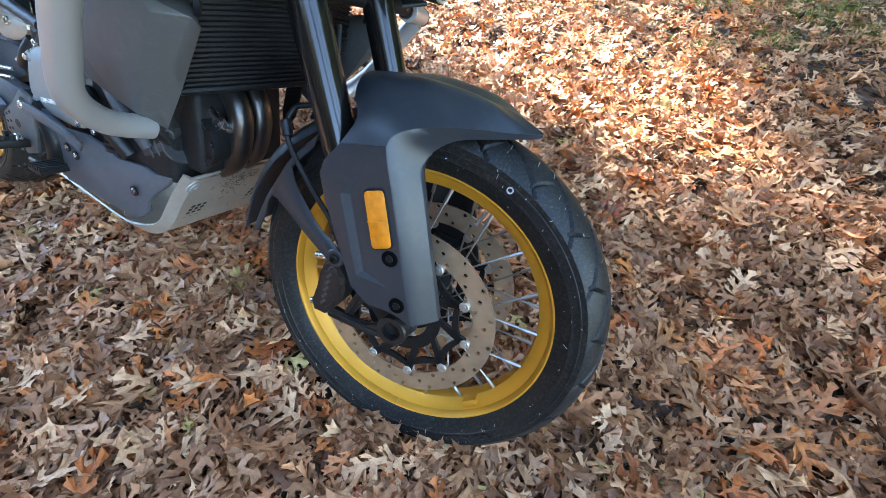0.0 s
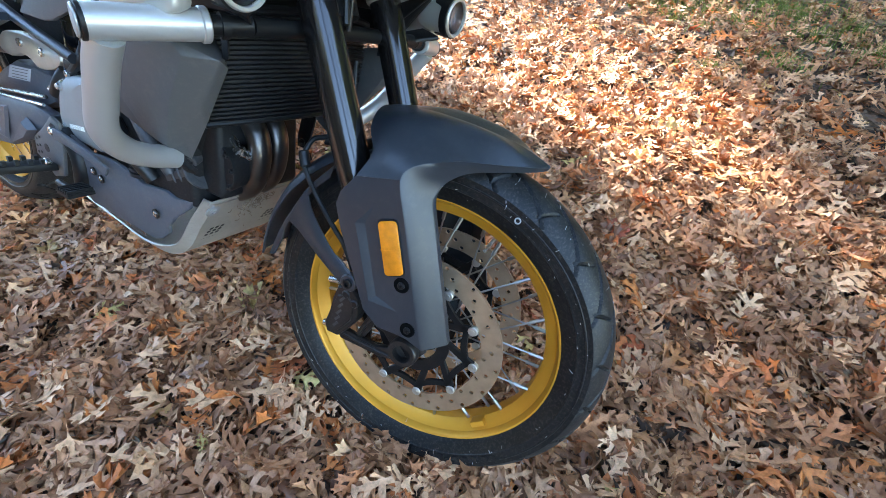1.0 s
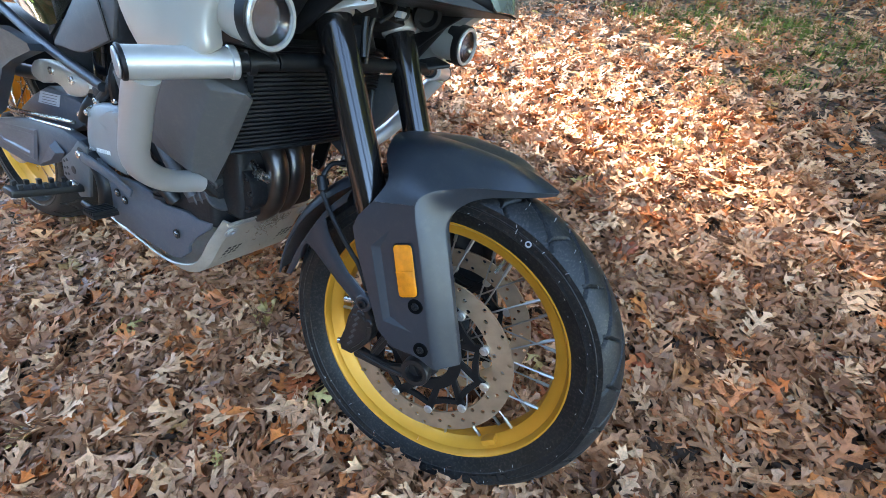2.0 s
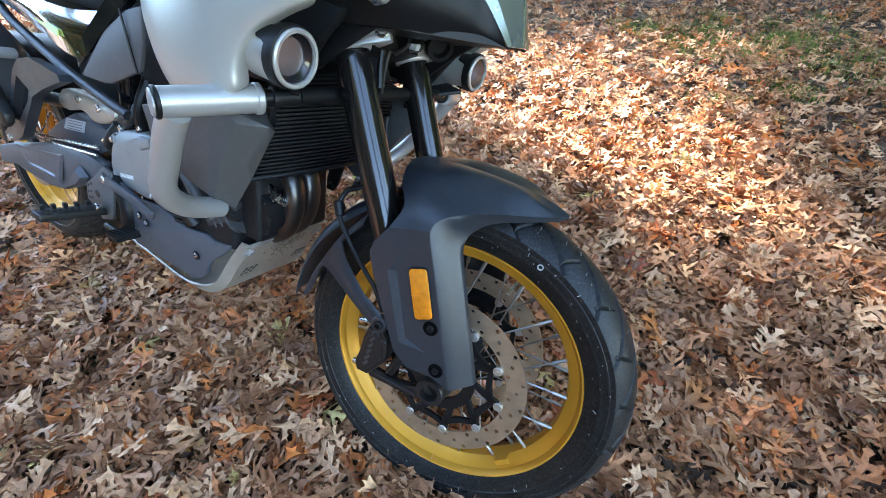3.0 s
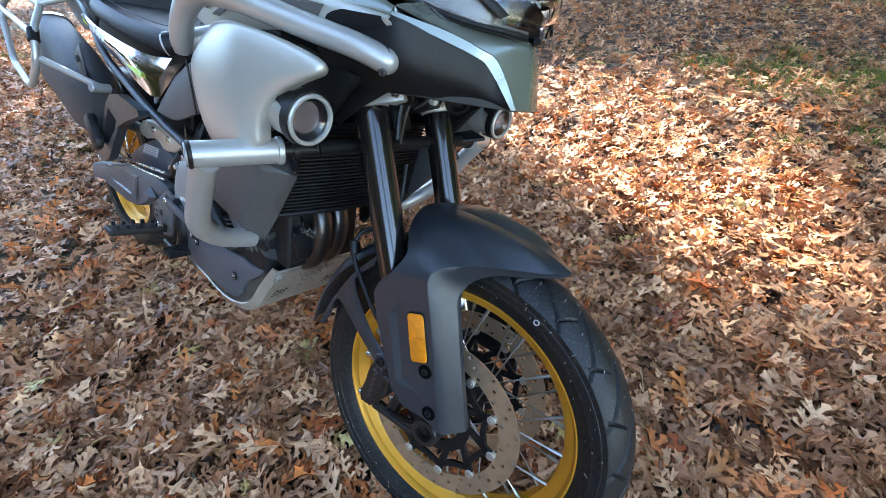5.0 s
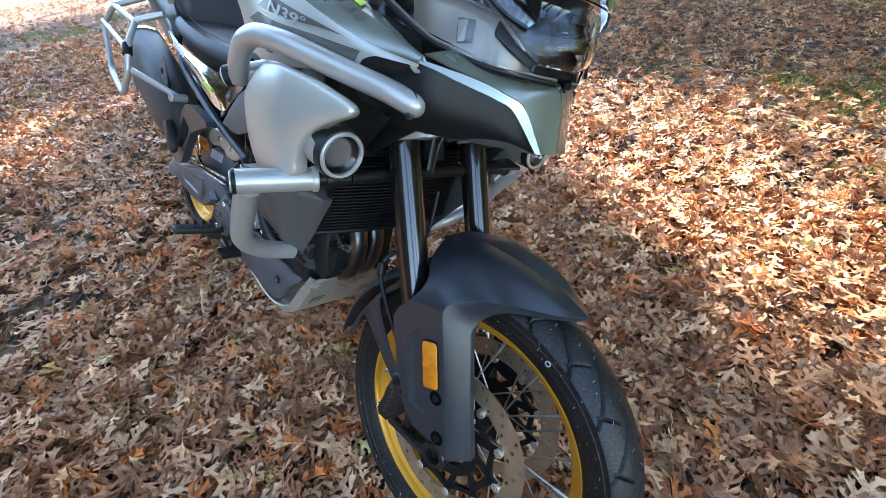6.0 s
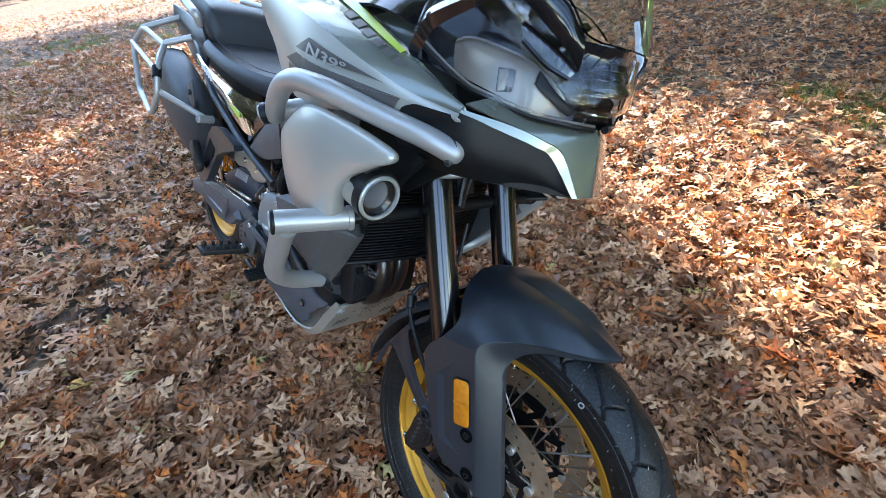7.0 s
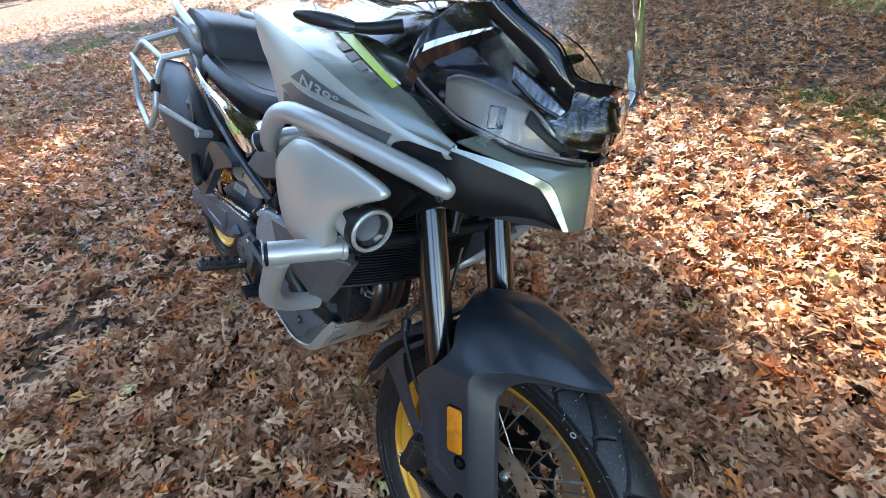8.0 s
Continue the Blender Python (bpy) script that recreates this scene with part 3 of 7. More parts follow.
def leaning_tree(bx, by, cx, cy, cz, radius, seed, leaves):
    """An unseen tree rooted behind the path whose crown hangs out over the clearing."""
    rng = random.Random(seed)
    root = thing("tree", Matrix.Translation((bx, by, 0)), "unseen leaning oak, its wide overhanging crown added to block sky", "tree", "oak trees")
    dx, dy = cx - bx, cy - by
    bm = tube(bmesh.new(), [(0, 0, -0.1), (0.02 * dx, 0.02 * dy, cz * 0.3), (0.25 * dx, 0.25 * dy, cz * 0.75), (0.8 * dx, 0.8 * dy, cz)], 0.2, 12, 5, radii=(0.2, 0.06))
    clumps = []
    for i in range(14):
        a, rr = rng.uniform(0, 6.28), radius * rng.uniform(0.4, 1.0)
        e = (dx + rr * math.cos(a), dy + rr * math.sin(a), cz + rng.uniform(-0.4, 0.9))
        tube(bm, [(0.5 * dx, 0.5 * dy, cz * 0.9), ((0.5 * dx + e[0]) / 2, (0.5 * dy + e[1]) / 2, cz + 0.2), e], 0.05, 6, 3, radii=(0.05, 0.012))
    part("trunk", bm, M_WOOD, root)
    vs, fs = [], []
    for i in range(70):
        a, rr = rng.uniform(0, 6.28), radius * math.sqrt(rng.random())
        clumps.append((dx + rr * math.cos(a), dy + rr * math.sin(a), cz + rng.uniform(-0.6, 1.2)))
    for _ in range(leaves):
        c = rng.choice(clumps)
        p = Vector((rng.gauss(c[0], 0.32), rng.gauss(c[1], 0.32), rng.gauss(c[2], 0.25)))
        r = Euler((rng.gauss(0, 0.8), rng.gauss(0, 0.8), rng.uniform(0, 6.28))).to_matrix()
        sz = rng.uniform(0.07, 0.14)
        b = len(vs)
        vs += [tuple(p + r @ Vector(q) * sz) for q in ((-1, 0, 0), (-0.2, 0.55, 0.1), (1, 0, 0), (-0.2, -0.55, 0.1))]
        fs += [(b, b + 1, b + 2, b + 3)]
    me = bpy.data.meshes.new("crown")
    me.from_pydata(vs, [], fs)
    me.materials.append(M_TREELEAF)
    ob = new("crown", me)
    ob.parent = root


# crowns out of view, added to block overhead sky and darken glossy parts
for bx, by, cx, cy, cz, rad, sd in ((1.8, -3.2, 0.6, 2.0, 7.0, 2.8, 31), (-4.0, -2.6, -3.2, 2.2, 7.4, 2.8, 32), (6.5, -1.5, 4.6, 2.6, 7.6, 2.6, 33), (4.6, -3.0, 2.5, 0.1, 6.8, 1.9, 34), (0.4, 15.0, 0.9, 6.4, 6.6, 2.2, 35), (7.6, 6.0, 5.8, 4.6, 5.0, 1.8, 36), (-3.4, -4.5, -1.4, 4.2, 8.4, 2.6, 37), (3.6, -5.5, 1.6, 5.2, 9.2, 2.6, 38), (-2.0, -6.0, -0.2, 1.6, 8.6, 2.2, 39)):
    leaning_tree(bx, by, cx, cy, cz, rad, sd, 7000 if sd < 34 or sd > 36 else 11000)


def far_woods():
    """Unseen woodland ring beyond the clearing, added to darken reflections and low sky."""
    rng = random.Random(77)
    vs, fs = [], []
    for _ in range(48000):
        a = rng.uniform(0, 6.283)
        # nearer arc darkens reflections; the gap below leaves blue sky to mirror
        near = math.sin(a) < 0.1 and math.cos(a) < -0.1
        side = math.sin(a) > -0.15 and math.cos(a) > -0.3
        d = rng.uniform(9, 15) if near else rng.uniform(16, 24) if side else rng.uniform(30, 44)
        top = (10 if near else 10.5 if side else 7) + 3 * noise.noise(Vector((math.cos(a) * 4, math.sin(a) * 4, 0)))
        p = Vector((d * math.cos(a), d * math.sin(a), rng.uniform(0.12, 1) * top * rng.random() ** 0.3))
        if -1.3 < math.atan2(math.sin(a), math.cos(a)) < -0.12:
            continue
        r = Euler((rng.uniform(-1.5, 1.5), rng.uniform(-1.5, 1.5), rng.uniform(0, 6.28))).to_matrix()
        s = rng.uniform(0.35, 0.9) * (0.55 if near else 0.8)
        b = len(vs)
        vs += [tuple(p + r @ Vector(q) * s) for q in ((-1, 0, 0), (-0.3, 0.7, 0.2), (0.9, 0.2, 0), (0.2, -0.7, 0.1))]
        fs += [(b, b + 1, b + 2, b + 3)]
    me = bpy.data.meshes.new("far_woods")
    me.from_pydata(vs, [], fs)
    me.materials.append(M_WOODS)
    tagged(new("far_woods", me), "unseen autumn woodland ring added to darken reflections and low sky", "woods", kind="stuff")


far_woods()


# ---------------- motorcycle: placing ----------------
# body frame: x ahead, y to the machine's left, z up, origin under the front axle; it leans on its side stand
BIKE = Matrix(((0.8663, 0.4714, 0.1654, -0.0935), (-0.4995, 0.8174, 0.2868, 0.3904), (0.0, -0.3311, 0.9436, -0.0257), (0, 0, 0, 1)))
STEER = Matrix(((0.9229, -0.1133, -0.3680, 0.0), (0.1218, 0.9925, 0.0, 0.0), (0.3653, -0.0448, 0.9298, 0.33), (0, 0, 0, 1)))
MOTO = thing("motorcycle", BIKE, "grey and silver touring motorcycle with gold spoked wheels on leaves", "motorcycle")


def steered(bm):
    bm.transform(STEER)
    return bm


# ---------------- front wheel ----------------
def tyre_mesh(radius, half, bead, n=360, blocks=26):
    """A tyre with cut tread: side walls, rounded crown and slanted grooves."""
    prof = [(bead - 0.004, 0.034), (bead + 0.004, 0.042), (bead + 0.02, 0.050), (bead + 0.027, half * 0.95), (bead + 0.028, half * 0.975), (bead + 0.031, half * 0.975), (bead + 0.032, half * 0.965), (bead + 0.040, half * 0.985), (bead + 0.041, half * 1.005), (bead + 0.043, half * 1.005), (bead + 0.044, half * 0.99), (bead + 0.052, half), (radius - 0.0375, half * 0.985)]
    for i in range(29):
        a = radians(66 - 66 * i / 28)
        y = half * 0.965 * math.sin(a) / math.sin(radians(66))
        prof.append((radius - 0.031 * (1 - math.cos(a)) / (1 - math.cos(radians(66))), y))
    prof = prof + [(r, -y) for r, y in prof[-2::-1]]
    bm = bmesh.new()
    rows = []
    for i in range(n):
        th = 360.0 * i / n
        row = []
        for r, y in prof:
            d = 0.0
            if r > radius - 0.032:
                u = abs(y) / half
                side = 0.5 if y > 0 else 0.0
                ph = (th / 360 * blocks + side + 1.25 * u) % 1.0
                if 0.10 < u < 0.95:
                    d = 0.0075 * max(0.0, 1 - (abs(ph - 0.5) / (0.045 + 0.02 * (1 - u))) ** 3)
                ph2 = (th / 360 * blocks + side + 0.5 - 0.55 * u) % 1.0
                if 0.46 < u < 0.90:
                    d = max(d, 0.005 * max(0.0, 1 - (abs(ph2 - 0.5) / 0.032) ** 3))
            elif r < radius - 0.042 and abs(y) > half * 0.8:
                d = 0.0012 if (r * 1000) % 9 < 3 else 0.0
            rr = r - d
            row.append((rr * math.cos(radians(th)), y, rr * math.sin(radians(th))))
        rows.append(row)
    rows.append(None)
    rows.pop()
    vs = [[bm.verts.new(p) for p in r] for r in rows]
    for i in range(n):
        a, b = vs[i], vs[(i + 1) % n]
        for j in range(len(prof) - 1):
            q = bm.faces.new((a[j], a[j + 1], b[j + 1], b[j]))
            # groove floors keep the darker rubber, standing for shade in the grooves
            top = prof[j][0] > radius - 0.0312 and prof[j + 1][0] > radius - 0.0312
            if top and min(math.hypot(v.co.x, v.co.z) - min(prof[j][0], prof[j + 1][0]) for v in q.verts) > -0.001:
                q.material_index = 1
    return bm


def rim_mesh(flange, half):
    p = [(flange - 0.002, half - 0.002), (flange + 0.001, half), (flange - 0.002, half + 0.003), (flange - 0.008, half + 0.002), (flange - 0.012, half - 0.004),
         (flange - 0.0135, half - 0.010), (flange - 0.020, half - 0.014), (flange - 0.028, half - 0.018), (flange - 0.034, half - 0.024), (flange - 0.036, 0.0)]
    inner = p + [(r, -y) for r, y in p[-2::-1]]
    outer = [(flange - 0.004, -half + 0.003), (flange - 0.016, -half + 0.012), (flange - 0.026, 0.0), (flange - 0.016, half - 0.012), (flange - 0.004, half - 0.003)]
    prof = inner + outer
    prof.append(prof[0])
    bm = lathe(prof, 160)
    bmesh.ops.remove_doubles(bm, verts=bm.verts, dist=1e-5)
    return bm


def disc_mesh(r0, r1, side, thick=0.0045, cells=54):
    """A drilled brake rotor: rings of cells, most of them with a real hole."""
    bm = bmesh.new()
    rads = np.linspace(r0, r1, 4)
    made = {}

    def v(r, a):
        key = (round(r, 5), round(a % 360.0, 3))
        if key not in made:
            made[key] = bm.verts.new((r * math.cos(radians(a)), side, r * math.sin(radians(a))))
        return made[key]
    st = 360.0 / cells
    for i in range(cells):
        for k in range(3):
            a0, a1, b0, b1 = i * st, (i + 1) * st, rads[k], rads[k + 1]
            am, bmid = (a0 + a1) / 2, (b0 + b1) / 2
            ring = [v(b0, a0), v(b0, am), v(b0, a1), v(bmid, a1), v(b1, a1), v(b1, am), v(b1, a0), v(bmid, a0)]
            if i % 3 == k:
                hr = 0.0041
                cx, cz = bmid * math.cos(radians(am)), bmid * math.sin(radians(am))
                hole = []
                for q in ring:
                    d = Vector((q.co.x - cx, 0, q.co.z - cz)).normalized() * hr
                    hole.append(bm.verts.new((cx + d.x, side, cz + d.z)))
                for j in range(8):
                    bm.faces.new((ring[j], ring[(j + 1) % 8], hole[(j + 1) % 8], hole[j]))
            else:
                bm.faces.new(ring)
    bmesh.ops.recalc_face_normals(bm, faces=bm.faces)
    bmesh.ops.solidify(bm, geom=bm.faces[:], thickness=thick)
    return bm


def carrier_mesh(side, n=10, r_in=0.052, r_out=0.112, sgn=-1):
    """The black spider that joins rotor and hub: a hub ring, an outer scalloped ring and slanted arms."""
    bm, arms = bmesh.new(), []
    t = 0.006
    lathe([(0.046, side), (0.068, side), (0.068, side + t), (0.046, side + t), (0.046, side)], 48, bm)
    for i in range(n):
        a, b, c = radians(9.4 + 36 * i), radians(9.4 + 36 * i + 20), radians(9.4 + 36 * i - 16)

        def p(r, g):
            return (r * math.cos(g), side + 0.0005, r * math.sin(g))
        arms.append(bevel(slab(bmesh.new(), [p(0.062, b - 0.12), p(0.062, b + 0.12), p(r_out + 0.004, a + 0.075), p(r_out + 0.006, a - 0.075)], (0, t, 0)), 0.0008, 1))
        nb = radians(9.4 + 36 * (i + 1))
        steps = [a + (nb - a) * k / 6 for k in range(7)]
        o = [p(r_out - 0.004 - 0.009 * math.sin(math.pi * k / 6), g) for k, g in enumerate(steps)]
        o += [p(r_out - 0.014 - 0.010 * math.sin(math.pi * k / 6), g) for k, g in reversed(list(enumerate(steps)))]
        arms.append(slab(bmesh.new(), o, (0, t, 0)))
    return bm, arms


def front_wheel():
    hub = bmesh.new()
    lathe([(0.012, -0.075), (0.030, -0.075), (0.034, -0.060), (0.030, -0.050), (0.046, -0.044), (0.048, -0.036), (0.028, -0.028), (0.026, 0.0), (0.028, 0.028), (0.048, 0.036), (0.046, 0.044), (0.030, 0.05), (0.034, 0.06), (0.030, 0.075), (0.012, 0.075)], 40, hub)
    wheel = part("front_wheel", steered(hub), M_BLACK, MOTO, "gold spoked front wheel with black hub")
    part("tyre", steered(tyre_mesh(0.330, 0.056, 0.2475, 1080, 22)), M_RUBBER, wheel, "dusty black road tyre with slanted tread", 28).data.materials.append(M_TREAD)
    part("rim", steered(rim_mesh(0.2545, 0.0375)), M_GOLD, wheel, "satin gold anodised rim")
    for i in range(36):
        side = 1 if i % 2 else -1
        cross = 1 if (i // 2) % 2 else -1
        a = radians(10 * i + 3)
        h = a + cross * radians(52)
        p0 = Vector((0.043 * math.cos(h), side * (0.040 + 0.003 * cross), 0.043 * math.sin(h)))
        p1 = Vector((0.219 * math.cos(a), side * 0.012, 0.219 * math.sin(a)))
        bm = cyl(bmesh.new(), p0, p1, 0.0017, n=7)
        d = (p1 - p0).normalized()
        cyl(bm, p1 - d * 0.024, p1 + d * 0.002, 0.0034, n=7)
        part("spoke", steered(bm), M_SPOKE, wheel)
    bm = bmesh.new()
    a = radians(-71)
    block(bm, (0.226 * math.cos(a), -0.020, 0.226 * math.sin(a)), (0.012, 0.022, 0.03), Matrix.Rotation(-a, 3, "Y"))
    part("balance_weight", steered(bevel(bm, 0.002)), M_GOLD, wheel)
    bm = cyl(bmesh.new(), (0.214 * math.cos(0.8), 0, 0.214 * math.sin(0.8)), (0.185 * math.cos(0.8), -0.006, 0.185 * math.sin(0.8)), 0.004, n=8)
    part("valve_stem", steered(bm), M_STEEL, wheel)
    bm = bmesh.new()
    th = radians(44)
    q = Vector((0.285 * math.cos(th), -0.0565, 0.285 * math.sin(th)))
    lathe([(0.0032, 0), (0.0052, 0), (0.0052, -0.0012), (0.0032, -0.0012), (0.0032, 0)], 20, bm, q)
    part("tyre_mark", steered(bm), M_LABEL, wheel, "small pale painted ring on the side wall")
    rng = random.Random(5)
    bm = bmesh.new()
    for k in range(11):
        g = radians(-112 + 4.2 * k + (2 if k > 5 else 0))
        block(bm, (0.286 * math.cos(g), -0.0560, 0.286 * math.sin(g)), (0.013, 0.0016, 0.009 + 0.003 * (k % 2)), Matrix.Rotation(-g, 3, "Y"))
    part("sidewall_mark", steered(bm), M_RUBBER, wheel)
    bm = bmesh.new()
    for k in range(120):
        g, y = rng.uniform(-3.1, 1.9), rng.uniform(-0.052, 0.02)
        r = 0.3305 if y > -0.025 else 0.3285 - 0.35 * (abs(y) - 0.025)
        if rng.random() < 0.45:
            r, y = rng.uniform(0.262, 0.30), -0.0562
        q = Vector((r * math.cos(g), y, r * math.sin(g)))
        block(bm, q, (rng.uniform(0.0015, 0.008), 0.0006, 0.0006), Euler((rng.uniform(0, 3), rng.uniform(0, 3), rng.uniform(0, 3))).to_matrix())
    tagged(part("dry_debris", steered(bm), M_LABEL, wheel, "dry straw flecks stuck to the tyre"), kind="stuff")
    for sgn in (-1, 1):
        disc = part("brake_disc", steered(disc_mesh(0.123, 0.160, sgn * 0.070)), M_DISC, MOTO, "drilled steel brake disc with a brown heat tint", 20)
        ring, arms = carrier_mesh(sgn * 0.073 - 0.003)
        part("disc_carrier", steered(ring), M_BLACK, disc, "black disc carrier")
        for arm in arms:
            part("carrier_arm", steered(arm), M_BLACK, disc)
        for k in range(10):
            g = radians(9.4 + 36 * k)
            c = Vector((0.116 * math.cos(g), sgn * 0.068, 0.116 * math.sin(g)))
            o = Vector((0, sgn, 0))
            bm = cyl(bmesh.new(), c, c + o * 0.010, 0.0085, n=18, chamfer=0.0012)
            cyl(bm, c + o * 0.010, c + o * 0.0115, 0.0036, n=10)
            part("bobbin", steered(bm), M_BOBBIN, disc)
    bm = cyl(bmesh.new(), (0, -0.088, 0), (0, 0.088, 0), 0.0105, n=20)
    part("axle", steered(bm), M_STEEL, MOTO)


front_wheel()


# ---------------- fork ----------------
def fork():
    for sgn in (-1, 1):
        y = 0.1 * sgn
        bm = bmesh.new()
        cyl(bm, (-0.027, y, 0.255), (-0.027, y, 0.60), 0.0275, n=40)
        cyl(bm, (-0.027, y, 0.262), (-0.027, y, 0.274), 0.0286, n=40, chamfer=0.001)
        tb_ = part("fork_tube", steered(bm), M_FORK, MOTO, "dark polished upper fork tube")
        bm = cyl(bmesh.new(), (-0.027, y, 0.13), (-0.027, y, 0.262), 0.0215, n=28)
        part("fork_slider", steered(bm), M_STEEL, tb_)
        bm = bmesh.new()
        cyl(bm, (-0.027, y, 0.045), (-0.027, y, 0.11), 0.025, 0.025, n=28, chamfer=0.003)
        ring = [(-0.006 + 0.027 * math.cos(radians(a)), 0.027 * math.sin(radians(a)) - 0.010) for a in range(0, 360, 15)]
        hole = [(-0.006 + 0.0170 * math.cos(radians(a)), 0.0170 * math.sin(radians(a)) - 0.010) for a in range(0, 360, 15)]
        y0, y1 = (y - sgn * 0.022), (y + sgn * 0.016)
        loft([[(x, yy, z) for x, z in o] for o, yy in ((ring, y0), (ring, y1 - sgn * 0.003), ([(q[0] * 0.94 - 0.001, q[1] * 0.94) for q in ring], y1), (hole, y1), (hole, y1 - sgn * 0.02))], caps=False, bm=bm)
        foot = part("axle_clamp", steered(bm), M_CALIPER, tb_, "dark cast fork foot round the hollow axle")
        # black disc puts the hollow's shade on its floor
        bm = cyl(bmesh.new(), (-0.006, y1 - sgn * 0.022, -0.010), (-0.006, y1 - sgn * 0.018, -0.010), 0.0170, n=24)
        part("axle_hollow_shade", steered(bm), M_RECESS_SHADE, tb_)
        # bracket that carries the caliper, with its raised webs
        bm = bmesh.new()
        arm0 = [(-0.140, 0.006), (-0.138, 0.017), (-0.125, 0.025), (-0.067, -0.008), (-0.034, -0.008), (-0.016, 0.004), (-0.006, -0.024), (-0.037, -0.033), (-0.064, -0.028)]
        arm1 = [(-0.102, 0.018), (-0.062, 0.058), (-0.048, 0.052), (-0.012, 0.036), (0.026, 0.010), (0.031, -0.016), (0.004, -0.034), (-0.030, -0.020), (-0.044, 0.020), (-0.060, 0.034), (-0.090, 0.006)]
        slab(bm, [(x, sgn * 0.090, z) for x, z in arm0], (0, sgn * 0.012, 0))
        slab(bm, [(x, sgn * 0.088, z) for x, z in arm1], (0, sgn * 0.011, 0))
        bevel(bm, 0.003)
        brk = part("caliper_bracket", steered(bm), M_CALIPER, tb_)
        for p0, p1 in (((-0.132, 0.018), (-0.040, -0.026)), ((-0.096, 0.016), (-0.056, 0.054)), ((-0.046, 0.046), (0.022, 0.006))):
            bm = tube(bmesh.new(), [(p0[0], sgn * 0.101, p0[1]), ((p0[0] + p1[0]) / 2, sgn * 0.104, (p0[1] + p1[1]) / 2), (p1[0], sgn * 0.102, p1[1])], 0.0035, 10, 3)
            part("bracket_web", steered(bm), M_CALIPER, brk)
        # caliper: stepped body with a raised flat for the mark
        cal_o = [(-0.160, 0.022), (-0.159, 0.041), (-0.138, 0.069), (-0.123, 0.095), (-0.108, 0.113), (-0.080, 0.110), (-0.071, 0.088), (-0.080, 0.058), (-0.092, 0.041), (-0.116, 0.025), (-0.139, 0.013)]
        c0 = Vector((-0.114, 0, 0.064))

        def shrink(k, lat):
            return [(c0.x + (x - c0.x) * k, sgn * lat, c0.z + (z - c0.z) * k) for x, z in cal_o]
        bm = loft([shrink(0.96, 0.080), shrink(1.0, 0.084), shrink(1.0, 0.104), shrink(0.94, 0.109), shrink(0.72, 0.110), shrink(0.68, 0.113), shrink(0.6, 0.1135)])
        cal = part("caliper", steered(bm), M_CALIPER, MOTO, "dark radial brake caliper with bright bolts", 25)
        for x, z in ((-0.094, 0.098), (-0.132, 0.036), (-0.082, 0.080)):
            part("piston_cap", steered(cyl(bmesh.new(), (x, sgn * 0.104, z), (x, sgn * 0.1125, z), 0.008, n=20, chamfer=0.002)), M_CALIPER, cal)
        for p0, p1 in (((-0.150, 0.030), (-0.170, 0.036)), ((-0.108, 0.119), (-0.130, 0.122))):
            bm = cyl(bmesh.new(), (p0[0], sgn * 0.097, p0[1]), (p1[0], sgn * 0.097, p1[1]), 0.0065, n=14, chamfer=0.001)
            part("caliper_bolt", steered(bm), M_STEEL, cal)
        bm = bmesh.new()
        for k in range(5):
            block(bm, (-0.130 + 0.0072 * k, sgn * 0.1140, 0.042 + 0.0122 * k), (0.013, 0.0012, 0.0048), Matrix.Rotation(radians(-30), 3, "Y"))
        tagged(part("maker_mark", steered(bm), M_ENGGREY, cal), kind="stuff")
        # clamp at the tube's head
        bm = bmesh.new()
        cyl(bm, (-0.027, y, 0.562), (-0.027, y, 0.592), 0.0325, n=36, chamfer=0.003)
        loft([[(-0.020, y + sgn * 0.030, 0.562), (0.012, y + sgn * 0.022, 0.562), (0.006, y + sgn * 0.022, 0.588), (-0.020, y + sgn * 0.028, 0.588)],
              [(0.020, y + sgn * 0.010, 0.559), (0.046, y + sgn * 0.004, 0.561), (0.046, y + sgn * 0.002, 0.588), (0.020, y + sgn * 0.010, 0.590)],
              [(0.014, y - sgn * 0.012, 0.559), (0.040, y - sgn * 0.014, 0.561), (0.040, y - sgn * 0.014, 0.588), (0.014, y - sgn * 0.012, 0.590)]], bm=bm)
        bevel(bm, 0.003)
        cl = part("lower_fork_clamp", steered(bm), M_BAR, MOTO, "silver cast fork clamp")
        bm = bmesh.new()
        slab(bm, [(-0.050, y - sgn * 0.03, 0.566), (0.002, y - sgn * 0.03, 0.566), (0.002, 0, 0.566), (-0.050, 0, 0.566)], (0, 0, 0.022))
        part("yoke_arm", steered(bevel(bm, 0.003)), M_BLACK, cl)
        bm = bolt(bmesh.new(), (0.034, y + sgn * 0.004, 0.574), (0.45, sgn * 0.88, 0.1), 0.0095, 0.006)
        part("clamp_bolt", steered(bm), M_STEEL, cl)
    # steering stem between the clamps
    bm = cyl(bmesh.new(), (-0.055, 0, 0.53), (-0.055, 0, 0.78), 0.026, n=24)
    part("steering_stem", steered(bm), M_BLACK, MOTO)


fork()


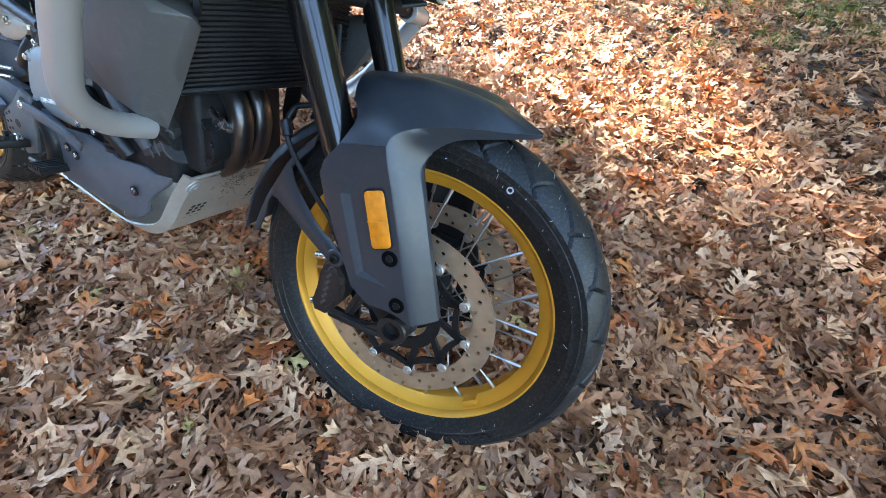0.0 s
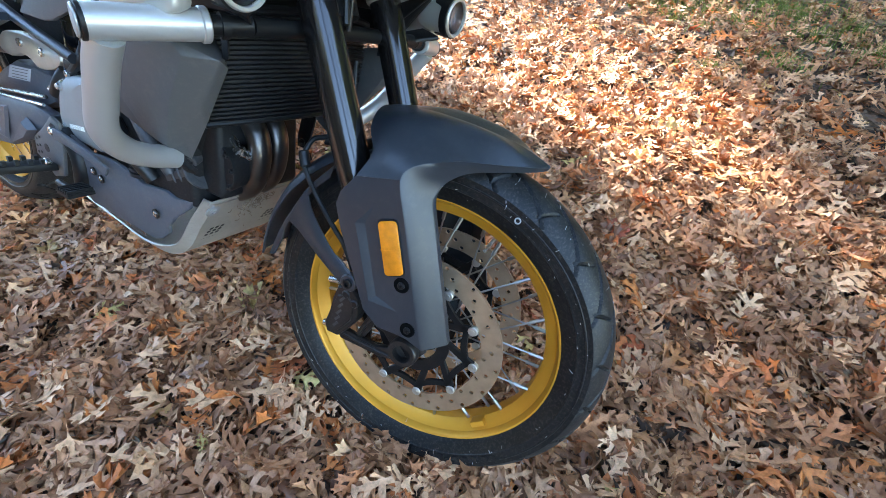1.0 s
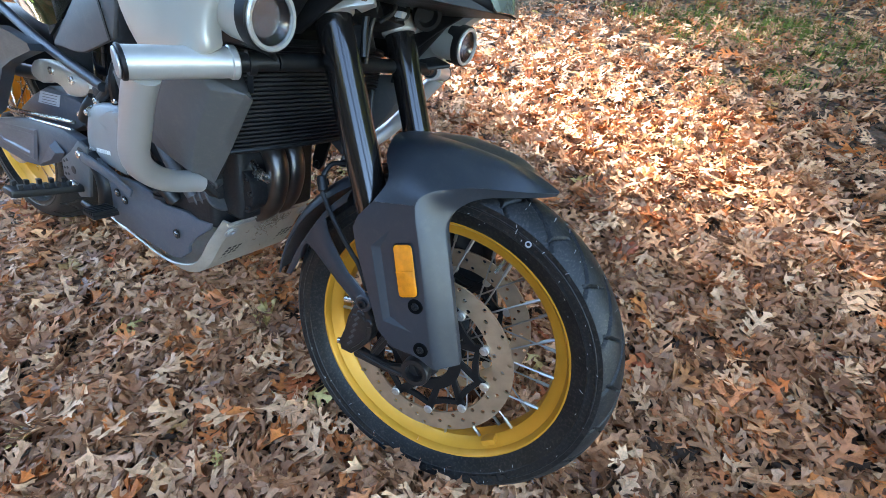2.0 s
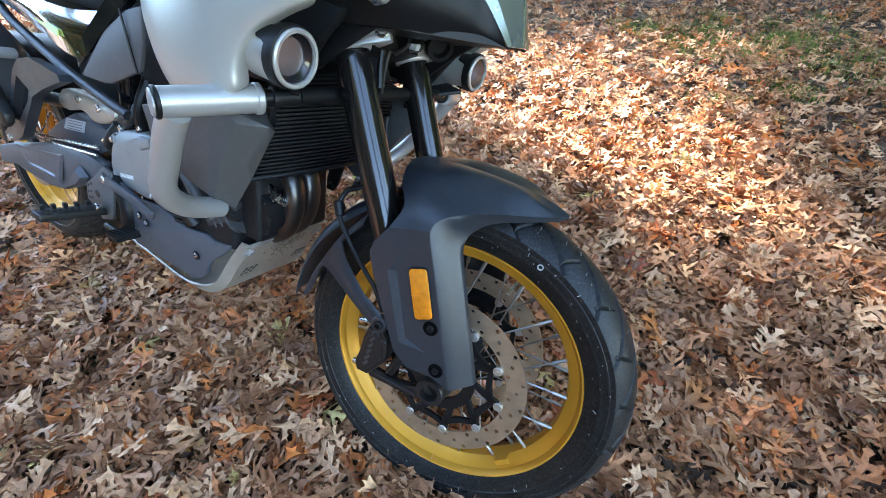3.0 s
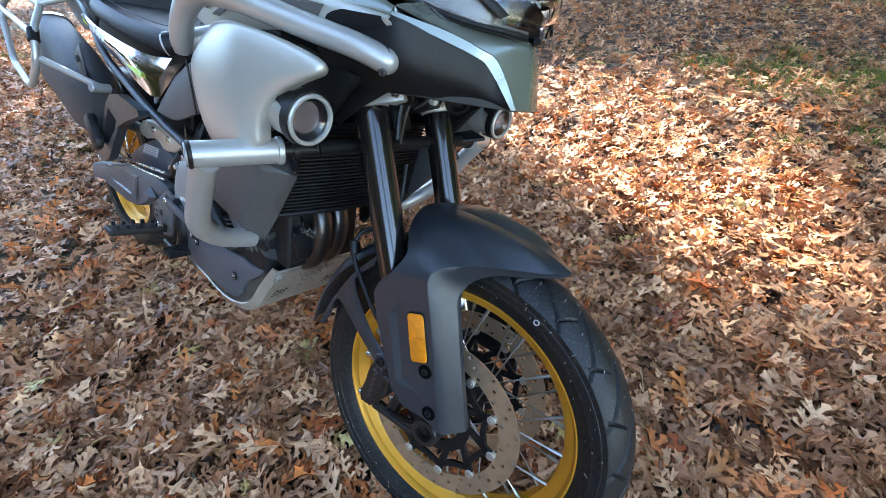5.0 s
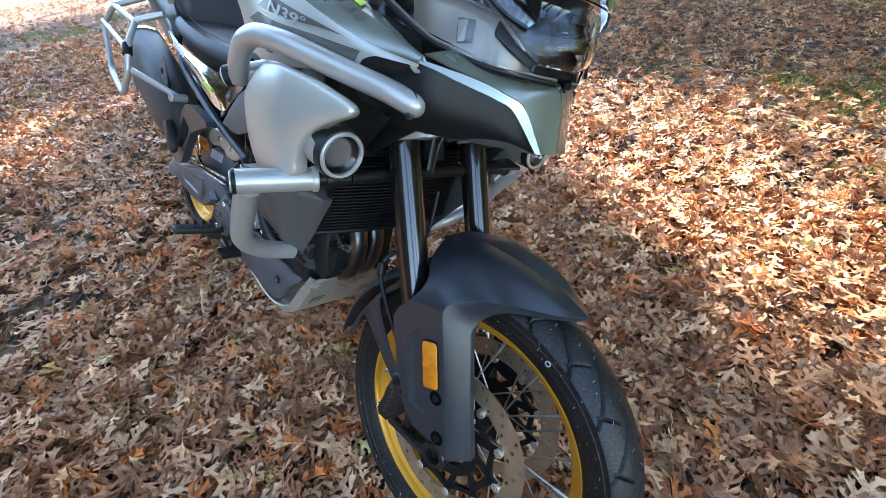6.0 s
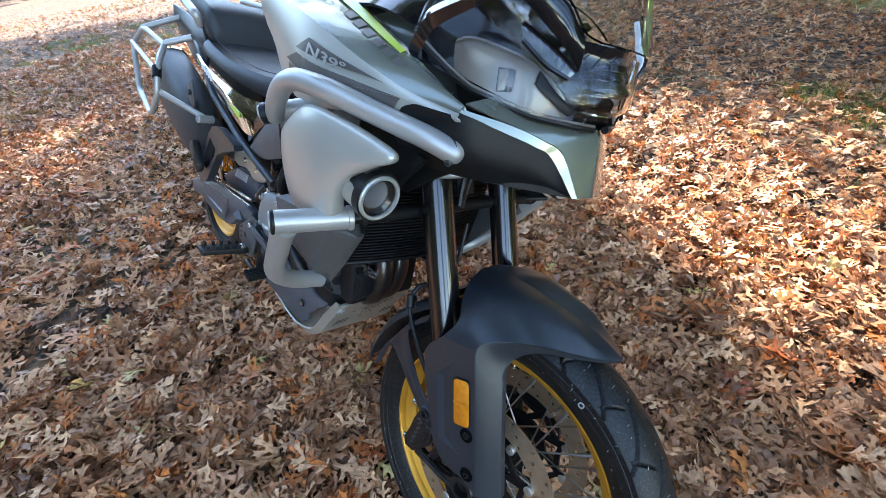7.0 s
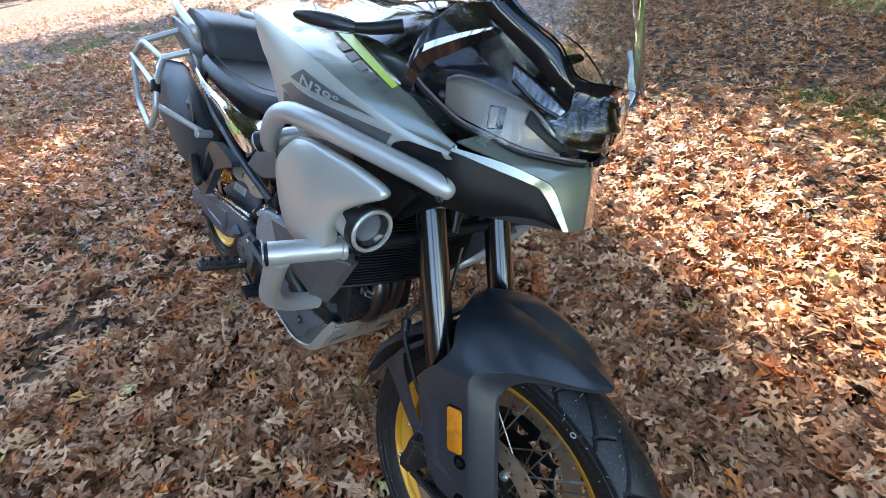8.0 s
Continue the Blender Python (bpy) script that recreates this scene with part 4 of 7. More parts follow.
# ---------------- front mudguard ----------------
def mudguard():
    guard = None
    for sgn in (-1, 1):
        # crease, arch edge and outer edge, from the cover's foot up and along to the tip
        crease = [(0.047, 0.1378, 0.016), (0.050, 0.1392, 0.06), (0.053, 0.1405, 0.097), (0.061, 0.1430, 0.17), (0.0675, 0.1452, 0.236), (0.070, 0.1462, 0.268), (0.0735, 0.1450, 0.289), (0.084, 0.138, 0.3005), (0.106, 0.1235, 0.304), (0.134, 0.101, 0.300), (0.168, 0.076, 0.290), (0.206, 0.050, 0.277), (0.234, 0.026, 0.268), (0.247, 0.004, 0.262)]
        arch = [(0.083, 0.113, 0.014), (0.087, 0.114, 0.06), (0.090, 0.115, 0.10), (0.094, 0.114, 0.165), (0.097, 0.112, 0.215), (0.0985, 0.109, 0.243), (0.104, 0.102, 0.258), (0.116, 0.092, 0.269), (0.136, 0.081, 0.276), (0.158, 0.070, 0.276), (0.184, 0.056, 0.271), (0.213, 0.038, 0.265), (0.234, 0.020, 0.260), (0.245, 0.003, 0.258)]
        top = [(0.007, 0.1480, 0.302), (0.030, 0.131, 0.329), (0.013, 0.094, 0.362), (0.006, 0.050, 0.386), (0.070, 0.0, 0.3725), (0.150, 0.0, 0.3345), (0.210, 0.0, 0.2985), (0.2485, 0.0, 0.264)]
        push = [0.001, 0.004, 0.012, 0.022, 0.026, 0.020, 0.010, 0.002]
        rows, lip = [], []
        for c, o, h in zip(crease[6:], top, push):
            c, o = (Vector((q[0], q[1] * sgn, q[2])) for q in (c, o))
            mid = (c + o) / 2
            out = (Vector((mid.x, 0, mid.z)).normalized() * (0.75 if o.z > 0.31 else 0.0) + Vector((0, sgn, 0))).normalized()
            ctl = o.lerp(c, 0.42) + out * h * 1.75
            rows.append([(o * (1 - t) ** 2 + ctl * 4.4 * t * (1 - t) + c * t * t) / ((1 - t) ** 2 + 4.4 * t * (1 - t) + t * t) for t in (0, 0.12, 0.28, 0.42, 0.52, 0.64, 0.82, 1.0)])
        rows.insert(4, [Vector((0.004, 0.0, 0.391))] + [p.lerp(q, 0.5) + (p - Vector((p.x, 0, 0.2))).normalized() * 0.002 for p, q in zip(rows[3][1:], rows[4][1:])])
        for c, a in zip(crease, arch):
            c, a = (Vector((q[0], q[1] * sgn, q[2])) for q in (c, a))
            lip.append([c, c.lerp(a, 0.05) + Vector((0.0010, sgn * 0.0006, 0)), c.lerp(a, 0.5) + Vector((0.001, sgn * 0.001, 0)), c.lerp(a, 0.95), a, a + Vector((0.001, -0.010 * sgn, 0.002))])
        bm = sheet(rows, 0.003, 4, 1)
        if guard is None:
            guard = part("front_mudguard", steered(bm), M_COVER, MOTO, "matte dark grey plastic front mudguard with fork covers", 40)
        else:
            part("mudguard_half", steered(bm), M_COVER, guard, "", 40)
        part("arch_lip", steered(sheet(lip, 0.003, 4, 1)), M_COVER, guard, "", 40)
        # fork cover: flat panel, proud band along its rear edge, slanted step between the two
        at = {"a": (-0.038, 0.003, 0.266), "b": (-0.024, 0.003, 0.283), "c": (0.007, 0.0, 0.302), "d": (-0.0405, 0.005, 0.228), "e": (0.024, 0.0, 0.257), "f": (-0.011, 0.006, 0.235), "g": (0.0015, 0.0, 0.231),
              "h": (-0.023, 0.006, 0.107), "i": (-0.0115, 0.0, 0.112), "j": (0.020, 0.0, 0.085), "k": (-0.040, 0.003, 0.088), "l": (-0.023, 0.001, 0.056), "m": (0.020, 0.0, 0.039)}
        bm = bmesh.new()
        v = {n: bm.verts.new((x, sgn * (0.1372 + 0.034 * z + off), z)) for n, (x, off, z) in at.items()}
        edge = [bm.verts.new((x, sgn * y, z)) for x, y, z in crease[:7]]
        for face in ("daf", "abf", "bcef", "dfhk", "fge", "fhig", "hji", "kjh", "kmj", "klm"):
            bm.faces.new([v[n] for n in face])
        bm.faces.new([v["m"]] + edge[:2] + [v["j"]])
        bm.faces.new([v["j"]] + edge[1:4] + [v["i"]])
        bm.faces.new([v["i"]] + edge[3:5] + [v["g"]])
        bm.faces.new([v["g"]] + edge[4:6] + [v["e"]])
        bm.faces.new([v["e"], edge[5], edge[6], v["c"]])
        bmesh.ops.recalc_face_normals(bm, faces=bm.faces)
        if sum(f.normal.y for f in bm.faces) * sgn < 0:
            bmesh.ops.reverse_faces(bm, faces=bm.faces)
        bmesh.ops.solidify(bm, geom=bm.faces[:], thickness=0.004)
        bevel(bm, 0.0009, 2, 12)
        part("fork_cover", steered(bm), M_COVER, guard, "matte dark grey faceted fork cover", 16)
        # reflector in its frame
        c = [(0.0260, 0.2345), (0.0570, 0.2330), (0.0490, 0.1485), (0.0165, 0.1480)]
        yy = [0.1452, 0.1450, 0.1422, 0.1423]
        bm = bmesh.new()
        o = []
        for n in range(4):
            a, b, e = (Vector((c[k % 4][0], sgn * yy[k % 4], c[k % 4][1])) for k in (n - 1, n, n + 1))
            u, w = (a - b).normalized() * 0.006, (e - b).normalized() * 0.006
            o += [b + u, b + (u + w) * 0.29, b + w]
        mid = sum(o, Vector()) / len(o)
        slab(bm, o, (0, sgn * 0.0045, 0))
        bevel(bm, 0.0012)
        rim = slab(bmesh.new(), [mid + (q - mid) * 1.0 + (q - mid).normalized() * 0.0022 for q in o], (0, sgn * 0.0030, 0))
        ref = part("side_reflector", steered(bm), M_AMBER, guard, "amber side reflector")
        part("reflector_frame", steered(bevel(rim, 0.0008)), M_BLACK, ref)
        mid0 = Vector((c[0][0], sgn * yy[0], c[0][1])).lerp(Vector((c[3][0], sgn * yy[3], c[3][1])), 0.52)
        mid1 = Vector((c[1][0], sgn * yy[1], c[1][1])).lerp(Vector((c[2][0], sgn * yy[2], c[2][1])), 0.52)
        bm = bmesh.new()
        up = Vector((0, sgn * 0.0047, 0))
        slab(bm, [mid0 + up, mid1 + up, mid1 + up + Vector((0, 0, 0.0022)), mid0 + up + Vector((0, 0, 0.0022))], (0, sgn * 0.0008, 0))
        part("reflector_rib", steered(bm), M_AMBER, ref)
        # raised black disc round each bolt is coloured as recess shade
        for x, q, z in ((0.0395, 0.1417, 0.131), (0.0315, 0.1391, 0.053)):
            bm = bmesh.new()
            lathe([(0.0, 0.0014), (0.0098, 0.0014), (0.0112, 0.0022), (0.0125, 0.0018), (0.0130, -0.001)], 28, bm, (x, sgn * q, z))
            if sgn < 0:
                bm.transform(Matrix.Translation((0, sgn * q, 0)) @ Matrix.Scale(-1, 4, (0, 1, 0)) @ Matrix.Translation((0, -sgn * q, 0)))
            part("bolt_recess_shade", steered(bm), M_RECESS_SHADE, guard)
            part("cover_bolt", steered(bolt(bmesh.new(), (x, sgn * (q + 0.001), z), (0.05, sgn, 0), 0.0060, 0.0030)), M_BLACK, guard)
        # swept stay: the blade's side and the strip that runs down to the caliper bolt
        a0 = [(-0.273, 0.082, 0.168), (-0.230, 0.086, 0.211), (-0.195, 0.090, 0.239), (-0.158, 0.094, 0.266), (-0.121, 0.096, 0.290), (-0.067, 0.090, 0.317)]
        a1 = [(-0.260, 0.082, 0.166), (-0.226, 0.087, 0.195), (-0.201, 0.092, 0.223), (-0.165, 0.098, 0.238), (-0.130, 0.099, 0.272), (-0.083, 0.091, 0.296)]
        b0 = [(-0.196, 0.092, 0.230), (-0.184, 0.094, 0.224), (-0.165, 0.100, 0.206), (-0.128, 0.112, 0.164), (-0.088, 0.124, 0.123)]
        b1 = [(-0.130, 0.098, 0.284), (-0.128, 0.102, 0.252), (-0.118, 0.106, 0.222), (-0.093, 0.116, 0.177), (-0.058, 0.125, 0.136)]
        for name, lo_, hi_, lift in (("blade_side", a0, a1, 0.0), ("mudguard_stay", b0, b1, 0.002)):
            rows = []
            for p0, p1 in zip(lo_, hi_):
                p0, p1 = (Vector((q[0], (q[1] + lift) * sgn, q[2])) for q in (p0, p1))
                bow = Vector((0, 0.003 * sgn, 0))
                rows.append([p0 - bow, p0.lerp(p1, 0.12), p0.lerp(p1, 0.5) + bow * 0.4, p0.lerp(p1, 0.88), p1 - bow])
            part(name, steered(sheet(rows, 0.003, 4, 1)), M_COVER, guard, "", 40)
        bm = cyl(bmesh.new(), (-0.070, sgn * 0.112, 0.127), (-0.070, sgn * 0.128, 0.127), 0.0155, n=24, chamfer=0.002)
        part("stay_boss", steered(bm), M_COVER, guard)
        part("stay_bolt", steered(bolt(bmesh.new(), (-0.070, sgn * 0.1275, 0.127), (0, sgn, 0), 0.0085, 0.005)), M_BLACK, guard)
    # rear blade behind the fork with long side skirts
    rows = []
    for ang, half, skirt in ((100, 0.070, 0.02), (108, 0.078, 0.02), (116, 0.084, 0.020), (124, 0.086, 0.018), (134, 0.084, 0.016), (144, 0.080, 0.014), (150, 0.076, 0.012)):
        a = radians(ang)
        row = []
        for y, d in ((-half - 0.004, skirt), (-half, 0.010), (-half * 0.8, 0.001), (0, 0), (half * 0.8, 0.001), (half, 0.010), (half + 0.004, skirt)):
            r = 0.349 - d
            row.append((r * math.cos(a), y, r * math.sin(a)))
        rows.append(row)
    part("rear_blade", steered(sheet(rows, 0.003, 4, 1)), M_COVER, guard, "", 40)
    # brake hose, clip
    bm = tube(bmesh.new(), [(-0.075, -0.100, 0.140), (-0.077, -0.105, 0.188), (-0.084, -0.107, 0.210), (-0.101, -0.104, 0.249), (-0.120, -0.098, 0.299), (-0.124, -0.092, 0.333), (-0.112, -0.074, 0.358), (-0.095, -0.050, 0.360), (-0.075, -0.01, 0.385), (-0.06, 0.02, 0.47)], 0.0042, 10, 6)
    part("brake_hose", steered(bm), M_HOSE, MOTO, "black rubber brake hose")
    bm = cyl(bmesh.new(), (-0.1225, -0.095, 0.318), (-0.1235, -0.089, 0.344), 0.0085, n=12, chamfer=0.002)
    block(bm, (-0.128, -0.084, 0.332), (0.012, 0.016, 0.012))
    part("hose_clip", steered(bm), M_HOSE, MOTO)


mudguard()


# ---------------- crash bars ----------------
def crash_bars():
    for s in (-1, 1):
        # short outer stub with capped end, lower hoop and upper hoop
        bm = tube(bmesh.new(), [(-0.287, 0.352 * s, 0.768), (-0.253, 0.245 * s, 0.777)], 0.0185, 24, 1)
        bar = part("crash_bar", bm, M_BAR, MOTO, "silver tubular crash bar with black capped ends")
        bm = cyl(bmesh.new(), (-0.2885, 0.357 * s, 0.7676), (-0.287, 0.352 * s, 0.768), 0.0195, n=24, chamfer=0.001)
        part("end_cap_ring", bm, M_BLACK, bar)
        bm = cyl(bmesh.new(), (-0.2895, 0.360 * s, 0.7674), (-0.2885, 0.357 * s, 0.7676), 0.0165, n=24, chamfer=0.001)
        part("end_cap", bm, M_BAR, bar)
        bm = cyl(bmesh.new(), (-0.254, 0.248 * s, 0.7768), (-0.251, 0.239 * s, 0.7775), 0.0205, n=24, chamfer=0.0015)
        part("weld_collar", bm, M_BAR, bar)
        bm = cyl(bmesh.new(), (-0.252, 0.24 * s, 0.7775), (-0.236, 0.19 * s, 0.782), 0.012, n=16)
        cyl(bm, (-0.247, 0.226 * s, 0.7785), (-0.244, 0.218 * s, 0.779), 0.0155, n=16)
        part("bar_stud", bm, M_BLACK, bar)
        bm = tube(bmesh.new(), bent([(-0.288, 0.333 * s, 0.757), (-0.312, 0.330 * s, 0.728), (-0.388, 0.312 * s, 0.618), (-0.424, 0.255 * s, 0.570), (-0.433, 0.190 * s, 0.554)], 0.040, 8), 0.0185, 24, 1)
        part("lower_hoop", bm, M_BAR, bar)
        bm = bmesh.new()
        slab(bm, [(-0.442, 0.200 * s, 0.568), (-0.418, 0.200 * s, 0.572), (-0.412, 0.165 * s, 0.530), (-0.436, 0.165 * s, 0.526)], (0.0, 0.006 * s, -0.006))
        bevel(bm, 0.002)
        bolt(bm, (-0.424, 0.176 * s, 0.545), (0.3, s * 0.5, -0.5), 0.008, 0.006)
        part("hoop_lug", bm, M_ENGINE, bar)
        pts = [(-0.455, 0.286 * s, 0.890), (-0.428, 0.297 * s, 0.918), (-0.392, 0.302 * s, 0.952), (-0.346, 0.302 * s, 0.969), (-0.280, 0.285 * s, 0.967), (-0.234, 0.256 * s, 0.955), (-0.186, 0.230 * s, 0.945), (-0.140, 0.205 * s, 0.936), (-0.112, 0.183 * s, 0.925)]
        bm = tube(bmesh.new(), bent(pts, 0.030, 6), 0.0163, 24, 1)
        part("upper_hoop", bm, M_BAR, bar)
        d = (Vector(pts[-1]) - Vector(pts[-2])).normalized()
        x, y = frame_of(d)
        part("hoop_foot", loft([[Vector(pts[-1]) + d * h + (x * math.cos(g) + y * math.sin(g)) * r for g in np.linspace(0, 2 * math.pi, 25)[:-1]] for h, r in ((-0.004, 0.0163), (0.004, 0.0158), (0.010, 0.0136), (0.014, 0.0105), (0.0165, 0.006), (0.0172, 0.002))]), M_BAR, bar)
        bm = tube(bmesh.new(), [(-0.464, 0.295 * s, 0.893), (-0.440, 0.264 * s, 0.906), (-0.39, 0.22 * s, 0.93)], 0.0165, 20, 3)
        part("hoop_stub", bm, M_BAR, bar)
        bm = cyl(bmesh.new(), (-0.470, 0.302 * s, 0.8895), (-0.463, 0.293 * s, 0.8935), 0.0180, n=22, chamfer=0.001)
        part("end_cap_ring", bm, M_BLACK, bar)
        bm = cyl(bmesh.new(), (-0.4715, 0.3037 * s, 0.8887), (-0.470, 0.302 * s, 0.8895), 0.0155, n=22)
        part("end_cap", bm, M_BAR, bar)
        bm = bolt(bmesh.new(), (-0.107, 0.190 * s, 0.912), (0.35, s, -0.3), 0.0055, 0.004)
        part("bar_bolt", bm, M_ENGGREY, bar)


crash_bars()


# ---------------- bodywork ----------------
def side_shell(s):
    """Silver tank shroud: a bulged panel with a waist cut out for the lamp."""
    out = [(-0.352, 0.766), (-0.380, 0.792), (-0.398, 0.826), (-0.409, 0.858), (-0.408, 0.878), (-0.385, 0.900), (-0.345, 0.929), (-0.326, 0.9365), (-0.288, 0.939), (-0.224, 0.932), (-0.179, 0.922), (-0.155, 0.914), (-0.148, 0.906), (-0.153, 0.897), (-0.174, 0.886), (-0.203, 0.867), (-0.221, 0.850), (-0.233, 0.829), (-0.238, 0.808), (-0.240, 0.790), (-0.262, 0.782), (-0.307, 0.767)]
    o = curve([(x, z, 0) for x, z in out], 3, True)[:, :2]
    c = np.array((-0.300, 0.860))

    def lateral(x, z):
        return 0.298 - 0.6 * (x + 0.34) ** 2 - 0.7 * (z - 0.845) ** 2 - 0.16 * max(0.0, x + 0.27)
    rings = []
    for k, inset, push in ((0.93, 0.0, -0.024), (0.985, 0.0, -0.012), (1.0, 0.0, -0.005), (0.992, 0.0, -0.001), (0.965, 0.0, 0.0005), (0.92, 0.0, 0.002), (0.7, 0.0, 0.004), (0.4, 0.0, 0.005), (0.15, 0.0, 0.005)):
        rings.append([((c[0] + (x - c[0]) * k), s * (lateral(c[0] + (x - c[0]) * k, c[1] + (z - c[1]) * k) + push), c[1] + (z - c[1]) * k) for x, z in o])
    bm = loft(rings, 1)
    return bm


def fog_lamp(s):
    c = Vector((-0.184, 0.239 * s, 0.835)) if s < 0 else Vector((-0.172, 0.232, 0.836))
    d = Vector((0.99, -0.03 * s, -0.10)).normalized()
    q9 = 0.92
    x, y = frame_of(d)

    def ring(r, a, n=40):
        return [c + d * a + (x * math.cos(2 * math.pi * i / n) + y * math.sin(2 * math.pi * i / n)) * r * q9 for i in range(n)]
    lamp = part("fog_lamp", loft([ring(0.001, -0.0755), ring(0.020, -0.075), ring(0.034, -0.070), ring(0.0375, -0.055), ring(0.0385, -0.016), ring(0.037, -0.010), ring(0.0325, -0.006)], caps=False), M_SILVER, MOTO, "round auxiliary lamp with silver body and clear lens")
    n = 96

    def hem(r, back):
        out = []
        for i in range(n):
            a = 2 * math.pi * i / n
            tab = min(1.0, max(0.0, 3.2 - abs((math.degrees(a) - 20) % 120 - 60) / 6.0))
            out.append(c + d * (-0.016 - (0.017 * tab if back else 0.0)) + (x * math.cos(a) + y * math.sin(a)) * r * q9)
        return out
    bm = loft([hem(0.0392, True), hem(0.0415, True), ring(0.0418, -0.012, n), ring(0.0412, -0.002, n), ring(0.0385, -0.001, n)], caps=False)
    part("lamp_bezel", bm, M_BLACK, lamp, "black notched bezel")
    part("lamp_ring", loft([ring(0.0385, -0.006), ring(0.0385, 0.001), ring(0.0365, 0.003), ring(0.0325, 0.0025), ring(0.0315, -0.004)], caps=False), M_SILVER, lamp)
    part("lens_surround", loft([ring(0.0322, -0.003), ring(0.0300, -0.007), ring(0.0235, -0.010), ring(0.0228, -0.014)], caps=False), M_GLOSS, lamp)
    part("reflector_bowl", loft([ring(0.0230, -0.012), ring(0.0215, -0.022), ring(0.014, -0.032), ring(0.005, -0.036)]), M_BOWL, lamp)
    bm = bmesh.new()
    block(bm, c - d * 0.024, (0.004, 0.030, 0.006), Matrix((d, x, y)).transposed())
    cyl(bm, c - d * 0.034, c - d * 0.022, 0.007, 0.005, n=16)
    part("lamp_bridge", bm, M_STEEL, lamp)
    for g in (90, 210, 330):
        q = c - d * 0.024 + (x * math.cos(radians(g)) + y * math.sin(radians(g))) * 0.012
        part("lamp_chip", block(bmesh.new(), q, (0.004, 0.008, 0.008), Matrix((d, x, y)).transposed()), M_CHROME, lamp)
    ln = part("lamp_lens", loft([ring(0.0316, -0.003), ring(0.0316, -0.001), ring(0.025, 0.0012), ring(0.012, 0.0022), ring(0.002, 0.0025)]), M_LENS, lamp)
    ln.visible_shadow = False
    bm = bmesh.new()
    slab(bm, [c + Vector((-0.06, -0.02 * s, -0.035)), c + Vector((-0.02, -0.02 * s, -0.044)), c + Vector((-0.06, -0.06 * s, -0.058)), c + Vector((-0.09, -0.06 * s, -0.05))], (0, 0, 0.008))
    part("lamp_bracket", bevel(bm, 0.002), M_BLACK, lamp)


def fairing(s):
    # rails: lower edge, crest, inner edge of the top face
    low = [(-0.600, 0.232, 1.000), (-0.520, 0.246, 0.950), (-0.420, 0.256, 0.925), (-0.300, 0.244, 0.935), (-0.190, 0.214, 0.948), (-0.104, 0.186, 0.966)]
    crest = [(-0.645, 0.248, 1.094), (-0.458, 0.258, 1.066), (-0.349, 0.252, 1.038), (-0.266, 0.240, 1.012), (-0.190, 0.217, 0.989), (-0.106, 0.190, 0.976)]
    inner = [(-0.640, 0.12, 1.130), (-0.470, 0.158, 1.105), (-0.370, 0.172, 1.080), (-0.270, 0.182, 1.050), (-0.190, 0.186, 1.020), (-0.100, 0.183, 0.982)]
    side, top = [], []
    for a, b, c in zip(low, crest, inner):
        a, b, c = (np.array((q[0], q[1] * s, q[2])) for q in (a, b, c))
        out = np.array((0, s * 0.006, 0.0))
        side.append([a + (b - a) * t + out * math.sin(math.pi * t) for t in (0, 0.3, 0.6, 0.9)] + [b - out * 0.15])
        top.append([b - out * 0.15] + [b + (c - b) * t + np.array((0, 0, 0.008)) * math.sin(math.pi * t) for t in (0.1, 0.4, 0.7, 1.0)])
    fr = part("fairing_side", sheet(side, 0.003, 5, 1), M_SILVER, MOTO, "silver and grey-green painted side fairing with decals")
    part("fairing_top", sheet(top, 0.003, 5, 1), M_FAIR, fr, "grey-green painted upper face")
    # dark decal band, laid on the side face between two rails
    def on_side(u, t, lift=0.0022):
        a = curve([(q[0], q[1] * s, q[2]) for q in low], 10)
        b = curve([(q[0], q[1] * s, q[2]) for q in crest], 10)
        f = min(max(u, 0.0), 0.9999) * (len(a) - 1)
        i = int(f)
        f -= i
        p0, p1 = a[i] + (a[i + 1] - a[i]) * f, b[i] + (b[i + 1] - b[i]) * f
        p = p0 + (p1 - p0) * t
        return p + np.array((0, s * (0.006 * math.sin(math.pi * t) + lift), 0.0005))
    def patch(name, u0, u1, t0, t1, m, slant=0.0, n=8):
        rows = [[on_side(u0 + (u1 - u0) * k / n + slant * t, t) for t in np.linspace(t0 if not callable(t0) else t0(k / n), t1 if not callable(t1) else t1(k / n), 4)] for k in range(n + 1)]
        return part(name, sheet(rows, 0.0006), m, fr)
    def decal(name, corners, m, n=10):
        """A thin four-cornered sticker on the side face, corners as (along, up)."""
        a, b, c, d = (np.array(q, float) for q in corners)
        rows = []
        for k in range(n + 1):
            p, q = a + (b - a) * k / n, d + (c - d) * k / n
            rows.append([on_side(*(p + (q - p) * w)) for w in (0, 0.33, 0.67, 1)])
        return part(name, sheet(rows, 0.0005), m, fr)
    decal("decal_band", ((0.285, 0.60), (0.56, 0.735), (0.725, 0.865), (0.335, 0.81)), M_FAIRD, 14)
    decal("decal_band", ((0.235, 0.36), (0.53, 0.44), (0.80, 0.69), (0.30, 0.55)), M_FAIRD, 14)
    decal("decal_band", ((0.53, 0.435), (0.78, 0.27), (0.80, 0.68), (0.60, 0.50)), M_FAIRD, 10)
    decal("decal_block", ((0.28, 0.16), (0.37, 0.20), (0.43, 0.38), (0.26, 0.34)), M_FAIRD, 4)
    decal("decal_block", ((0.40, 0.16), (0.44, 0.16), (0.50, 0.36), (0.46, 0.36)), M_FAIRD, 4)
    decal("decal_stripe", ((0.30, 0.545), (0.80, 0.690), (0.80, 0.712), (0.29, 0.570)), M_SILVER, 12)
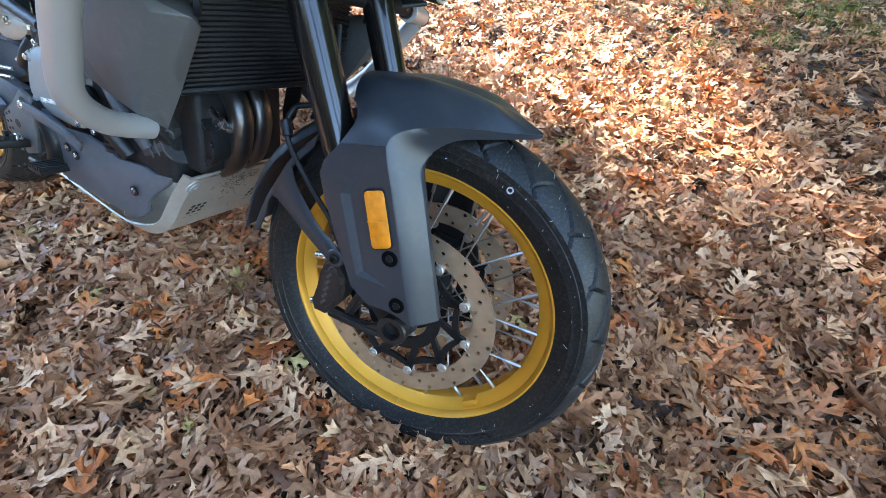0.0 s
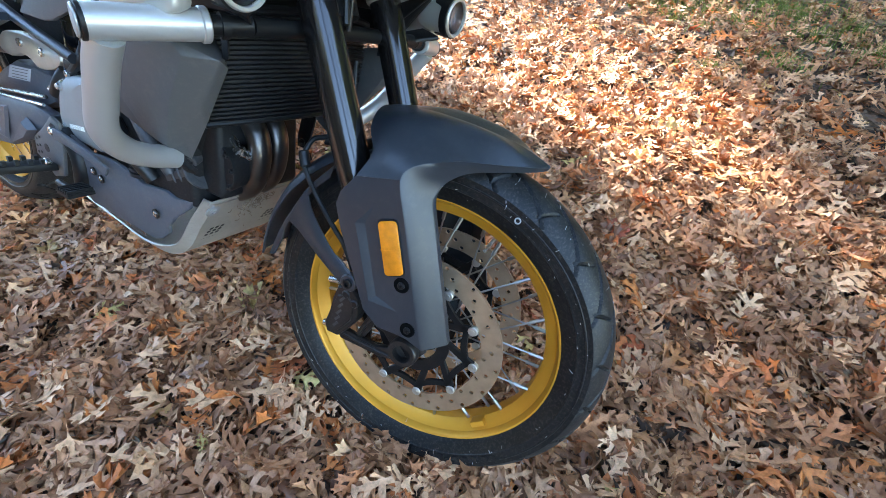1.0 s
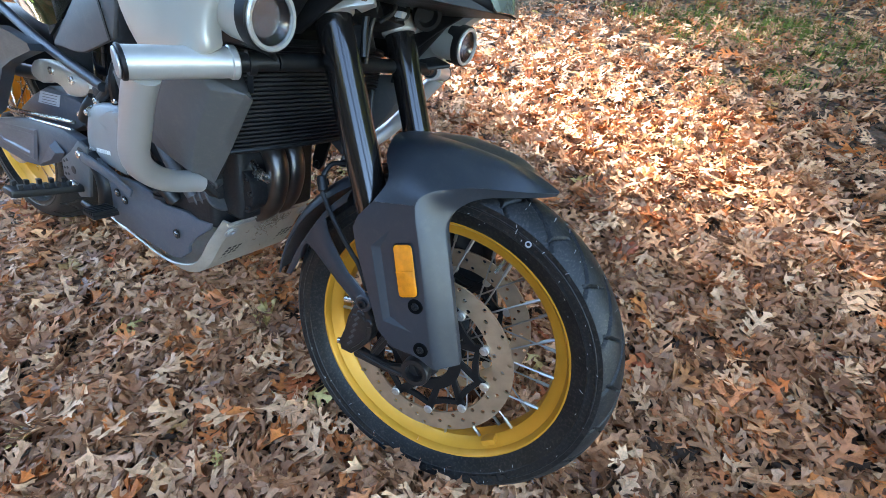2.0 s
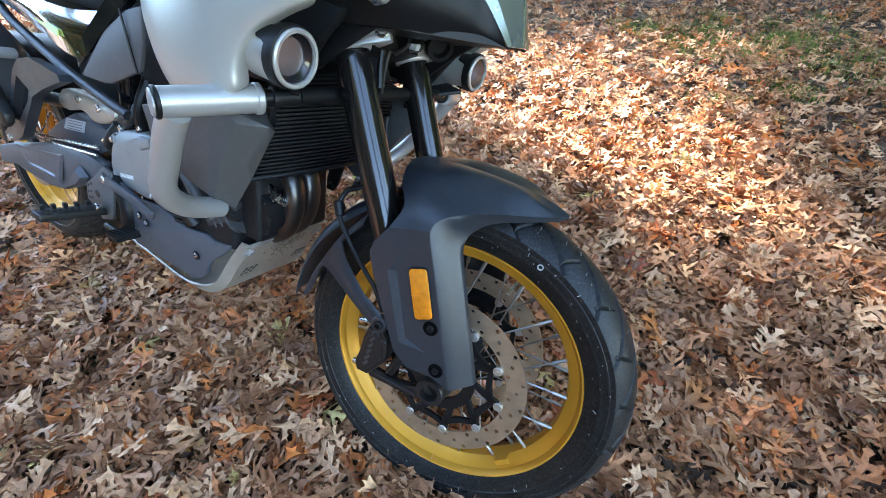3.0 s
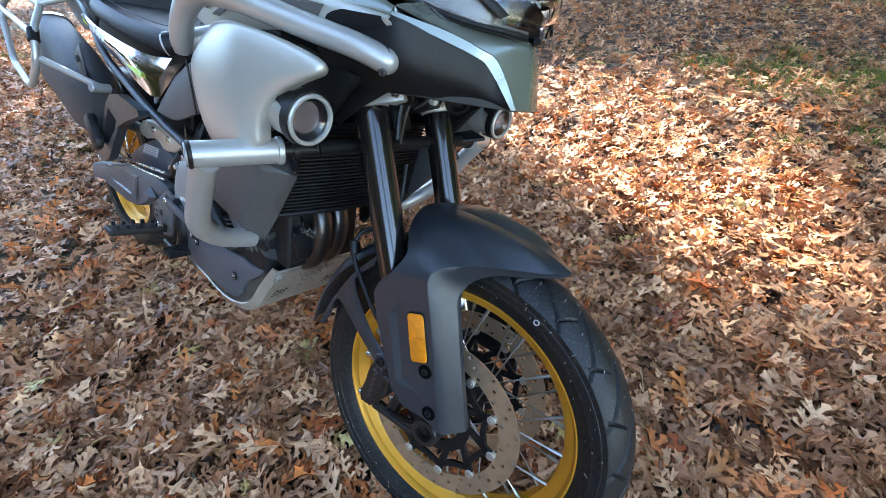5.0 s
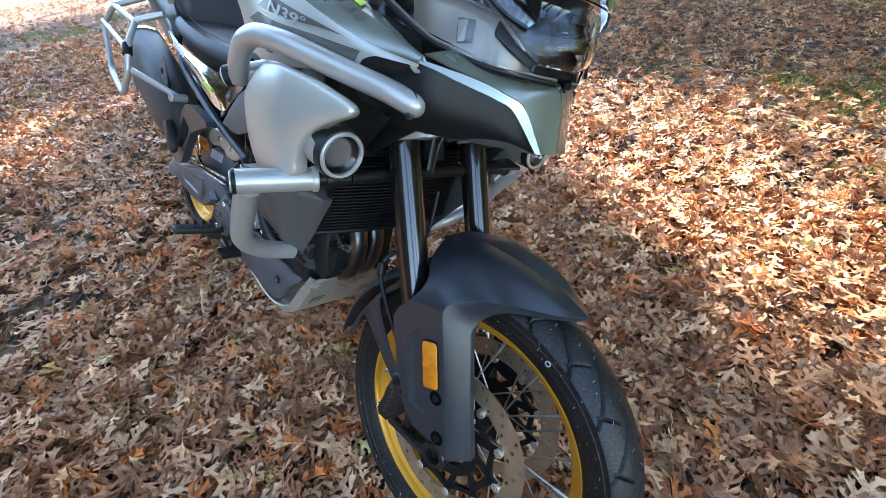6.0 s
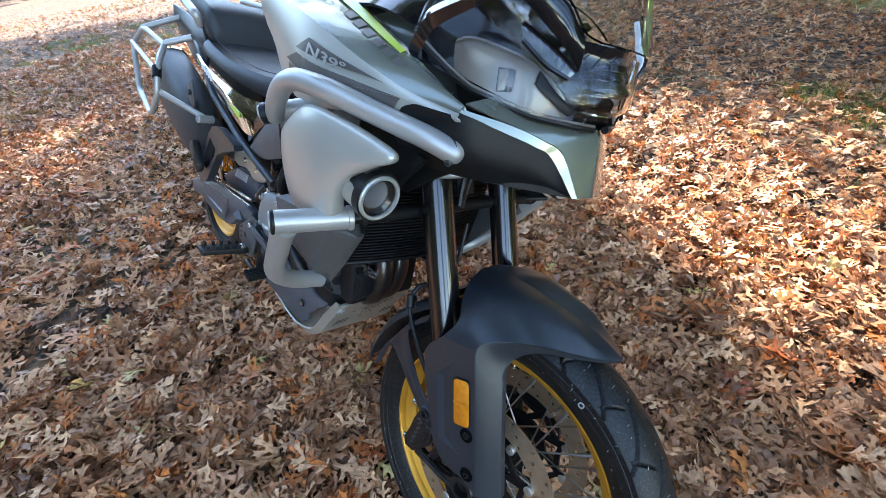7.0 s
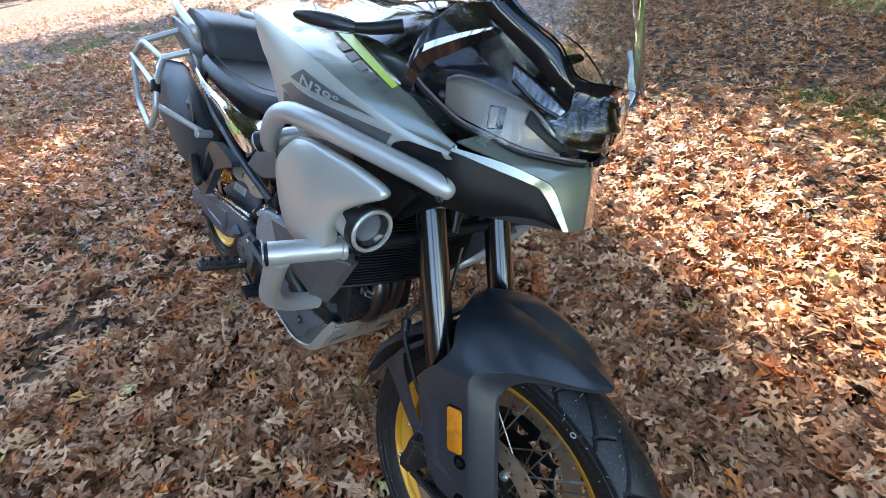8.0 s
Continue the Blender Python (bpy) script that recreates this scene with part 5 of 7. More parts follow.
    patch("cowl_cover", 0.80, 0.985, -0.08, lambda k: 0.28 + 0.40 * min(1.0, 3.0 * k) ** 0.6, M_BLACK, 0.0, 16)
    # raised letters of the side decal
    cu = bpy.data.curves.new("decal_text", "FONT")
    cu.body, cu.size, cu.extrude, cu.offset = "N39\u00b0", 0.038, 0.0006, 0.0005
    tmp = bpy.data.objects.new("decal_text", cu)
    scene.collection.objects.link(tmp)
    dg = bpy.context.evaluated_depsgraph_get()
    me = bpy.data.meshes.new_from_object(tmp.evaluated_get(dg))
    bpy.data.objects.remove(tmp)
    wide = max(v.co.x for v in me.vertices)
    for v in me.vertices:
        k = v.co.x / wide
        u = 0.352 + 0.215 * (k if s < 0 else 1 - k) - 0.008 * v.co.y / 0.028
        v.co = Vector(on_side(u, 0.640 + 0.045 * (k if s < 0 else 1 - k) + 0.135 * v.co.y / 0.028, 0.0046 + v.co.z))
    me.materials.clear()
    me.materials.append(M_BAR)
    tx = new("decal_text", me)
    tx.parent = fr
    # lime stripe with a row of maker's marks on the top face
    def on_top(u, t, lift=0.0028):
        b = curve([(q[0], q[1] * s, q[2]) for q in crest], 10)
        c = curve([(q[0], q[1] * s, q[2]) for q in inner], 10)
        f = min(max(u, 0.0), 0.9999) * (len(b) - 1)
        i = int(f)
        p0, p1 = b[i] + (b[i + 1] - b[i]) * (f - i), c[i] + (c[i + 1] - c[i]) * (f - i)
        p = p0 + (p1 - p0) * t
        return p + np.array((0, s * lift * 0.4, 0.008 * math.sin(math.pi * t) + lift))
    rows = [[on_top(0.26 + 0.44 * k / 22, t) for t in np.linspace(0.64 - 0.05 * k / 22, 0.92 - 0.13 * k / 22, 4)] for k in range(23)]
    part("decal_stripe", sheet(rows, 0.0006), M_LIME, fr, "lime green stripe")
    for k in range(6):
        u, t0 = 0.375 + 0.064 * k, 0.425 - 0.024 * k
        rows = [[on_top(u + 0.046 * j / 4 + 0.010 * w, t0 + 0.185 * w, 0.0016) for w in (0, 0.5, 1)] for j in range(5)]
        part("maker_mark", sheet(rows, 0.0003), M_FAIRD, fr)
    # rear edge strip, pale with a lime fleck
    rows = []
    for k in range(7):
        t = k / 6
        a = Vector((-0.648, 0.246 * s, 1.090)).lerp(Vector((-0.50, 0.236 * s, 0.935)), t)
        rows.append([a + Vector((0.006, 0.004 * s, 0)), a + Vector((-0.012, -0.006 * s, -0.006)), a + Vector((-0.03, -0.03 * s, -0.016))])
    part("edge_trim", sheet(rows, 0.003), M_SILVER, fr)
    rows = [[np.array(p) + (0, 0.0015 * s, 0.0008) for p in ((-0.606 + 0.010 * k, (0.242) * s, 1.048 - 0.011 * k), (-0.618 + 0.010 * k, 0.236 * s, 1.040 - 0.011 * k))] for k in range(4)]
    part("decal_fleck", sheet(rows, 0.001), M_LIME, fr)
    # black lower cowl from the bar's pocket to the beak
    up = [(-0.235, 0.212, 0.972), (-0.180, 0.206, 0.972), (-0.106, 0.188, 0.977), (-0.070, 0.1335, 0.961), (-0.044, 0.0915, 0.949), (-0.030, 0.0685, 0.937), (0.001, 0.039, 0.890)]
    mid = [(-0.230, 0.205, 0.930), (-0.170, 0.198, 0.925), (-0.095, 0.172, 0.922), (-0.060, 0.117, 0.915), (-0.036, 0.079, 0.908), (-0.020, 0.055, 0.899), (0.0, 0.036, 0.888)]
    dn = [(-0.225, 0.17, 0.885), (-0.165, 0.165, 0.885), (-0.100, 0.145, 0.888), (-0.062, 0.090, 0.888), (-0.036, 0.056, 0.887), (-0.017, 0.042, 0.887), (-0.001, 0.030, 0.886)]
    rows = [[np.array((q[0], q[1] * s, q[2])) for q in r] for r in zip(up, mid, dn)]
    part("lower_cowl", sheet(rows, 0.003, 4, 4), M_BLACK, MOTO, "black plastic lower cowl", 60)
    bm = loft([[(-0.135 + 0.035 * math.cos(t) * w, s * (0.186 + dy), 0.930 + 0.016 * math.sin(t) * w) for t in np.linspace(0, 2 * math.pi, 21)[:-1]] for w, dy in ((1.0, -0.012), (1.05, 0.002))])
    part("bar_pocket", bm, M_BLACK, MOTO)
    # beak: bright edge strip and grey-green upper face
    e0 = [(-0.106, 0.190, 0.978), (-0.070, 0.135, 0.962), (-0.044, 0.093, 0.950), (-0.030, 0.070, 0.938), (0.001, 0.040, 0.889)]
    e1 = [(-0.106, 0.1865, 0.982), (-0.068, 0.126, 0.972), (-0.040, 0.083, 0.959), (-0.022, 0.058, 0.945), (0.005, 0.032, 0.889)]
    rows = [[np.array((q[0], q[1] * s, q[2])) for q in r] for r in zip(e0, e1)]
    # silver strip takes the darker grey-green paint to stand for a dimmer reflection
    part("beak_edge", sheet(rows, 0.004, 5, 1), M_FAIR, MOTO, "bright silver edge of the beak", 60)


def beak():
    rows = []
    for x, y, z, zc in ((-0.106, 0.180, 0.990, 1.015), (-0.068, 0.126, 0.973, 0.998), (-0.040, 0.083, 0.960, 0.986), (-0.022, 0.058, 0.946, 0.966), (0.005, 0.032, 0.889, 0.890)):
        cx = (0.006, 0.006, 0.010, 0.012, 0.004)[len(rows)]
        rows.append([(x + cx * (1 - abs(k) / 3.0) * 1.2, y * k / 3.0, z + (zc - z) * (1 - (abs(k) / 3.0) ** 2)) for k in range(-3, 4)])
    part("beak", sheet(rows, 0.003, 5, 3), M_FAIR, MOTO, "grey-green painted beak under the headlight", 50)
    # underside tray behind the beak
    bm = bmesh.new()
    slab(bm, [(0.0, 0.03, 0.887), (0.0, -0.03, 0.887), (-0.10, -0.14, 0.887), (-0.20, -0.16, 0.880), (-0.20, 0.16, 0.880), (-0.10, 0.14, 0.887)], (0, 0, 0.012))
    part("cowl_tray", bm, M_BLACK, MOTO)
    # ring of the horn, wiring between the fork legs, dark wings beside the duct
    bm = bmesh.new()
    c, d = Vector((-0.160, 0.050, 0.874)), Vector((0.75, -0.45, -0.35)).normalized()
    x, y = frame_of(d)
    ring = [[c + d * h + (x * math.cos(g) + y * math.sin(g)) * r for g in np.linspace(0, 2 * math.pi, 29)[:-1]] for r, h in ((0.022, -0.012), (0.025, 0.0), (0.024, 0.004), (0.017, 0.004), (0.014, -0.006), (0.004, -0.006))]
    part("horn", loft(ring, bm=bm), M_BLACK, MOTO, "round black horn")
    for pts, r in (([(-0.222, -0.020, 0.92), (-0.218, -0.030, 0.894), (-0.211, -0.040, 0.867), (-0.209, -0.045, 0.837), (-0.203, -0.050, 0.80)], 0.0055),
                   ([(-0.216, -0.010, 0.905), (-0.210, -0.020, 0.867), (-0.210, -0.030, 0.840), (-0.215, -0.03, 0.79)], 0.004),
                   ([(-0.20, 0.010, 0.90), (-0.19, 0.0, 0.872), (-0.205, -0.015, 0.852)], 0.0035), ([(-0.19, 0.030, 0.895), (-0.178, 0.02, 0.868), (-0.19, 0.005, 0.86)], 0.003)):
        part("wiring", tube(bmesh.new(), pts, r, 8, 5), M_HOSE, MOTO)
    bm = block(bmesh.new(), (-0.186, 0.012, 0.868), (0.016, 0.014, 0.010))
    part("wire_plug", bevel(bm, 0.002), M_LABEL, MOTO)
    for s in (-1, 1):
        bm = bmesh.new()
        slab(bm, [(q[0], q[1] * s, q[2]) for q in ((-0.244, 0.156, 0.870), (-0.132, 0.150, 0.903), (-0.130, 0.146, 0.892), (-0.194, 0.150, 0.852), (-0.237, 0.153, 0.819), (-0.270, 0.156, 0.826))], (0, -0.008 * s, 0))
        part("cowl_wing", bevel(bm, 0.003), M_BLACK, MOTO, "black wing panel beside the fork")


def headlight():
    # dark bowl behind, pale reflectors, one smoked shield on top
    bm = bmesh.new()
    loft([[(-0.24, y, z) for y, z in ((-0.17, 1.03), (-0.14, 1.14), (0, 1.19), (0.14, 1.14), (0.17, 1.03), (0, 0.98))],
          [(-0.10, y, z) for y, z in ((-0.125, 0.998), (-0.10, 1.06), (0, 1.10), (0.10, 1.06), (0.125, 0.998), (0, 0.975))],
          [(-0.03, y, z) for y, z in ((-0.05, 0.984), (-0.05, 1.02), (0, 1.04), (0.05, 1.02), (0.05, 0.984), (0, 0.975))]], bm=bm)
    hl = part("headlight", bm, M_GLOSS, MOTO, "twin headlight behind a clear glossy shield with pale reflectors")
    for s in (-1, 1):
        rows = []
        for p0, p1 in (((-0.152, 0.174, 1.062), (-0.160, 0.160, 1.024)), ((-0.137, 0.166, 1.068), (-0.141, 0.151, 1.016)), ((-0.111, 0.141, 1.065), (-0.108, 0.131, 1.006)), ((-0.061, 0.106, 1.049), (-0.066, 0.101, 0.995)), ((-0.034, 0.074, 1.018), (-0.028, 0.061, 0.991))):
            p0, p1 = Vector((p0[0], p0[1] * s, p0[2])), Vector((p1[0], p1[1] * s, p1[2]))
            dent = Vector((-0.006, -0.004 * s, 0))
            rows.append([p0, p0.lerp(p1, 0.12) + dent, p0.lerp(p1, 0.5) + dent * 0.7, p0.lerp(p1, 0.85) + dent * 0.3, p1])
        rf = part("reflector", sheet(rows, 0.003, 4, 2), M_REFL, hl, "pale silver reflector plate")
        # lamp window and dark box set into the plate
        bm = bmesh.new()
        slab(bm, [(-0.105, 0.136 * s, 1.039), (-0.085, 0.123 * s, 1.040), (-0.085, 0.123 * s, 1.012), (-0.101, 0.136 * s, 1.009)], (0.003, 0.003 * s, 0.0))
        part("lamp_window", bevel(bm, 0.002), M_GLOSS, hl, "dark lamp window")
        bm = bmesh.new()
        slab(bm, [(-0.101, 0.1385 * s, 1.037), (-0.091, 0.132 * s, 1.038), (-0.092, 0.132 * s, 1.013), (-0.098, 0.1380 * s, 1.011)], (0.004, 0.003 * s, 0.0))
        part("lamp_prism", bm, M_REFL, hl)
        bm = bmesh.new()
        slab(bm, [(-0.060, 0.108 * s, 1.045), (-0.057, 0.115 * s, 1.026), (-0.026, 0.072 * s, 0.997), (-0.020, 0.060 * s, 1.004), (-0.040, 0.088 * s, 1.022)], (0.004, 0.004 * s, 0.0))
        part("lamp_box", bevel(bm, 0.002), M_BLACK, hl, "dark box of the inner lamp")
        # trim round the lamp's foot: black rail with a pale line on it
        rail = [(-0.215, 0.192, 1.060), (-0.180, 0.181, 1.037), (-0.135, 0.157, 1.010), (-0.104, 0.132, 1.000), (-0.063, 0.102, 0.990), (-0.025, 0.056, 0.987), (-0.012, 0.02, 0.986)]
        part("lamp_rail", tube(bmesh.new(), [(q[0] - 0.002, (q[1] - 0.003) * s, q[2] - 0.002) for q in rail], 0.0055, 10, 4), M_BLACK, hl)
        part("trim_line", tube(bmesh.new(), [(q[0] + 0.002, (q[1] + 0.0015) * s, q[2] + 0.003) for q in rail], 0.0020, 8, 4), M_REFL, hl)
        # ribbed day-running strip in a gloss frame
        top = curve([(-0.092, 0.124 * s, 1.094), (-0.060, 0.097 * s, 1.074), (-0.030, 0.071 * s, 1.052)], 8)
        bot = curve([(-0.080, 0.131 * s, 1.074), (-0.053, 0.109 * s, 1.052), (-0.033, 0.083 * s, 1.041)], 8)
        rows = []
        for k, (p0, p1) in enumerate(zip(top, bot)):
            zz = np.array((0.0008, 0.0008 * s, 0.0006)) * (k % 2)
            rows.append([p0 + (p1 - p0) * t + zz for t in (0, 0.33, 0.66, 1.0)])
        part("light_strip", sheet(rows, 0.003), M_STRIP, hl, "ribbed bluish light strip", 0)
        for run in (top, bot):
            part("strip_frame", tube(bmesh.new(), run, 0.0035, 8, 1), M_GLOSS, hl)
        # outer shield
        rows = []
        for q0, q1, q2 in (((-0.230, 0.185, 1.062), (-0.225, 0.165, 1.115), (-0.23, 0.10, 1.165)), ((-0.185, 0.182, 1.026), (-0.150, 0.160, 1.085), (-0.15, 0.09, 1.140)), ((-0.105, 0.153, 1.002), (-0.085, 0.130, 1.062), (-0.085, 0.07, 1.105)), ((-0.050, 0.100, 0.990), (-0.038, 0.082, 1.035), (-0.035, 0.045, 1.065)), ((-0.016, 0.045, 0.985), (-0.010, 0.040, 1.012), (-0.004, 0.03, 1.03))):
            rows.append([(q[0], q[1] * s, q[2]) for q in (q0, q1, q2)])
        sh = part("lamp_shield", sheet(rows, 0.0025, 4, 3), M_LENS, hl, "clear curved lamp shield", 60)
        sh.visible_shadow = False
        # black gloss winglet standing off the shield
        w = [(-0.226, 0.186, 1.036), (-0.208, 0.190, 1.060), (-0.190, 0.188, 1.082), (-0.140, 0.180, 1.104), (-0.088, 0.172, 1.122)]
        rows = []
        for k, q in enumerate(w):
            h = (0.012, 0.013, 0.012, 0.009, 0.005)[k]
            a = Vector((q[0] - (0.05 if s > 0 else 0.0), q[1] * s * (0.55 if s > 0 else 1.0), q[2]))
            rows.append([a + Vector((h * 0.8, 0, -h)), a + Vector((0, 0.008 * s, 0)), a + Vector((-h * 0.8, -0.004 * s, h)), a + Vector((0, -0.014 * s, h * 0.4))])
        part("winglet", loft(rows, 4), M_GLOSS, MOTO, "gloss black air winglet beside the headlight", 50)
    # nose: recessed gloss panel, ledge, and the clear lip round its foot
    def bow(x, z, half, n=9, c=11.0):
        return [(x - 0.005 - c * y * y, y, z) for y in np.linspace(-half, half, n)]
    panel = part("nose_panel", sheet([bow(-0.006, 1.089, 0.084), bow(-0.012, 1.075, 0.083), bow(-0.009, 1.058, 0.077), bow(-0.002, 1.048, 0.070)], 0.003, 3, 2), M_GLOSS, hl, "gloss black nose panel", 60)
    part("nose_slot", sheet([bow(-0.004, 1.070, 0.020, 5), bow(-0.003, 1.062, 0.022, 5)], 0.003), M_BLACK, panel)
    part("nose_ledge", sheet([bow(-0.002, 1.0475, 0.070), bow(0.010, 1.041, 0.071), bow(0.013, 1.034, 0.070), bow(0.002, 1.028, 0.066)], 0.003, 2, 2), M_GLOSS, hl, "", 40)
    part("lamp_lip", sheet([bow(0.008, 1.078, 0.030, 11), bow(0.014, 1.050, 0.060, 11), bow(0.0165, 1.028, 0.078, 11), bow(0.012, 1.014, 0.080, 11), bow(-0.002, 1.005, 0.070, 11)], 0.003, 3, 2), M_LENS, hl, "clear lip under the headlight", 60)
    # gloss frame between the lamp's top and the screen's edge
    for s in (-1, 1):
        edge = [(-0.086, 0.160, 1.154), (-0.062, 0.134, 1.135), (-0.043, 0.108, 1.121), (-0.032, 0.097, 1.104), (-0.023, 0.086, 1.091)]
        foot = [(-0.112, 0.190, 1.146), (-0.083, 0.154, 1.119), (-0.056, 0.120, 1.093), (-0.034, 0.096, 1.070), (-0.026, 0.074, 1.051)]
        rows = [[np.array((a[0], a[1] * s, a[2])) + (np.array((b[0], b[1] * s, b[2])) - np.array((a[0], a[1] * s, a[2]))) * w + np.array((0.005, 0.004 * s, 0.0)) * math.sin(math.pi * w) for w in (0, 0.35, 0.7, 1)] for a, b in zip(edge, foot)]
        part("screen_frame", sheet(rows, 0.003, 4, 2), M_GLOSS, hl, "gloss black frame beside the windscreen", 60)


def windscreen():
    rows = []
    for z, half in ((1.089, 0.066), (1.0935, 0.088), (1.107, 0.099), (1.124, 0.111), (1.138, 0.136), (1.156, 0.163), (1.20, 0.176), (1.29, 0.172), (1.38, 0.150), (1.43, 0.112)):
        row = []
        for u in np.linspace(-1, 1, 13):
            y = half * u
            row.append((0.0 - 0.34 * (z - 1.09) - 0.45 * (z - 1.09) ** 2 - 2.2 * y * y, y, z))
        rows.append(row)
    sc = part("windscreen", sheet(rows, 0.004, 3, 2), M_SCREEN, MOTO, "tall clear curved windscreen", 60)
    sc.visible_shadow = False
    # dark cowl and instrument hood under the screen
    rows = []
    for x, h, z in ((-0.05, 0.07, 1.075), (-0.12, 0.10, 1.115), (-0.20, 0.125, 1.150), (-0.30, 0.135, 1.170), (-0.42, 0.125, 1.165), (-0.56, 0.10, 1.165)):
        rows.append([(x - 0.05 * abs(u), (h + 0.045) * u, z - 0.080 * abs(u) ** 2.2) for u in np.linspace(-1, 1, 9)])
    part("inner_cowl", sheet(rows, 0.004, 3, 2), M_GLOSS, MOTO, "gloss black cowl under the windscreen", 60)


def turn_signal(s):
    c = [(-0.270, 0.170, 1.112), (-0.292, 0.205, 1.101), (-0.304, 0.228, 1.097)]
    bm = tube(bmesh.new(), [(q[0], q[1] * s, q[2]) for q in c], 0.010, 12, 4, radii=(0.010, 0.007))
    st = part("turn_signal", bm, M_BLACK, MOTO, "slim turn signal with a dark clear lens")
    secs = []
    for t, w, h in ((0, 0.005, 0.007), (0.12, 0.009, 0.010), (0.4, 0.011, 0.012), (0.75, 0.009, 0.010), (0.95, 0.004, 0.006), (1.0, 0.002, 0.003)):
        a = Vector((-0.303, 0.226 * s, 1.097)).lerp(Vector((-0.374, 0.286 * s, 1.099)), t)
        secs.append([a + Vector((w * math.cos(g) * 0.5, w * math.cos(g) * s, h * math.sin(g))) for g in np.linspace(0, 2 * math.pi, 15)[:-1]])
    part("signal_lens", loft(secs, 3), M_SMOKE, st, "smoked ribbed signal lens")
    bm = loft([[a + (b - a) * 0.45 for a in q for b in [Vector(np.mean([tuple(v) for v in q], 0))]] for q in secs], 1)
    part("signal_core", bm, M_GUARD, st)


for s in (-1, 1):
    part("tank_shroud", side_shell(s), M_SILVER, MOTO, "large satin silver tank shroud", 50)
    fog_lamp(s)
    fairing(s)
    turn_signal(s)
beak()
headlight()
windscreen()


def tank_and_seat():
    secs = []
    for x, w, z0, z1 in ((-0.22, 0.10, 0.96, 1.10), (-0.36, 0.15, 0.90, 1.13), (-0.50, 0.165, 0.86, 1.12), (-0.62, 0.160, 0.84, 1.07), (-0.74, 0.125, 0.84, 0.99), (-0.84, 0.10, 0.84, 0.94)):
        zc, h = (z0 + z1) / 2, (z1 - z0) / 2
        secs.append([(x, w * math.copysign(abs(math.cos(g)) ** 0.7, math.cos(g)), zc + h * math.copysign(abs(math.sin(g)) ** 0.7, math.sin(g))) for g in np.linspace(0, 2 * math.pi, 29)[:-1]])
    part("fuel_tank", loft(secs, 4), M_FAIR, MOTO, "grey-green painted fuel tank", 60)
    # rider seat: low saddle narrowing to the front
    def pad(name, stations, label):
        secs = []
        for x, w, zt, zb in stations:
            ring = []
            for g in np.linspace(0, 2 * math.pi, 33)[:-1]:
                cx, sz = math.cos(g), math.sin(g)
                y = w * math.copysign(abs(cx) ** 0.55, cx)
                z = (zt - 0.012 * (abs(y) / w) ** 2 if sz > 0 else zb) if abs(sz) > 0.6 else (zt + zb) / 2 + (zt - zb) / 2 * math.copysign(min(1, abs(sz) / 0.6), sz)
                ring.append((x, y, z))
            secs.append(ring)
        return part(name, loft(secs, 4), M_SEAT, MOTO, label, 50)
    seat = pad("rider_seat", [(-0.80, 0.055, 0.915, 0.86), (-0.86, 0.085, 0.905, 0.84), (-0.97, 0.125, 0.895, 0.835), (-1.12, 0.16, 0.905, 0.85), (-1.25, 0.172, 0.925, 0.87), (-1.36, 0.165, 0.940, 0.885), (-1.385, 0.155, 0.935, 0.89)], "black vinyl rider seat with stitched seams")
    pad("pillion_seat", [(-1.345, 0.135, 0.985, 0.93), (-1.375, 0.150, 1.035, 0.93), (-1.45, 0.150, 1.055, 0.94), (-1.58, 0.140, 1.062, 0.96), (-1.72, 0.12, 1.065, 0.98), (-1.80, 0.09, 1.05, 0.99)], "raised black vinyl pillion seat")
    for s in (-1, 1):
        bm = tube(bmesh.new(), [(-0.90, 0.075 * s, 0.906), (-1.02, 0.105 * s, 0.902), (-1.18, 0.125 * s, 0.917), (-1.33, 0.13 * s, 0.939)], 0.0014, 6, 5)
        part("seam", bm, M_BLACK, seat)
        # chrome side cover with a strip of marks
        rows = []
        for a, b in (((-1.395, 0.172, 0.892), (-1.398, 0.170, 0.870)), ((-1.27, 0.182, 0.868), (-1.275, 0.178, 0.828)), ((-1.10, 0.180, 0.846), (-1.10, 0.178, 0.785)), ((-0.97, 0.165, 0.832), (-0.945, 0.172, 0.738)), ((-0.88, 0.140, 0.836), (-0.86, 0.160, 0.770)), ((-0.80, 0.115, 0.856), (-0.765, 0.155, 0.850)), ((-0.78, 0.105, 0.895), (-0.735, 0.150, 0.885))):
            a, b = Vector((a[0], a[1] * s, a[2])), Vector((b[0], b[1] * s, b[2]))
            rows.append([a, a.lerp(b, 0.4) + Vector((0, 0.008 * s, 0)), b])
        ch = part("chrome_side_cover", sheet(rows, 0.003, 5, 4), M_CHROME, MOTO, "mirror-bright chrome side cover under the seat", 60)
        rows = []
        for k in range(7):
            t = k / 6
            a = Vector((-1.37, 0.1815 * s, 0.872)).lerp(Vector((-0.97, 0.1815 * s, 0.775)), t)
            rows.append([a + Vector((0, 0, 0.006 + 0.006 * t)), a + Vector((0, 0.002 * s, -0.002))])
        part("decal_stripe", sheet(rows, 0.002), M_LIME, ch)
        for k in range(5):
            a = Vector((-1.285 + 0.022 * k, 0.1885 * s, 0.862 - 0.0052 * k))
            bm = block(bmesh.new(), a, (0.015, 0.003, 0.015), Matrix.Rotation(radians(-14), 3, "Y"))
            part("model_mark", bm, M_WHITE, ch)
        # grey side panel and dark trim in front of the chrome
        bm = bmesh.new()
        o = [(-0.946, 0.700), (-0.800, 0.806), (-0.700, 0.850), (-0.640, 0.862), (-0.650, 0.800), (-0.675, 0.748), (-0.735, 0.728), (-0.800, 0.706), (-0.840, 0.700)]
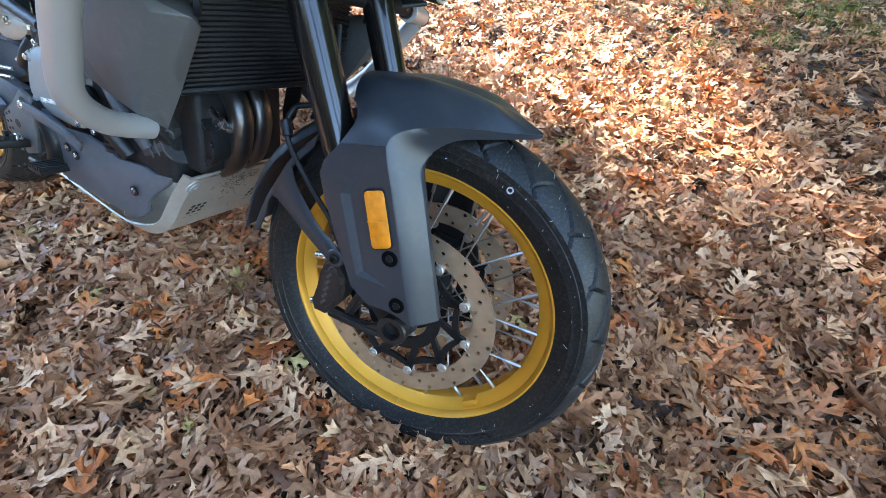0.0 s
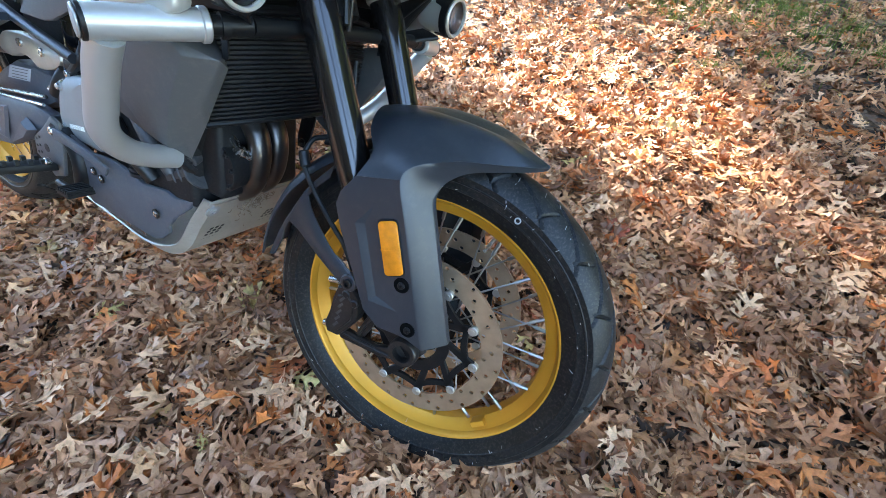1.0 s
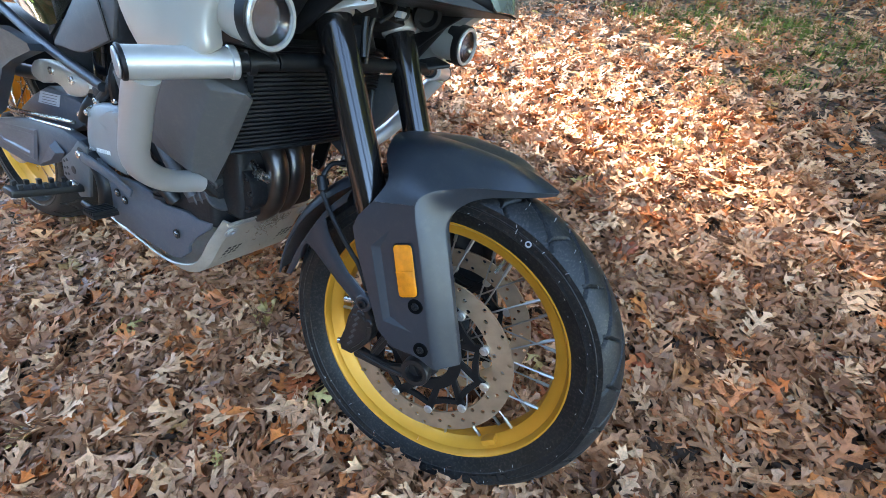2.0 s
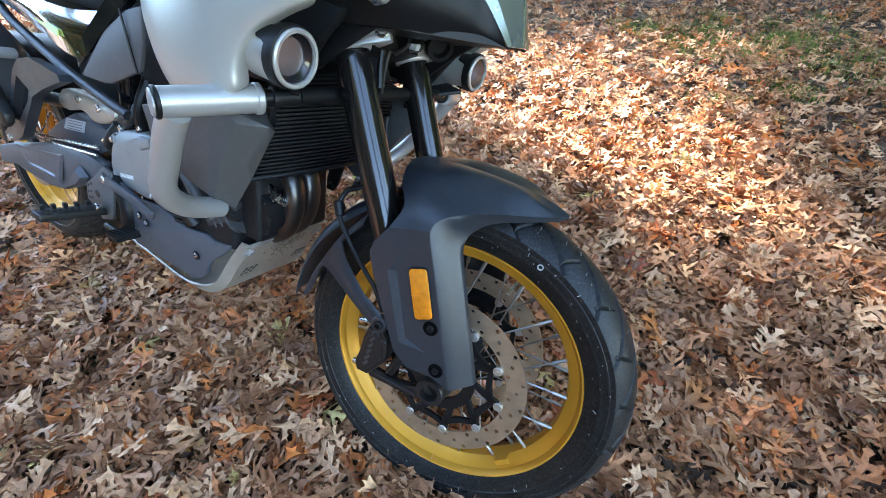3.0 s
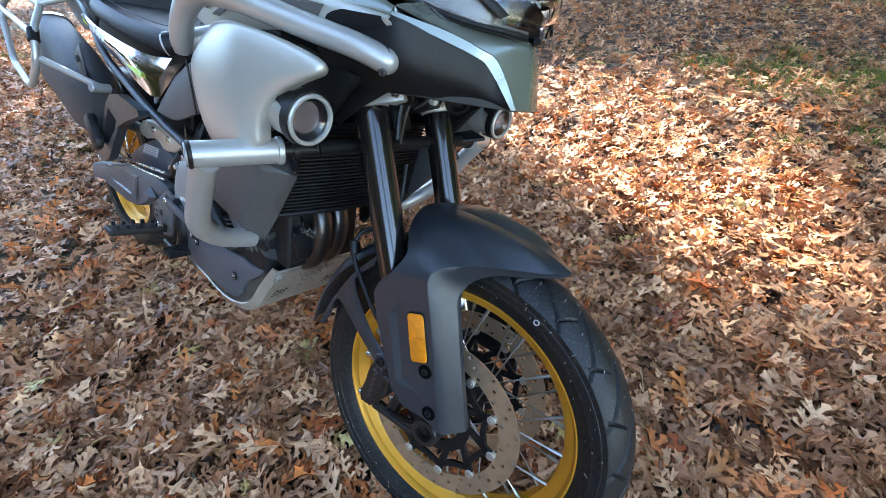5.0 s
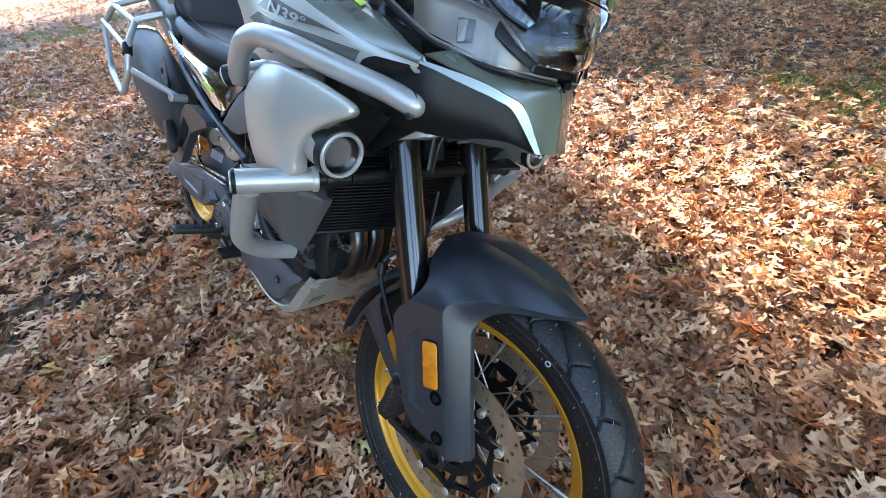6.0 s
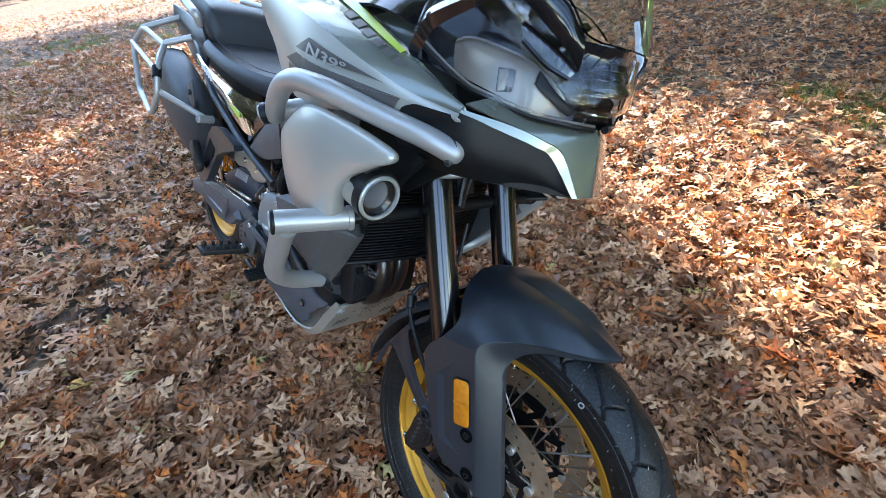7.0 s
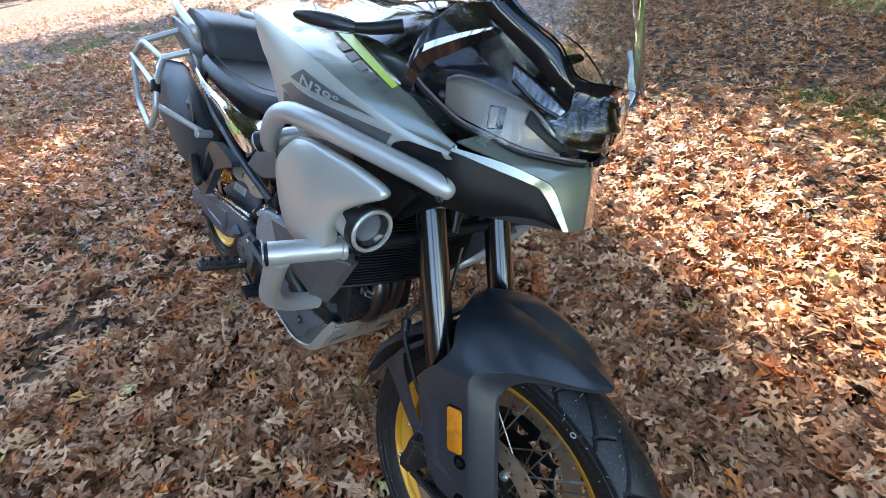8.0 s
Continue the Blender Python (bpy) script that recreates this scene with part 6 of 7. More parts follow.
        slab(bm, [(x, s * (0.155 + 0.04 * (x + 0.95)), z) for x, z in o], (0, 0.010 * s, 0))
        part("side_panel", bevel(bm, 0.004), M_SHROUD, MOTO, "grey plastic side panel")
        bm = bmesh.new()
        slab(bm, [(-0.715, s * 0.177, 0.85), (-0.709, s * 0.177, 0.85), (-0.676, s * 0.178, 0.745), (-0.682, s * 0.178, 0.745)], (0, 0.002 * s, 0))
        part("panel_gap", bm, M_BLACK, MOTO)
        rows = [[(-0.955 + 0.033 * k, s * (0.163 + 0.002 * k), 0.715 + 0.0185 * k + dz) for dz in (0.0, 0.040)] for k in range(9)]
        part("dark_trim", sheet(rows, 0.006), M_GLOSS, MOTO)


tank_and_seat()


# ---------------- radiator and shrouds ----------------
def radiator():
    fr = bmesh.new()
    up = Vector((0.17, 0, 0.98)).normalized()
    rows = []
    for k in range(24):
        for dz, dx in ((0.0, -0.004), (0.0018, 0.003), (0.0042, 0.003), (0.0056, -0.004)):
            rows.append([Vector((-0.318 - 0.045 * u * u + dx, 0.172 * u, 0.636 - 0.012 * u * u)) + up * (0.0072 * k + dz) for u in np.linspace(-1, 1, 9)])
    rad = part("radiator", sheet(rows, 0.003), M_RADI, MOTO, "black curved radiator with fine horizontal fins", 20)
    for t in (0.0, 0.175):
        tube(fr, [Vector((-0.322 - 0.045 * u * u, 0.176 * u, 0.634 - 0.012 * u * u)) + up * t for u in np.linspace(-1, 1, 7)], 0.005, 8, 2)
    part("radiator_frame", fr, M_BLACK, rad)
    bm = bmesh.new()
    block(bm, (-0.43, 0, 0.74), (0.12, 0.34, 0.18))
    part("radiator_tank", bevel(bm, 0.01), M_BLACK, rad)
    # cross tube and dark duct above it
    bm = tube(bmesh.new(), [(-0.237, -0.19, 0.782), (-0.235, 0, 0.785), (-0.237, 0.19, 0.782)], 0.012, 14, 3)
    part("cross_tube", bm, M_BLACK, MOTO)
    bm = bmesh.new()
    loft([[(-0.33, -0.20, 0.82), (-0.33, 0.20, 0.82), (-0.33, 0.20, 0.96), (-0.33, -0.20, 0.96)], [(-0.235, -0.17, 0.865), (-0.235, 0.17, 0.865), (-0.20, 0.15, 0.90), (-0.20, -0.15, 0.90)]], bm=bm)
    part("front_duct", bevel(bm, 0.008), M_BLACK, MOTO, "black plastic air duct")
    for s in (-1, 1):
        # side shroud: outer face, folded front flank, pointed foot
        face = [(-0.300, 0.252, 0.752), (-0.256, 0.238, 0.737), (-0.330, 0.224, 0.660), (-0.398, 0.206, 0.588), (-0.425, 0.205, 0.572), (-0.465, 0.214, 0.590), (-0.520, 0.243, 0.635), (-0.510, 0.262, 0.722)]
        back = [(-0.315, 0.185, 0.757), (-0.284, 0.190, 0.722), (-0.350, 0.184, 0.628), (-0.412, 0.176, 0.552), (-0.432, 0.170, 0.552), (-0.475, 0.170, 0.578), (-0.530, 0.18, 0.630), (-0.515, 0.19, 0.725)]
        fold = [(-0.304, 0.254, 0.750), (-0.292, 0.250, 0.736), (-0.352, 0.238, 0.664), (-0.408, 0.216, 0.592)] + face[4:]
        edge = [(x, y - (0.016 if 0 < k < 4 else 0.004), z) for k, (x, y, z) in enumerate(face)]
        bm = loft([[(x, s * y, z) for x, y, z in o] for o in (back, edge, fold)])
        bevel(bm, 0.0035, 2, 12)
        part("radiator_shroud", bm, M_SHROUD, MOTO, "grey plastic radiator shroud", 30)
        bm = bmesh.new()
        slab(bm, [(-0.30, s * 0.176, 0.742), (-0.262, s * 0.206, 0.737), (-0.262, s * 0.206, 0.770), (-0.29, s * 0.18, 0.79)], (-0.012, 0, 0))
        part("shroud_lug", bm, M_BLACK, MOTO)
        bm = bmesh.new()
        o = [(-0.34, 0.79), (-0.26, 0.79), (-0.20, 0.86), (-0.16, 0.90), (-0.30, 0.93), (-0.45, 0.95), (-0.55, 0.90), (-0.50, 0.80), (-0.44, 0.74)]
        slab(bm, [(x, s * 0.168, z) for x, z in o], (0, 0.02 * s, 0))
        part("inner_panel", bevel(bm, 0.006), M_BLACK, MOTO)


radiator()


# ---------------- engine ----------------
def engine():
    bm = bmesh.new()
    block(bm, (-0.68, 0, 0.52), (0.36, 0.25, 0.22))
    block(bm, (-0.50, 0, 0.52), (0.10, 0.20, 0.16))
    block(bm, (-0.56, 0, 0.63), (0.20, 0.22, 0.15), Matrix.Rotation(radians(25), 3, "Y"))
    block(bm, (-0.70, 0, 0.70), (0.34, 0.18, 0.22))
    bevel(bm, 0.015, 3)
    eng = part("engine", bm, M_ENGINE, MOTO, "dark engine block with cast covers and bent exhaust pipes")
    for s in (-1,):
        bm = bmesh.new()
        o = curve([(x, 0, z) for x, z in ((-0.885, 0.582), (-0.915, 0.535), (-0.928, 0.490), (-0.905, 0.462), (-0.839, 0.455), (-0.765, 0.456), (-0.735, 0.494), (-0.717, 0.562), (-0.719, 0.594), (-0.745, 0.610), (-0.825, 0.602))], 3, True)
        c = o.mean(0)
        loft([[(p[0], s * y, p[2]) for p in (c + (o - c) * k)] for k, y in ((1.03, 0.112), (1.02, 0.136), (0.98, 0.144), (0.90, 0.149), (0.60, 0.152), (0.2, 0.153))], bm=bm)
        clutch = part("clutch_cover", bm, M_CASE, eng, "grey cast clutch cover", 40)
        o = curve([(x, 0, z) for x, z in ((-0.828, 0.569), (-0.806, 0.556), (-0.790, 0.528), (-0.778, 0.503), (-0.734, 0.505), (-0.712, 0.562), (-0.716, 0.592), (-0.759, 0.605))], 3, True)
        c = o.mean(0)
        bm = loft([[(p[0], s * y, p[2]) for p in (c + (o - c) * k)] for k, y in ((1.02, 0.140), (1.0, 0.156), (0.95, 0.160), (0.5, 0.161))])
        part("cover_step", bm, M_CASE, clutch, "", 40)
        bm = bmesh.new()
        slab(bm, [(x, s * 0.158, z) for x, z in ((-0.754, 0.600), (-0.706, 0.613), (-0.702, 0.595), (-0.742, 0.580))], (0, 0.007 * s, 0))
        part("cover_tab", bevel(bm, 0.003), M_CASE, clutch)
        for x, z in ((-0.720, 0.572), (-0.745, 0.472), (-0.885, 0.570), (-0.905, 0.480)):
            bm = cyl(bmesh.new(), (x, s * 0.120, z), (x, s * 0.152, z), 0.010, n=14, chamfer=0.002)
            part("cover_boss", bm, M_CASE, clutch)
            part("cover_bolt", bolt(bmesh.new(), (x, s * 0.152, z), (0, s, 0), 0.0065, 0.005), M_STEEL, clutch)
        bm = bmesh.new()
        for k in range(6):
            block(bm, (-0.868 + 0.010 * k, s * 0.1535, 0.490 + 0.0012 * k), (0.007, 0.0012, 0.009))
        tagged(part("maker_mark", bm, M_WHITE, clutch), kind="stuff")
        bm = tube(bmesh.new(), [(-0.89, s * 0.13, 0.600), (-0.905, s * 0.14, 0.575), (-0.93, s * 0.14, 0.545)], 0.014, 12, 4)
        part("case_hose", bm, M_HOSE, eng)
        bm = bmesh.new()
        block(bm, (-0.85, s * 0.125, 0.618), (0.05, 0.03, 0.022))
        block(bm, (-0.80, s * 0.120, 0.628), (0.03, 0.03, 0.035))
        part("case_switch", bevel(bm, 0.005), M_BLACK, eng)
        for x, z in ((-0.745, 0.545), (-0.716, 0.462), (-0.78, 0.618), (-0.86, 0.60), (-0.735, 0.50)):
            part("cover_bolt", bolt(bmesh.new(), (x, s * 0.140, z), (0, s, 0), 0.007, 0.006), M_STEEL, eng)
        # cylinders of the lower front: water pump, filter and pipes
        p0, p1 = Vector((-0.590, s * 0.094, 0.452)), Vector((-0.506, s * 0.094, 0.492))
        bm = cyl(bmesh.new(), p0, p1, 0.032, n=28, chamfer=0.004)
        pump = part("water_pump", bm, M_ENGGREY, eng, "dark grey cast water pump with flange")
        for k, r in ((0.30, 0.0345), (0.55, 0.0345), (0.92, 0.041)):
            q = p0.lerp(p1, k)
            part("pump_rib", cyl(bmesh.new(), q, q + (p1 - p0).normalized() * 0.007, r, n=28, chamfer=0.0015), M_ENGGREY, pump)
        bm = cyl(bmesh.new(), p1 + Vector((-0.03, 0, 0.02)), p1 + Vector((-0.03, s * 0.030, 0.035)), 0.020, 0.016, n=20, chamfer=0.003)
        part("pump_outlet", bm, M_ENGGREY, pump)
        o = curve([(-0.482, 0, 0.556), (-0.460, 0, 0.560), (-0.428, 0, 0.536), (-0.420, 0, 0.510), (-0.424, 0, 0.478), (-0.446, 0, 0.456), (-0.486, 0, 0.464), (-0.496, 0, 0.515)], 4, True)
        c = o.mean(0)
        bm = loft([[(p[0], s * y, p[2]) for p in (c + (o - c) * k)] for k, y in ((0.80, 0.040), (0.90, 0.078), (0.92, 0.084), (0.88, 0.090), (0.80, 0.091), (0.76, 0.088), (0.55, 0.088), (0.2, 0.089))])
        cov = part("front_cover", bm, M_ENGINE, eng, "flat black front engine cover", 30)
        for k in range(6):
            q = o[(k * 5 + 2) % len(o)]
            q = c + (q - c) * 0.84
            part("cover_bolt", bolt(bmesh.new(), (q[0], s * 0.092, q[2]), (0, s, 0), 0.0055, 0.005), M_ENGINE, cov)
        for x, y, z in ((-0.515, 0.120, 0.520), (-0.535, 0.118, 0.552)):
            bm = cyl(bmesh.new(), (x, s * 0.09, z), (x + 0.01, s * y, z - 0.01), 0.014, 0.011, n=16, chamfer=0.002)
            part("sensor", bm, M_ENGGREY, eng)
        part("cable", tube(bmesh.new(), [(-0.535, s * 0.12, 0.552), (-0.55, s * 0.14, 0.60), (-0.60, s * 0.13, 0.64), (-0.66, s * 0.12, 0.66)], 0.005, 8, 5), M_HOSE, eng)
        for i, pts in enumerate(([(-0.72, s * 0.14, 0.54), (-0.66, s * 0.15, 0.50), (-0.62, s * 0.13, 0.44)], [(-0.66, s * 0.13, 0.58), (-0.60, s * 0.14, 0.53), (-0.565, s * 0.125, 0.47)], [(-0.59, s * 0.11, 0.60), (-0.55, s * 0.13, 0.55), (-0.53, s * 0.11, 0.50)])):
            part("engine_hose", tube(bmesh.new(), pts, (0.016, 0.013, 0.010)[i], 14, 5), (M_HOSE, M_ENGGREY, M_HOSE)[i], eng)
        bm = bmesh.new()
        for k in range(7):
            cyl(bm, (-0.655 + 0.0, s * 0.125, 0.440 + 0.011 * k), (-0.655, s * 0.125, 0.447 + 0.011 * k), 0.030 - 0.001 * k, n=20)
        part("oil_filter", bm, M_ENGINE, eng)
    # exhaust headers sweeping down and back under the engine
    for k, (y, dx) in enumerate(((-0.03, 0.0), (0.025, -0.012))):
        bm = tube(bmesh.new(), [(-0.53 + dx, y, 0.640), (-0.468 + dx, y, 0.614), (-0.427 + dx, y, 0.572), (-0.424 + dx, y, 0.515), (-0.455 + dx, y, 0.455), (-0.55, y, 0.405), (-0.62, y * 0.6, 0.375), (-0.85, 0, 0.37)], 0.0225, 20, 6)
        hp = part("exhaust_pipe", bm, M_HEADER, eng, "heat-stained steel exhaust header")
        bm = cyl(bmesh.new(), (-0.485, y, 0.634), (-0.470, y, 0.629), 0.029, n=20, chamfer=0.002)
        part("pipe_clamp", bm, M_STEEL, hp)
    p0, p1 = Vector((-0.470, -0.066, 0.576)), Vector((-0.424, -0.066, 0.536))
    bm = cyl(bmesh.new(), p0, p0.lerp(p1, 0.30), 0.0065, n=12, chamfer=0.001)
    cyl(bm, p0.lerp(p1, 0.25), p0.lerp(p1, 0.72), 0.0095, 0.0088, n=14, chamfer=0.001)
    cyl(bm, p0.lerp(p1, 0.70), p0.lerp(p1, 0.84), 0.0125, n=6)
    cyl(bm, p0.lerp(p1, 0.84), p1 + Vector((0, 0.03, -0.01)), 0.010, n=12)
    part("oxygen_sensor", bm, M_STEEL, eng, "bright steel exhaust sensor")


engine()


# ---------------- skid plate and side guard ----------------
def underside():
    rows = []
    for x, z, w in ((-0.972, 0.268, 0.118), (-0.80, 0.258, 0.128), (-0.68, 0.250, 0.132), (-0.61, 0.262, 0.130), (-0.560, 0.300, 0.126), (-0.520, 0.365, 0.120), (-0.475, 0.428, 0.114)):
        row = []
        for u in (-1, -0.86, -0.5, 0, 0.5, 0.86, 1):
            lift = (0.022 if abs(u) == 1 else 0.0) * (1 if x < -0.6 else 0.5)
            row.append((x + (0.0 if abs(u) < 1 else -0.012), w * u, z + lift))
        rows.append(row)
    sk = part("skid_plate", sheet(rows, 0.004, 3, 1), M_SKID, MOTO, "brushed aluminium skid plate with mud stains", 40)
    nrm = Vector((0.85, 0, -0.52)).normalized()
    for y in (-0.098, 0.098):
        part("skid_bolt", bolt(bmesh.new(), (-0.487, y, 0.408), nrm, 0.010, 0.006), M_BAR, sk)
        q = Vector((-0.487, y, 0.408))
        part("skid_washer", cyl(bmesh.new(), q, q + nrm * 0.0035, 0.0165, n=24, chamfer=0.0012), M_BAR, sk)
    ex, ey = Vector((0.52, 0, 0.85)).normalized(), Vector((0, 1, 0))
    for yc in (-0.075, 0.075):
        for i in range(4):
            for j in range(3):
                q = Vector((-0.546, yc, 0.318)) + ex * (0.010 * i) + ey * (0.013 * (j - 1) + 0.004 * i)
                # slot drawn as a thin black slab, its shade put into the colour
                bm = bmesh.new()
                slab(bm, [q + nrm * 0.0022 + ex * a + ey * b for a, b in ((-0.003, -0.0045), (0.003, -0.0035), (0.003, 0.0045), (-0.003, 0.0035))], nrm * 0.0006)
                part("vent_slot", bm, M_BLACK, sk)
    rng = random.Random(8)
    bm = bmesh.new()
    for k in range(110):
        y = rng.gauss(0.01, 0.020)
        h = abs(rng.gauss(0, 0.032))
        q = Vector((-0.478, y, 0.424)) - ex * h + nrm * 0.003
        d0 = (ex * rng.uniform(-1, 1) + ey * rng.uniform(-1, 1)).normalized()
        tube(bm, [q, q + d0 * 0.006 + nrm * 0.002, q + d0 * rng.uniform(0.006, 0.014)], 0.0006, 4, 1)
    tagged(part("dried_grass", bm, M_TWIG, sk, "dry brown grass and mud stuck to the skid plate"), kind="stuff")
    bm = tube(bmesh.new(), [(-0.470, -0.117, 0.432), (-0.468, 0, 0.436), (-0.470, 0.117, 0.432)], 0.0035, 8, 3)
    part("rolled_edge", bm, M_SKID, sk)
    for s in (-1, 1):
        bm = bmesh.new()
        o = [(-0.930, 0.462), (-0.905, 0.484), (-0.840, 0.455), (-0.812, 0.446), (-0.743, 0.448), (-0.690, 0.437), (-0.653, 0.422), (-0.584, 0.427), (-0.557, 0.418), (-0.507, 0.426), (-0.519, 0.407), (-0.567, 0.370), (-0.590, 0.342), (-0.592, 0.325), (-0.620, 0.301), (-0.642, 0.293), (-0.846, 0.318), (-0.863, 0.343), (-0.853, 0.389), (-0.873, 0.440)]
        lat = [0.163 + 0.088 * min(0.0, -0.93 - x) if x < -0.93 else 0.163 - 0.088 * (x + 0.93) for x, _ in o]
        slab(bm, [(x, s * y, z) for (x, z), y in zip(o, lat)], (0, -0.010 * s, 0))
        bevel(bm, 0.0035, 2, 40)
        gd = part("engine_guard", bm, M_GUARD, MOTO, "grey plastic engine side guard", 30)
        for x, y, z, r in ((-0.616, 0.139, 0.366, 0.011), (-0.812, 0.153, 0.404, 0.010), (-0.789, 0.151, 0.392, 0.010)):
            q = Vector((x, s * (y + 0.0005), z))
            # black disc on the surface, coloured as the shade in the bolt hole
            part("bolt_hole", cyl(bmesh.new(), q, q + Vector((0, 0.0025 * s, 0)), r, n=18), M_BLACK, gd)
            part("guard_bolt", bolt(bmesh.new(), q + Vector((0, 0.001 * s, 0)), (0, s, 0), r * 0.55, 0.0035), M_STEEL, gd)
        for x in (-0.76, -0.70):
            bm = bmesh.new()
            slab(bm, [(x - 0.018, s * 0.128, 0.290), (x + 0.014, s * 0.130, 0.282), (x + 0.016, s * 0.130, 0.290), (x - 0.016, s * 0.128, 0.298)], (0, 0.003 * s, 0))
            part("guard_slot", bm, M_STEEL, gd)


underside()


# ---------------- rear half ----------------
def rear_end():
    # swing arm, rear wheel
    for s in (-1, 1):
        bm = bmesh.new()
        o0 = [(-0.960, 0.490), (-1.052, 0.500), (-1.215, 0.487), (-1.512, 0.417), (-1.62, 0.385), (-1.62, 0.330), (-1.503, 0.352), (-1.445, 0.347), (-1.283, 0.345), (-1.196, 0.359), (-1.081, 0.404), (-0.975, 0.455)]
        slab(bm, [(x, s * (0.122 + 0.012 * (x < -1.1)), z) for x, z in o0], (0, 0.030 * s, 0))
        bevel(bm, 0.010, 2)
        sw = part("swing_arm", bm, M_GUARD, MOTO, "faceted blue-grey swing arm")
        bm = bmesh.new()
        loft([[(x, s * 0.160, z) for x, z in ((-1.47, 0.432), (-1.15, 0.470), (-1.20, 0.372), (-1.41, 0.372))], [(x, s * 0.1645, z) for x, z in ((-1.455, 0.428), (-1.16, 0.464), (-1.208, 0.378), (-1.40, 0.378))], [(x, s * 0.1645, z) for x, z in ((-1.440, 0.420), (-1.18, 0.452), (-1.225, 0.388), (-1.386, 0.386))], [(x, s * 0.156, z) for x, z in ((-1.41, 0.414), (-1.20, 0.440), (-1.235, 0.395), (-1.37, 0.393))]], bm=bm)
        part("arm_recess", bm, M_GUARD, sw, "", 20)
        bm = loft([[(x, s * 0.158, z) for x, z in ((-1.067, 0.462), (-1.030, 0.440), (-1.073, 0.404), (-1.180, 0.364))], [(x, s * 0.172, z) for x, z in ((-1.070, 0.448), (-1.045, 0.437), (-1.078, 0.411), (-1.150, 0.380))]])
        part("arm_facet", bm, M_GUARD, sw, "", 20)
        part("brake_line", tube(bmesh.new(), [(-0.965, s * 0.150, 0.530), (-1.142, s * 0.152, 0.508), (-1.308, s * 0.150, 0.488), (-1.363, s * 0.146, 0.500), (-1.42, s * 0.13, 0.56)], 0.0050, 10, 5), M_STEEL, sw)
        part("brake_line", tube(bmesh.new(), [(-0.972, s * 0.154, 0.511), (-1.150, s * 0.156, 0.493), (-1.315, s * 0.152, 0.476)], 0.0036, 8, 5), M_STEEL, sw)
    hub = bmesh.new()
    c = (-1.60, 0, 0.366)
    lathe([(0.012, -0.09), (0.04, -0.085), (0.05, -0.05), (0.035, 0), (0.05, 0.05), (0.04, 0.085), (0.012, 0.09)], 32, hub, c)
    rw = part("rear_wheel", hub, M_BLACK, MOTO, "gold spoked rear wheel")
    bm = tyre_mesh(0.322, 0.075, 0.224, 360, 22)
    bm.transform(Matrix.Translation(c))
    part("tyre", bm, M_RUBBER, rw, "", 28).data.materials.append(M_TREAD)
    bm = rim_mesh(0.232, 0.060)
    bm.transform(Matrix.Translation(c))
    part("rim", bm, M_GOLD, rw)
    for i in range(32):
        side = 1 if i % 2 else -1
        a = radians(11.25 * i)
        h = a + (1 if (i // 2) % 2 else -1) * radians(50)
        q0 = Vector(c) + Vector((0.047 * math.cos(h), side * 0.05, 0.047 * math.sin(h)))
        q1 = Vector(c) + Vector((0.197 * math.cos(a), side * 0.015, 0.197 * math.sin(a)))
        part("spoke", cyl(bmesh.new(), q0, q1, 0.002, n=6), M_STEEL, rw)
    bm = disc_mesh(0.085, 0.120, -0.085, 0.004, 30)
    bm.transform(Matrix.Translation(c))
    part("brake_disc", bm, M_DISC, rw)
    for s in (-1, 1):
        # subframe tubes
        bm = tube(bmesh.new(), bent([(-0.80, 0.150 * s, 0.640), (-1.00, 0.160 * s, 0.690), (-1.28, 0.165 * s, 0.785), (-1.46, 0.150 * s, 0.90), (-1.78, 0.12 * s, 0.97)], 0.06), 0.0105, 14, 1)
        sf = part("subframe_tube", bm, M_COVER, MOTO, "dark grey subframe tube")
        # cast plate with two bolts
        bm = bmesh.new()
        o = [(-1.188, 0.610), (-1.155, 0.635), (-1.101, 0.645), (-1.015, 0.646), (-0.948, 0.634), (-0.904, 0.625), (-0.914, 0.605), (-0.964, 0.586), (-1.011, 0.582), (-1.034, 0.596), (-1.081, 0.599), (-1.137, 0.585), (-1.185, 0.593)]
        o = [tuple(q[:2]) for q in curve([(x, z, 0) for x, z in o], 2, True)]
        mid = (-1.04, 0.612)
        bm = loft([[(mid[0] + (x - mid[0]) * k, s * y, mid[1] + (z - mid[1]) * k) for x, z in o] for k, y in ((1.0, 0.112), (1.0, 0.124), (0.975, 0.130), (0.90, 0.1325), (0.6, 0.1335))])
        pl = part("cast_plate", bm, M_SKID, MOTO, "pale cast aluminium plate with two bolts", 40)
        for x, z in ((-1.063, 0.630), (-0.971, 0.626)):
            part("plate_bolt", bolt(bmesh.new(), (x, s * 0.1325, z - 0.004), (0, s, 0), 0.0095, 0.006), M_STEEL, pl)
        part("link_pipe", tube(bmesh.new(), [(-1.40, s * 0.11, 0.582), (-1.30, s * 0.115, 0.588), (-1.15, s * 0.11, 0.600)], 0.018, 16, 3), M_HEADER, pl)
        # dark box with a paper label
        bm = bmesh.new()
        o = [(-1.390, 0.469), (-1.277, 0.530), (-1.183, 0.569), (-1.055, 0.567), (-1.016, 0.562), (-1.030, 0.500), (-1.10, 0.47), (-1.34, 0.45)]
        slab(bm, [(x, s * 0.070, z) for x, z in o], (0, 0.040 * s, 0))
        bx = part("heel_box", bevel(bm, 0.008), M_GUARD, MOTO, "dark grey heel guard box with a printed label")
        bm = bmesh.new()
        slab(bm, [(-1.218, s * 0.1105, 0.550), (-1.109, s * 0.1105, 0.560), (-1.131, s * 0.1105, 0.527), (-1.247, s * 0.1105, 0.515)], (0, 0.0012 * s, 0))
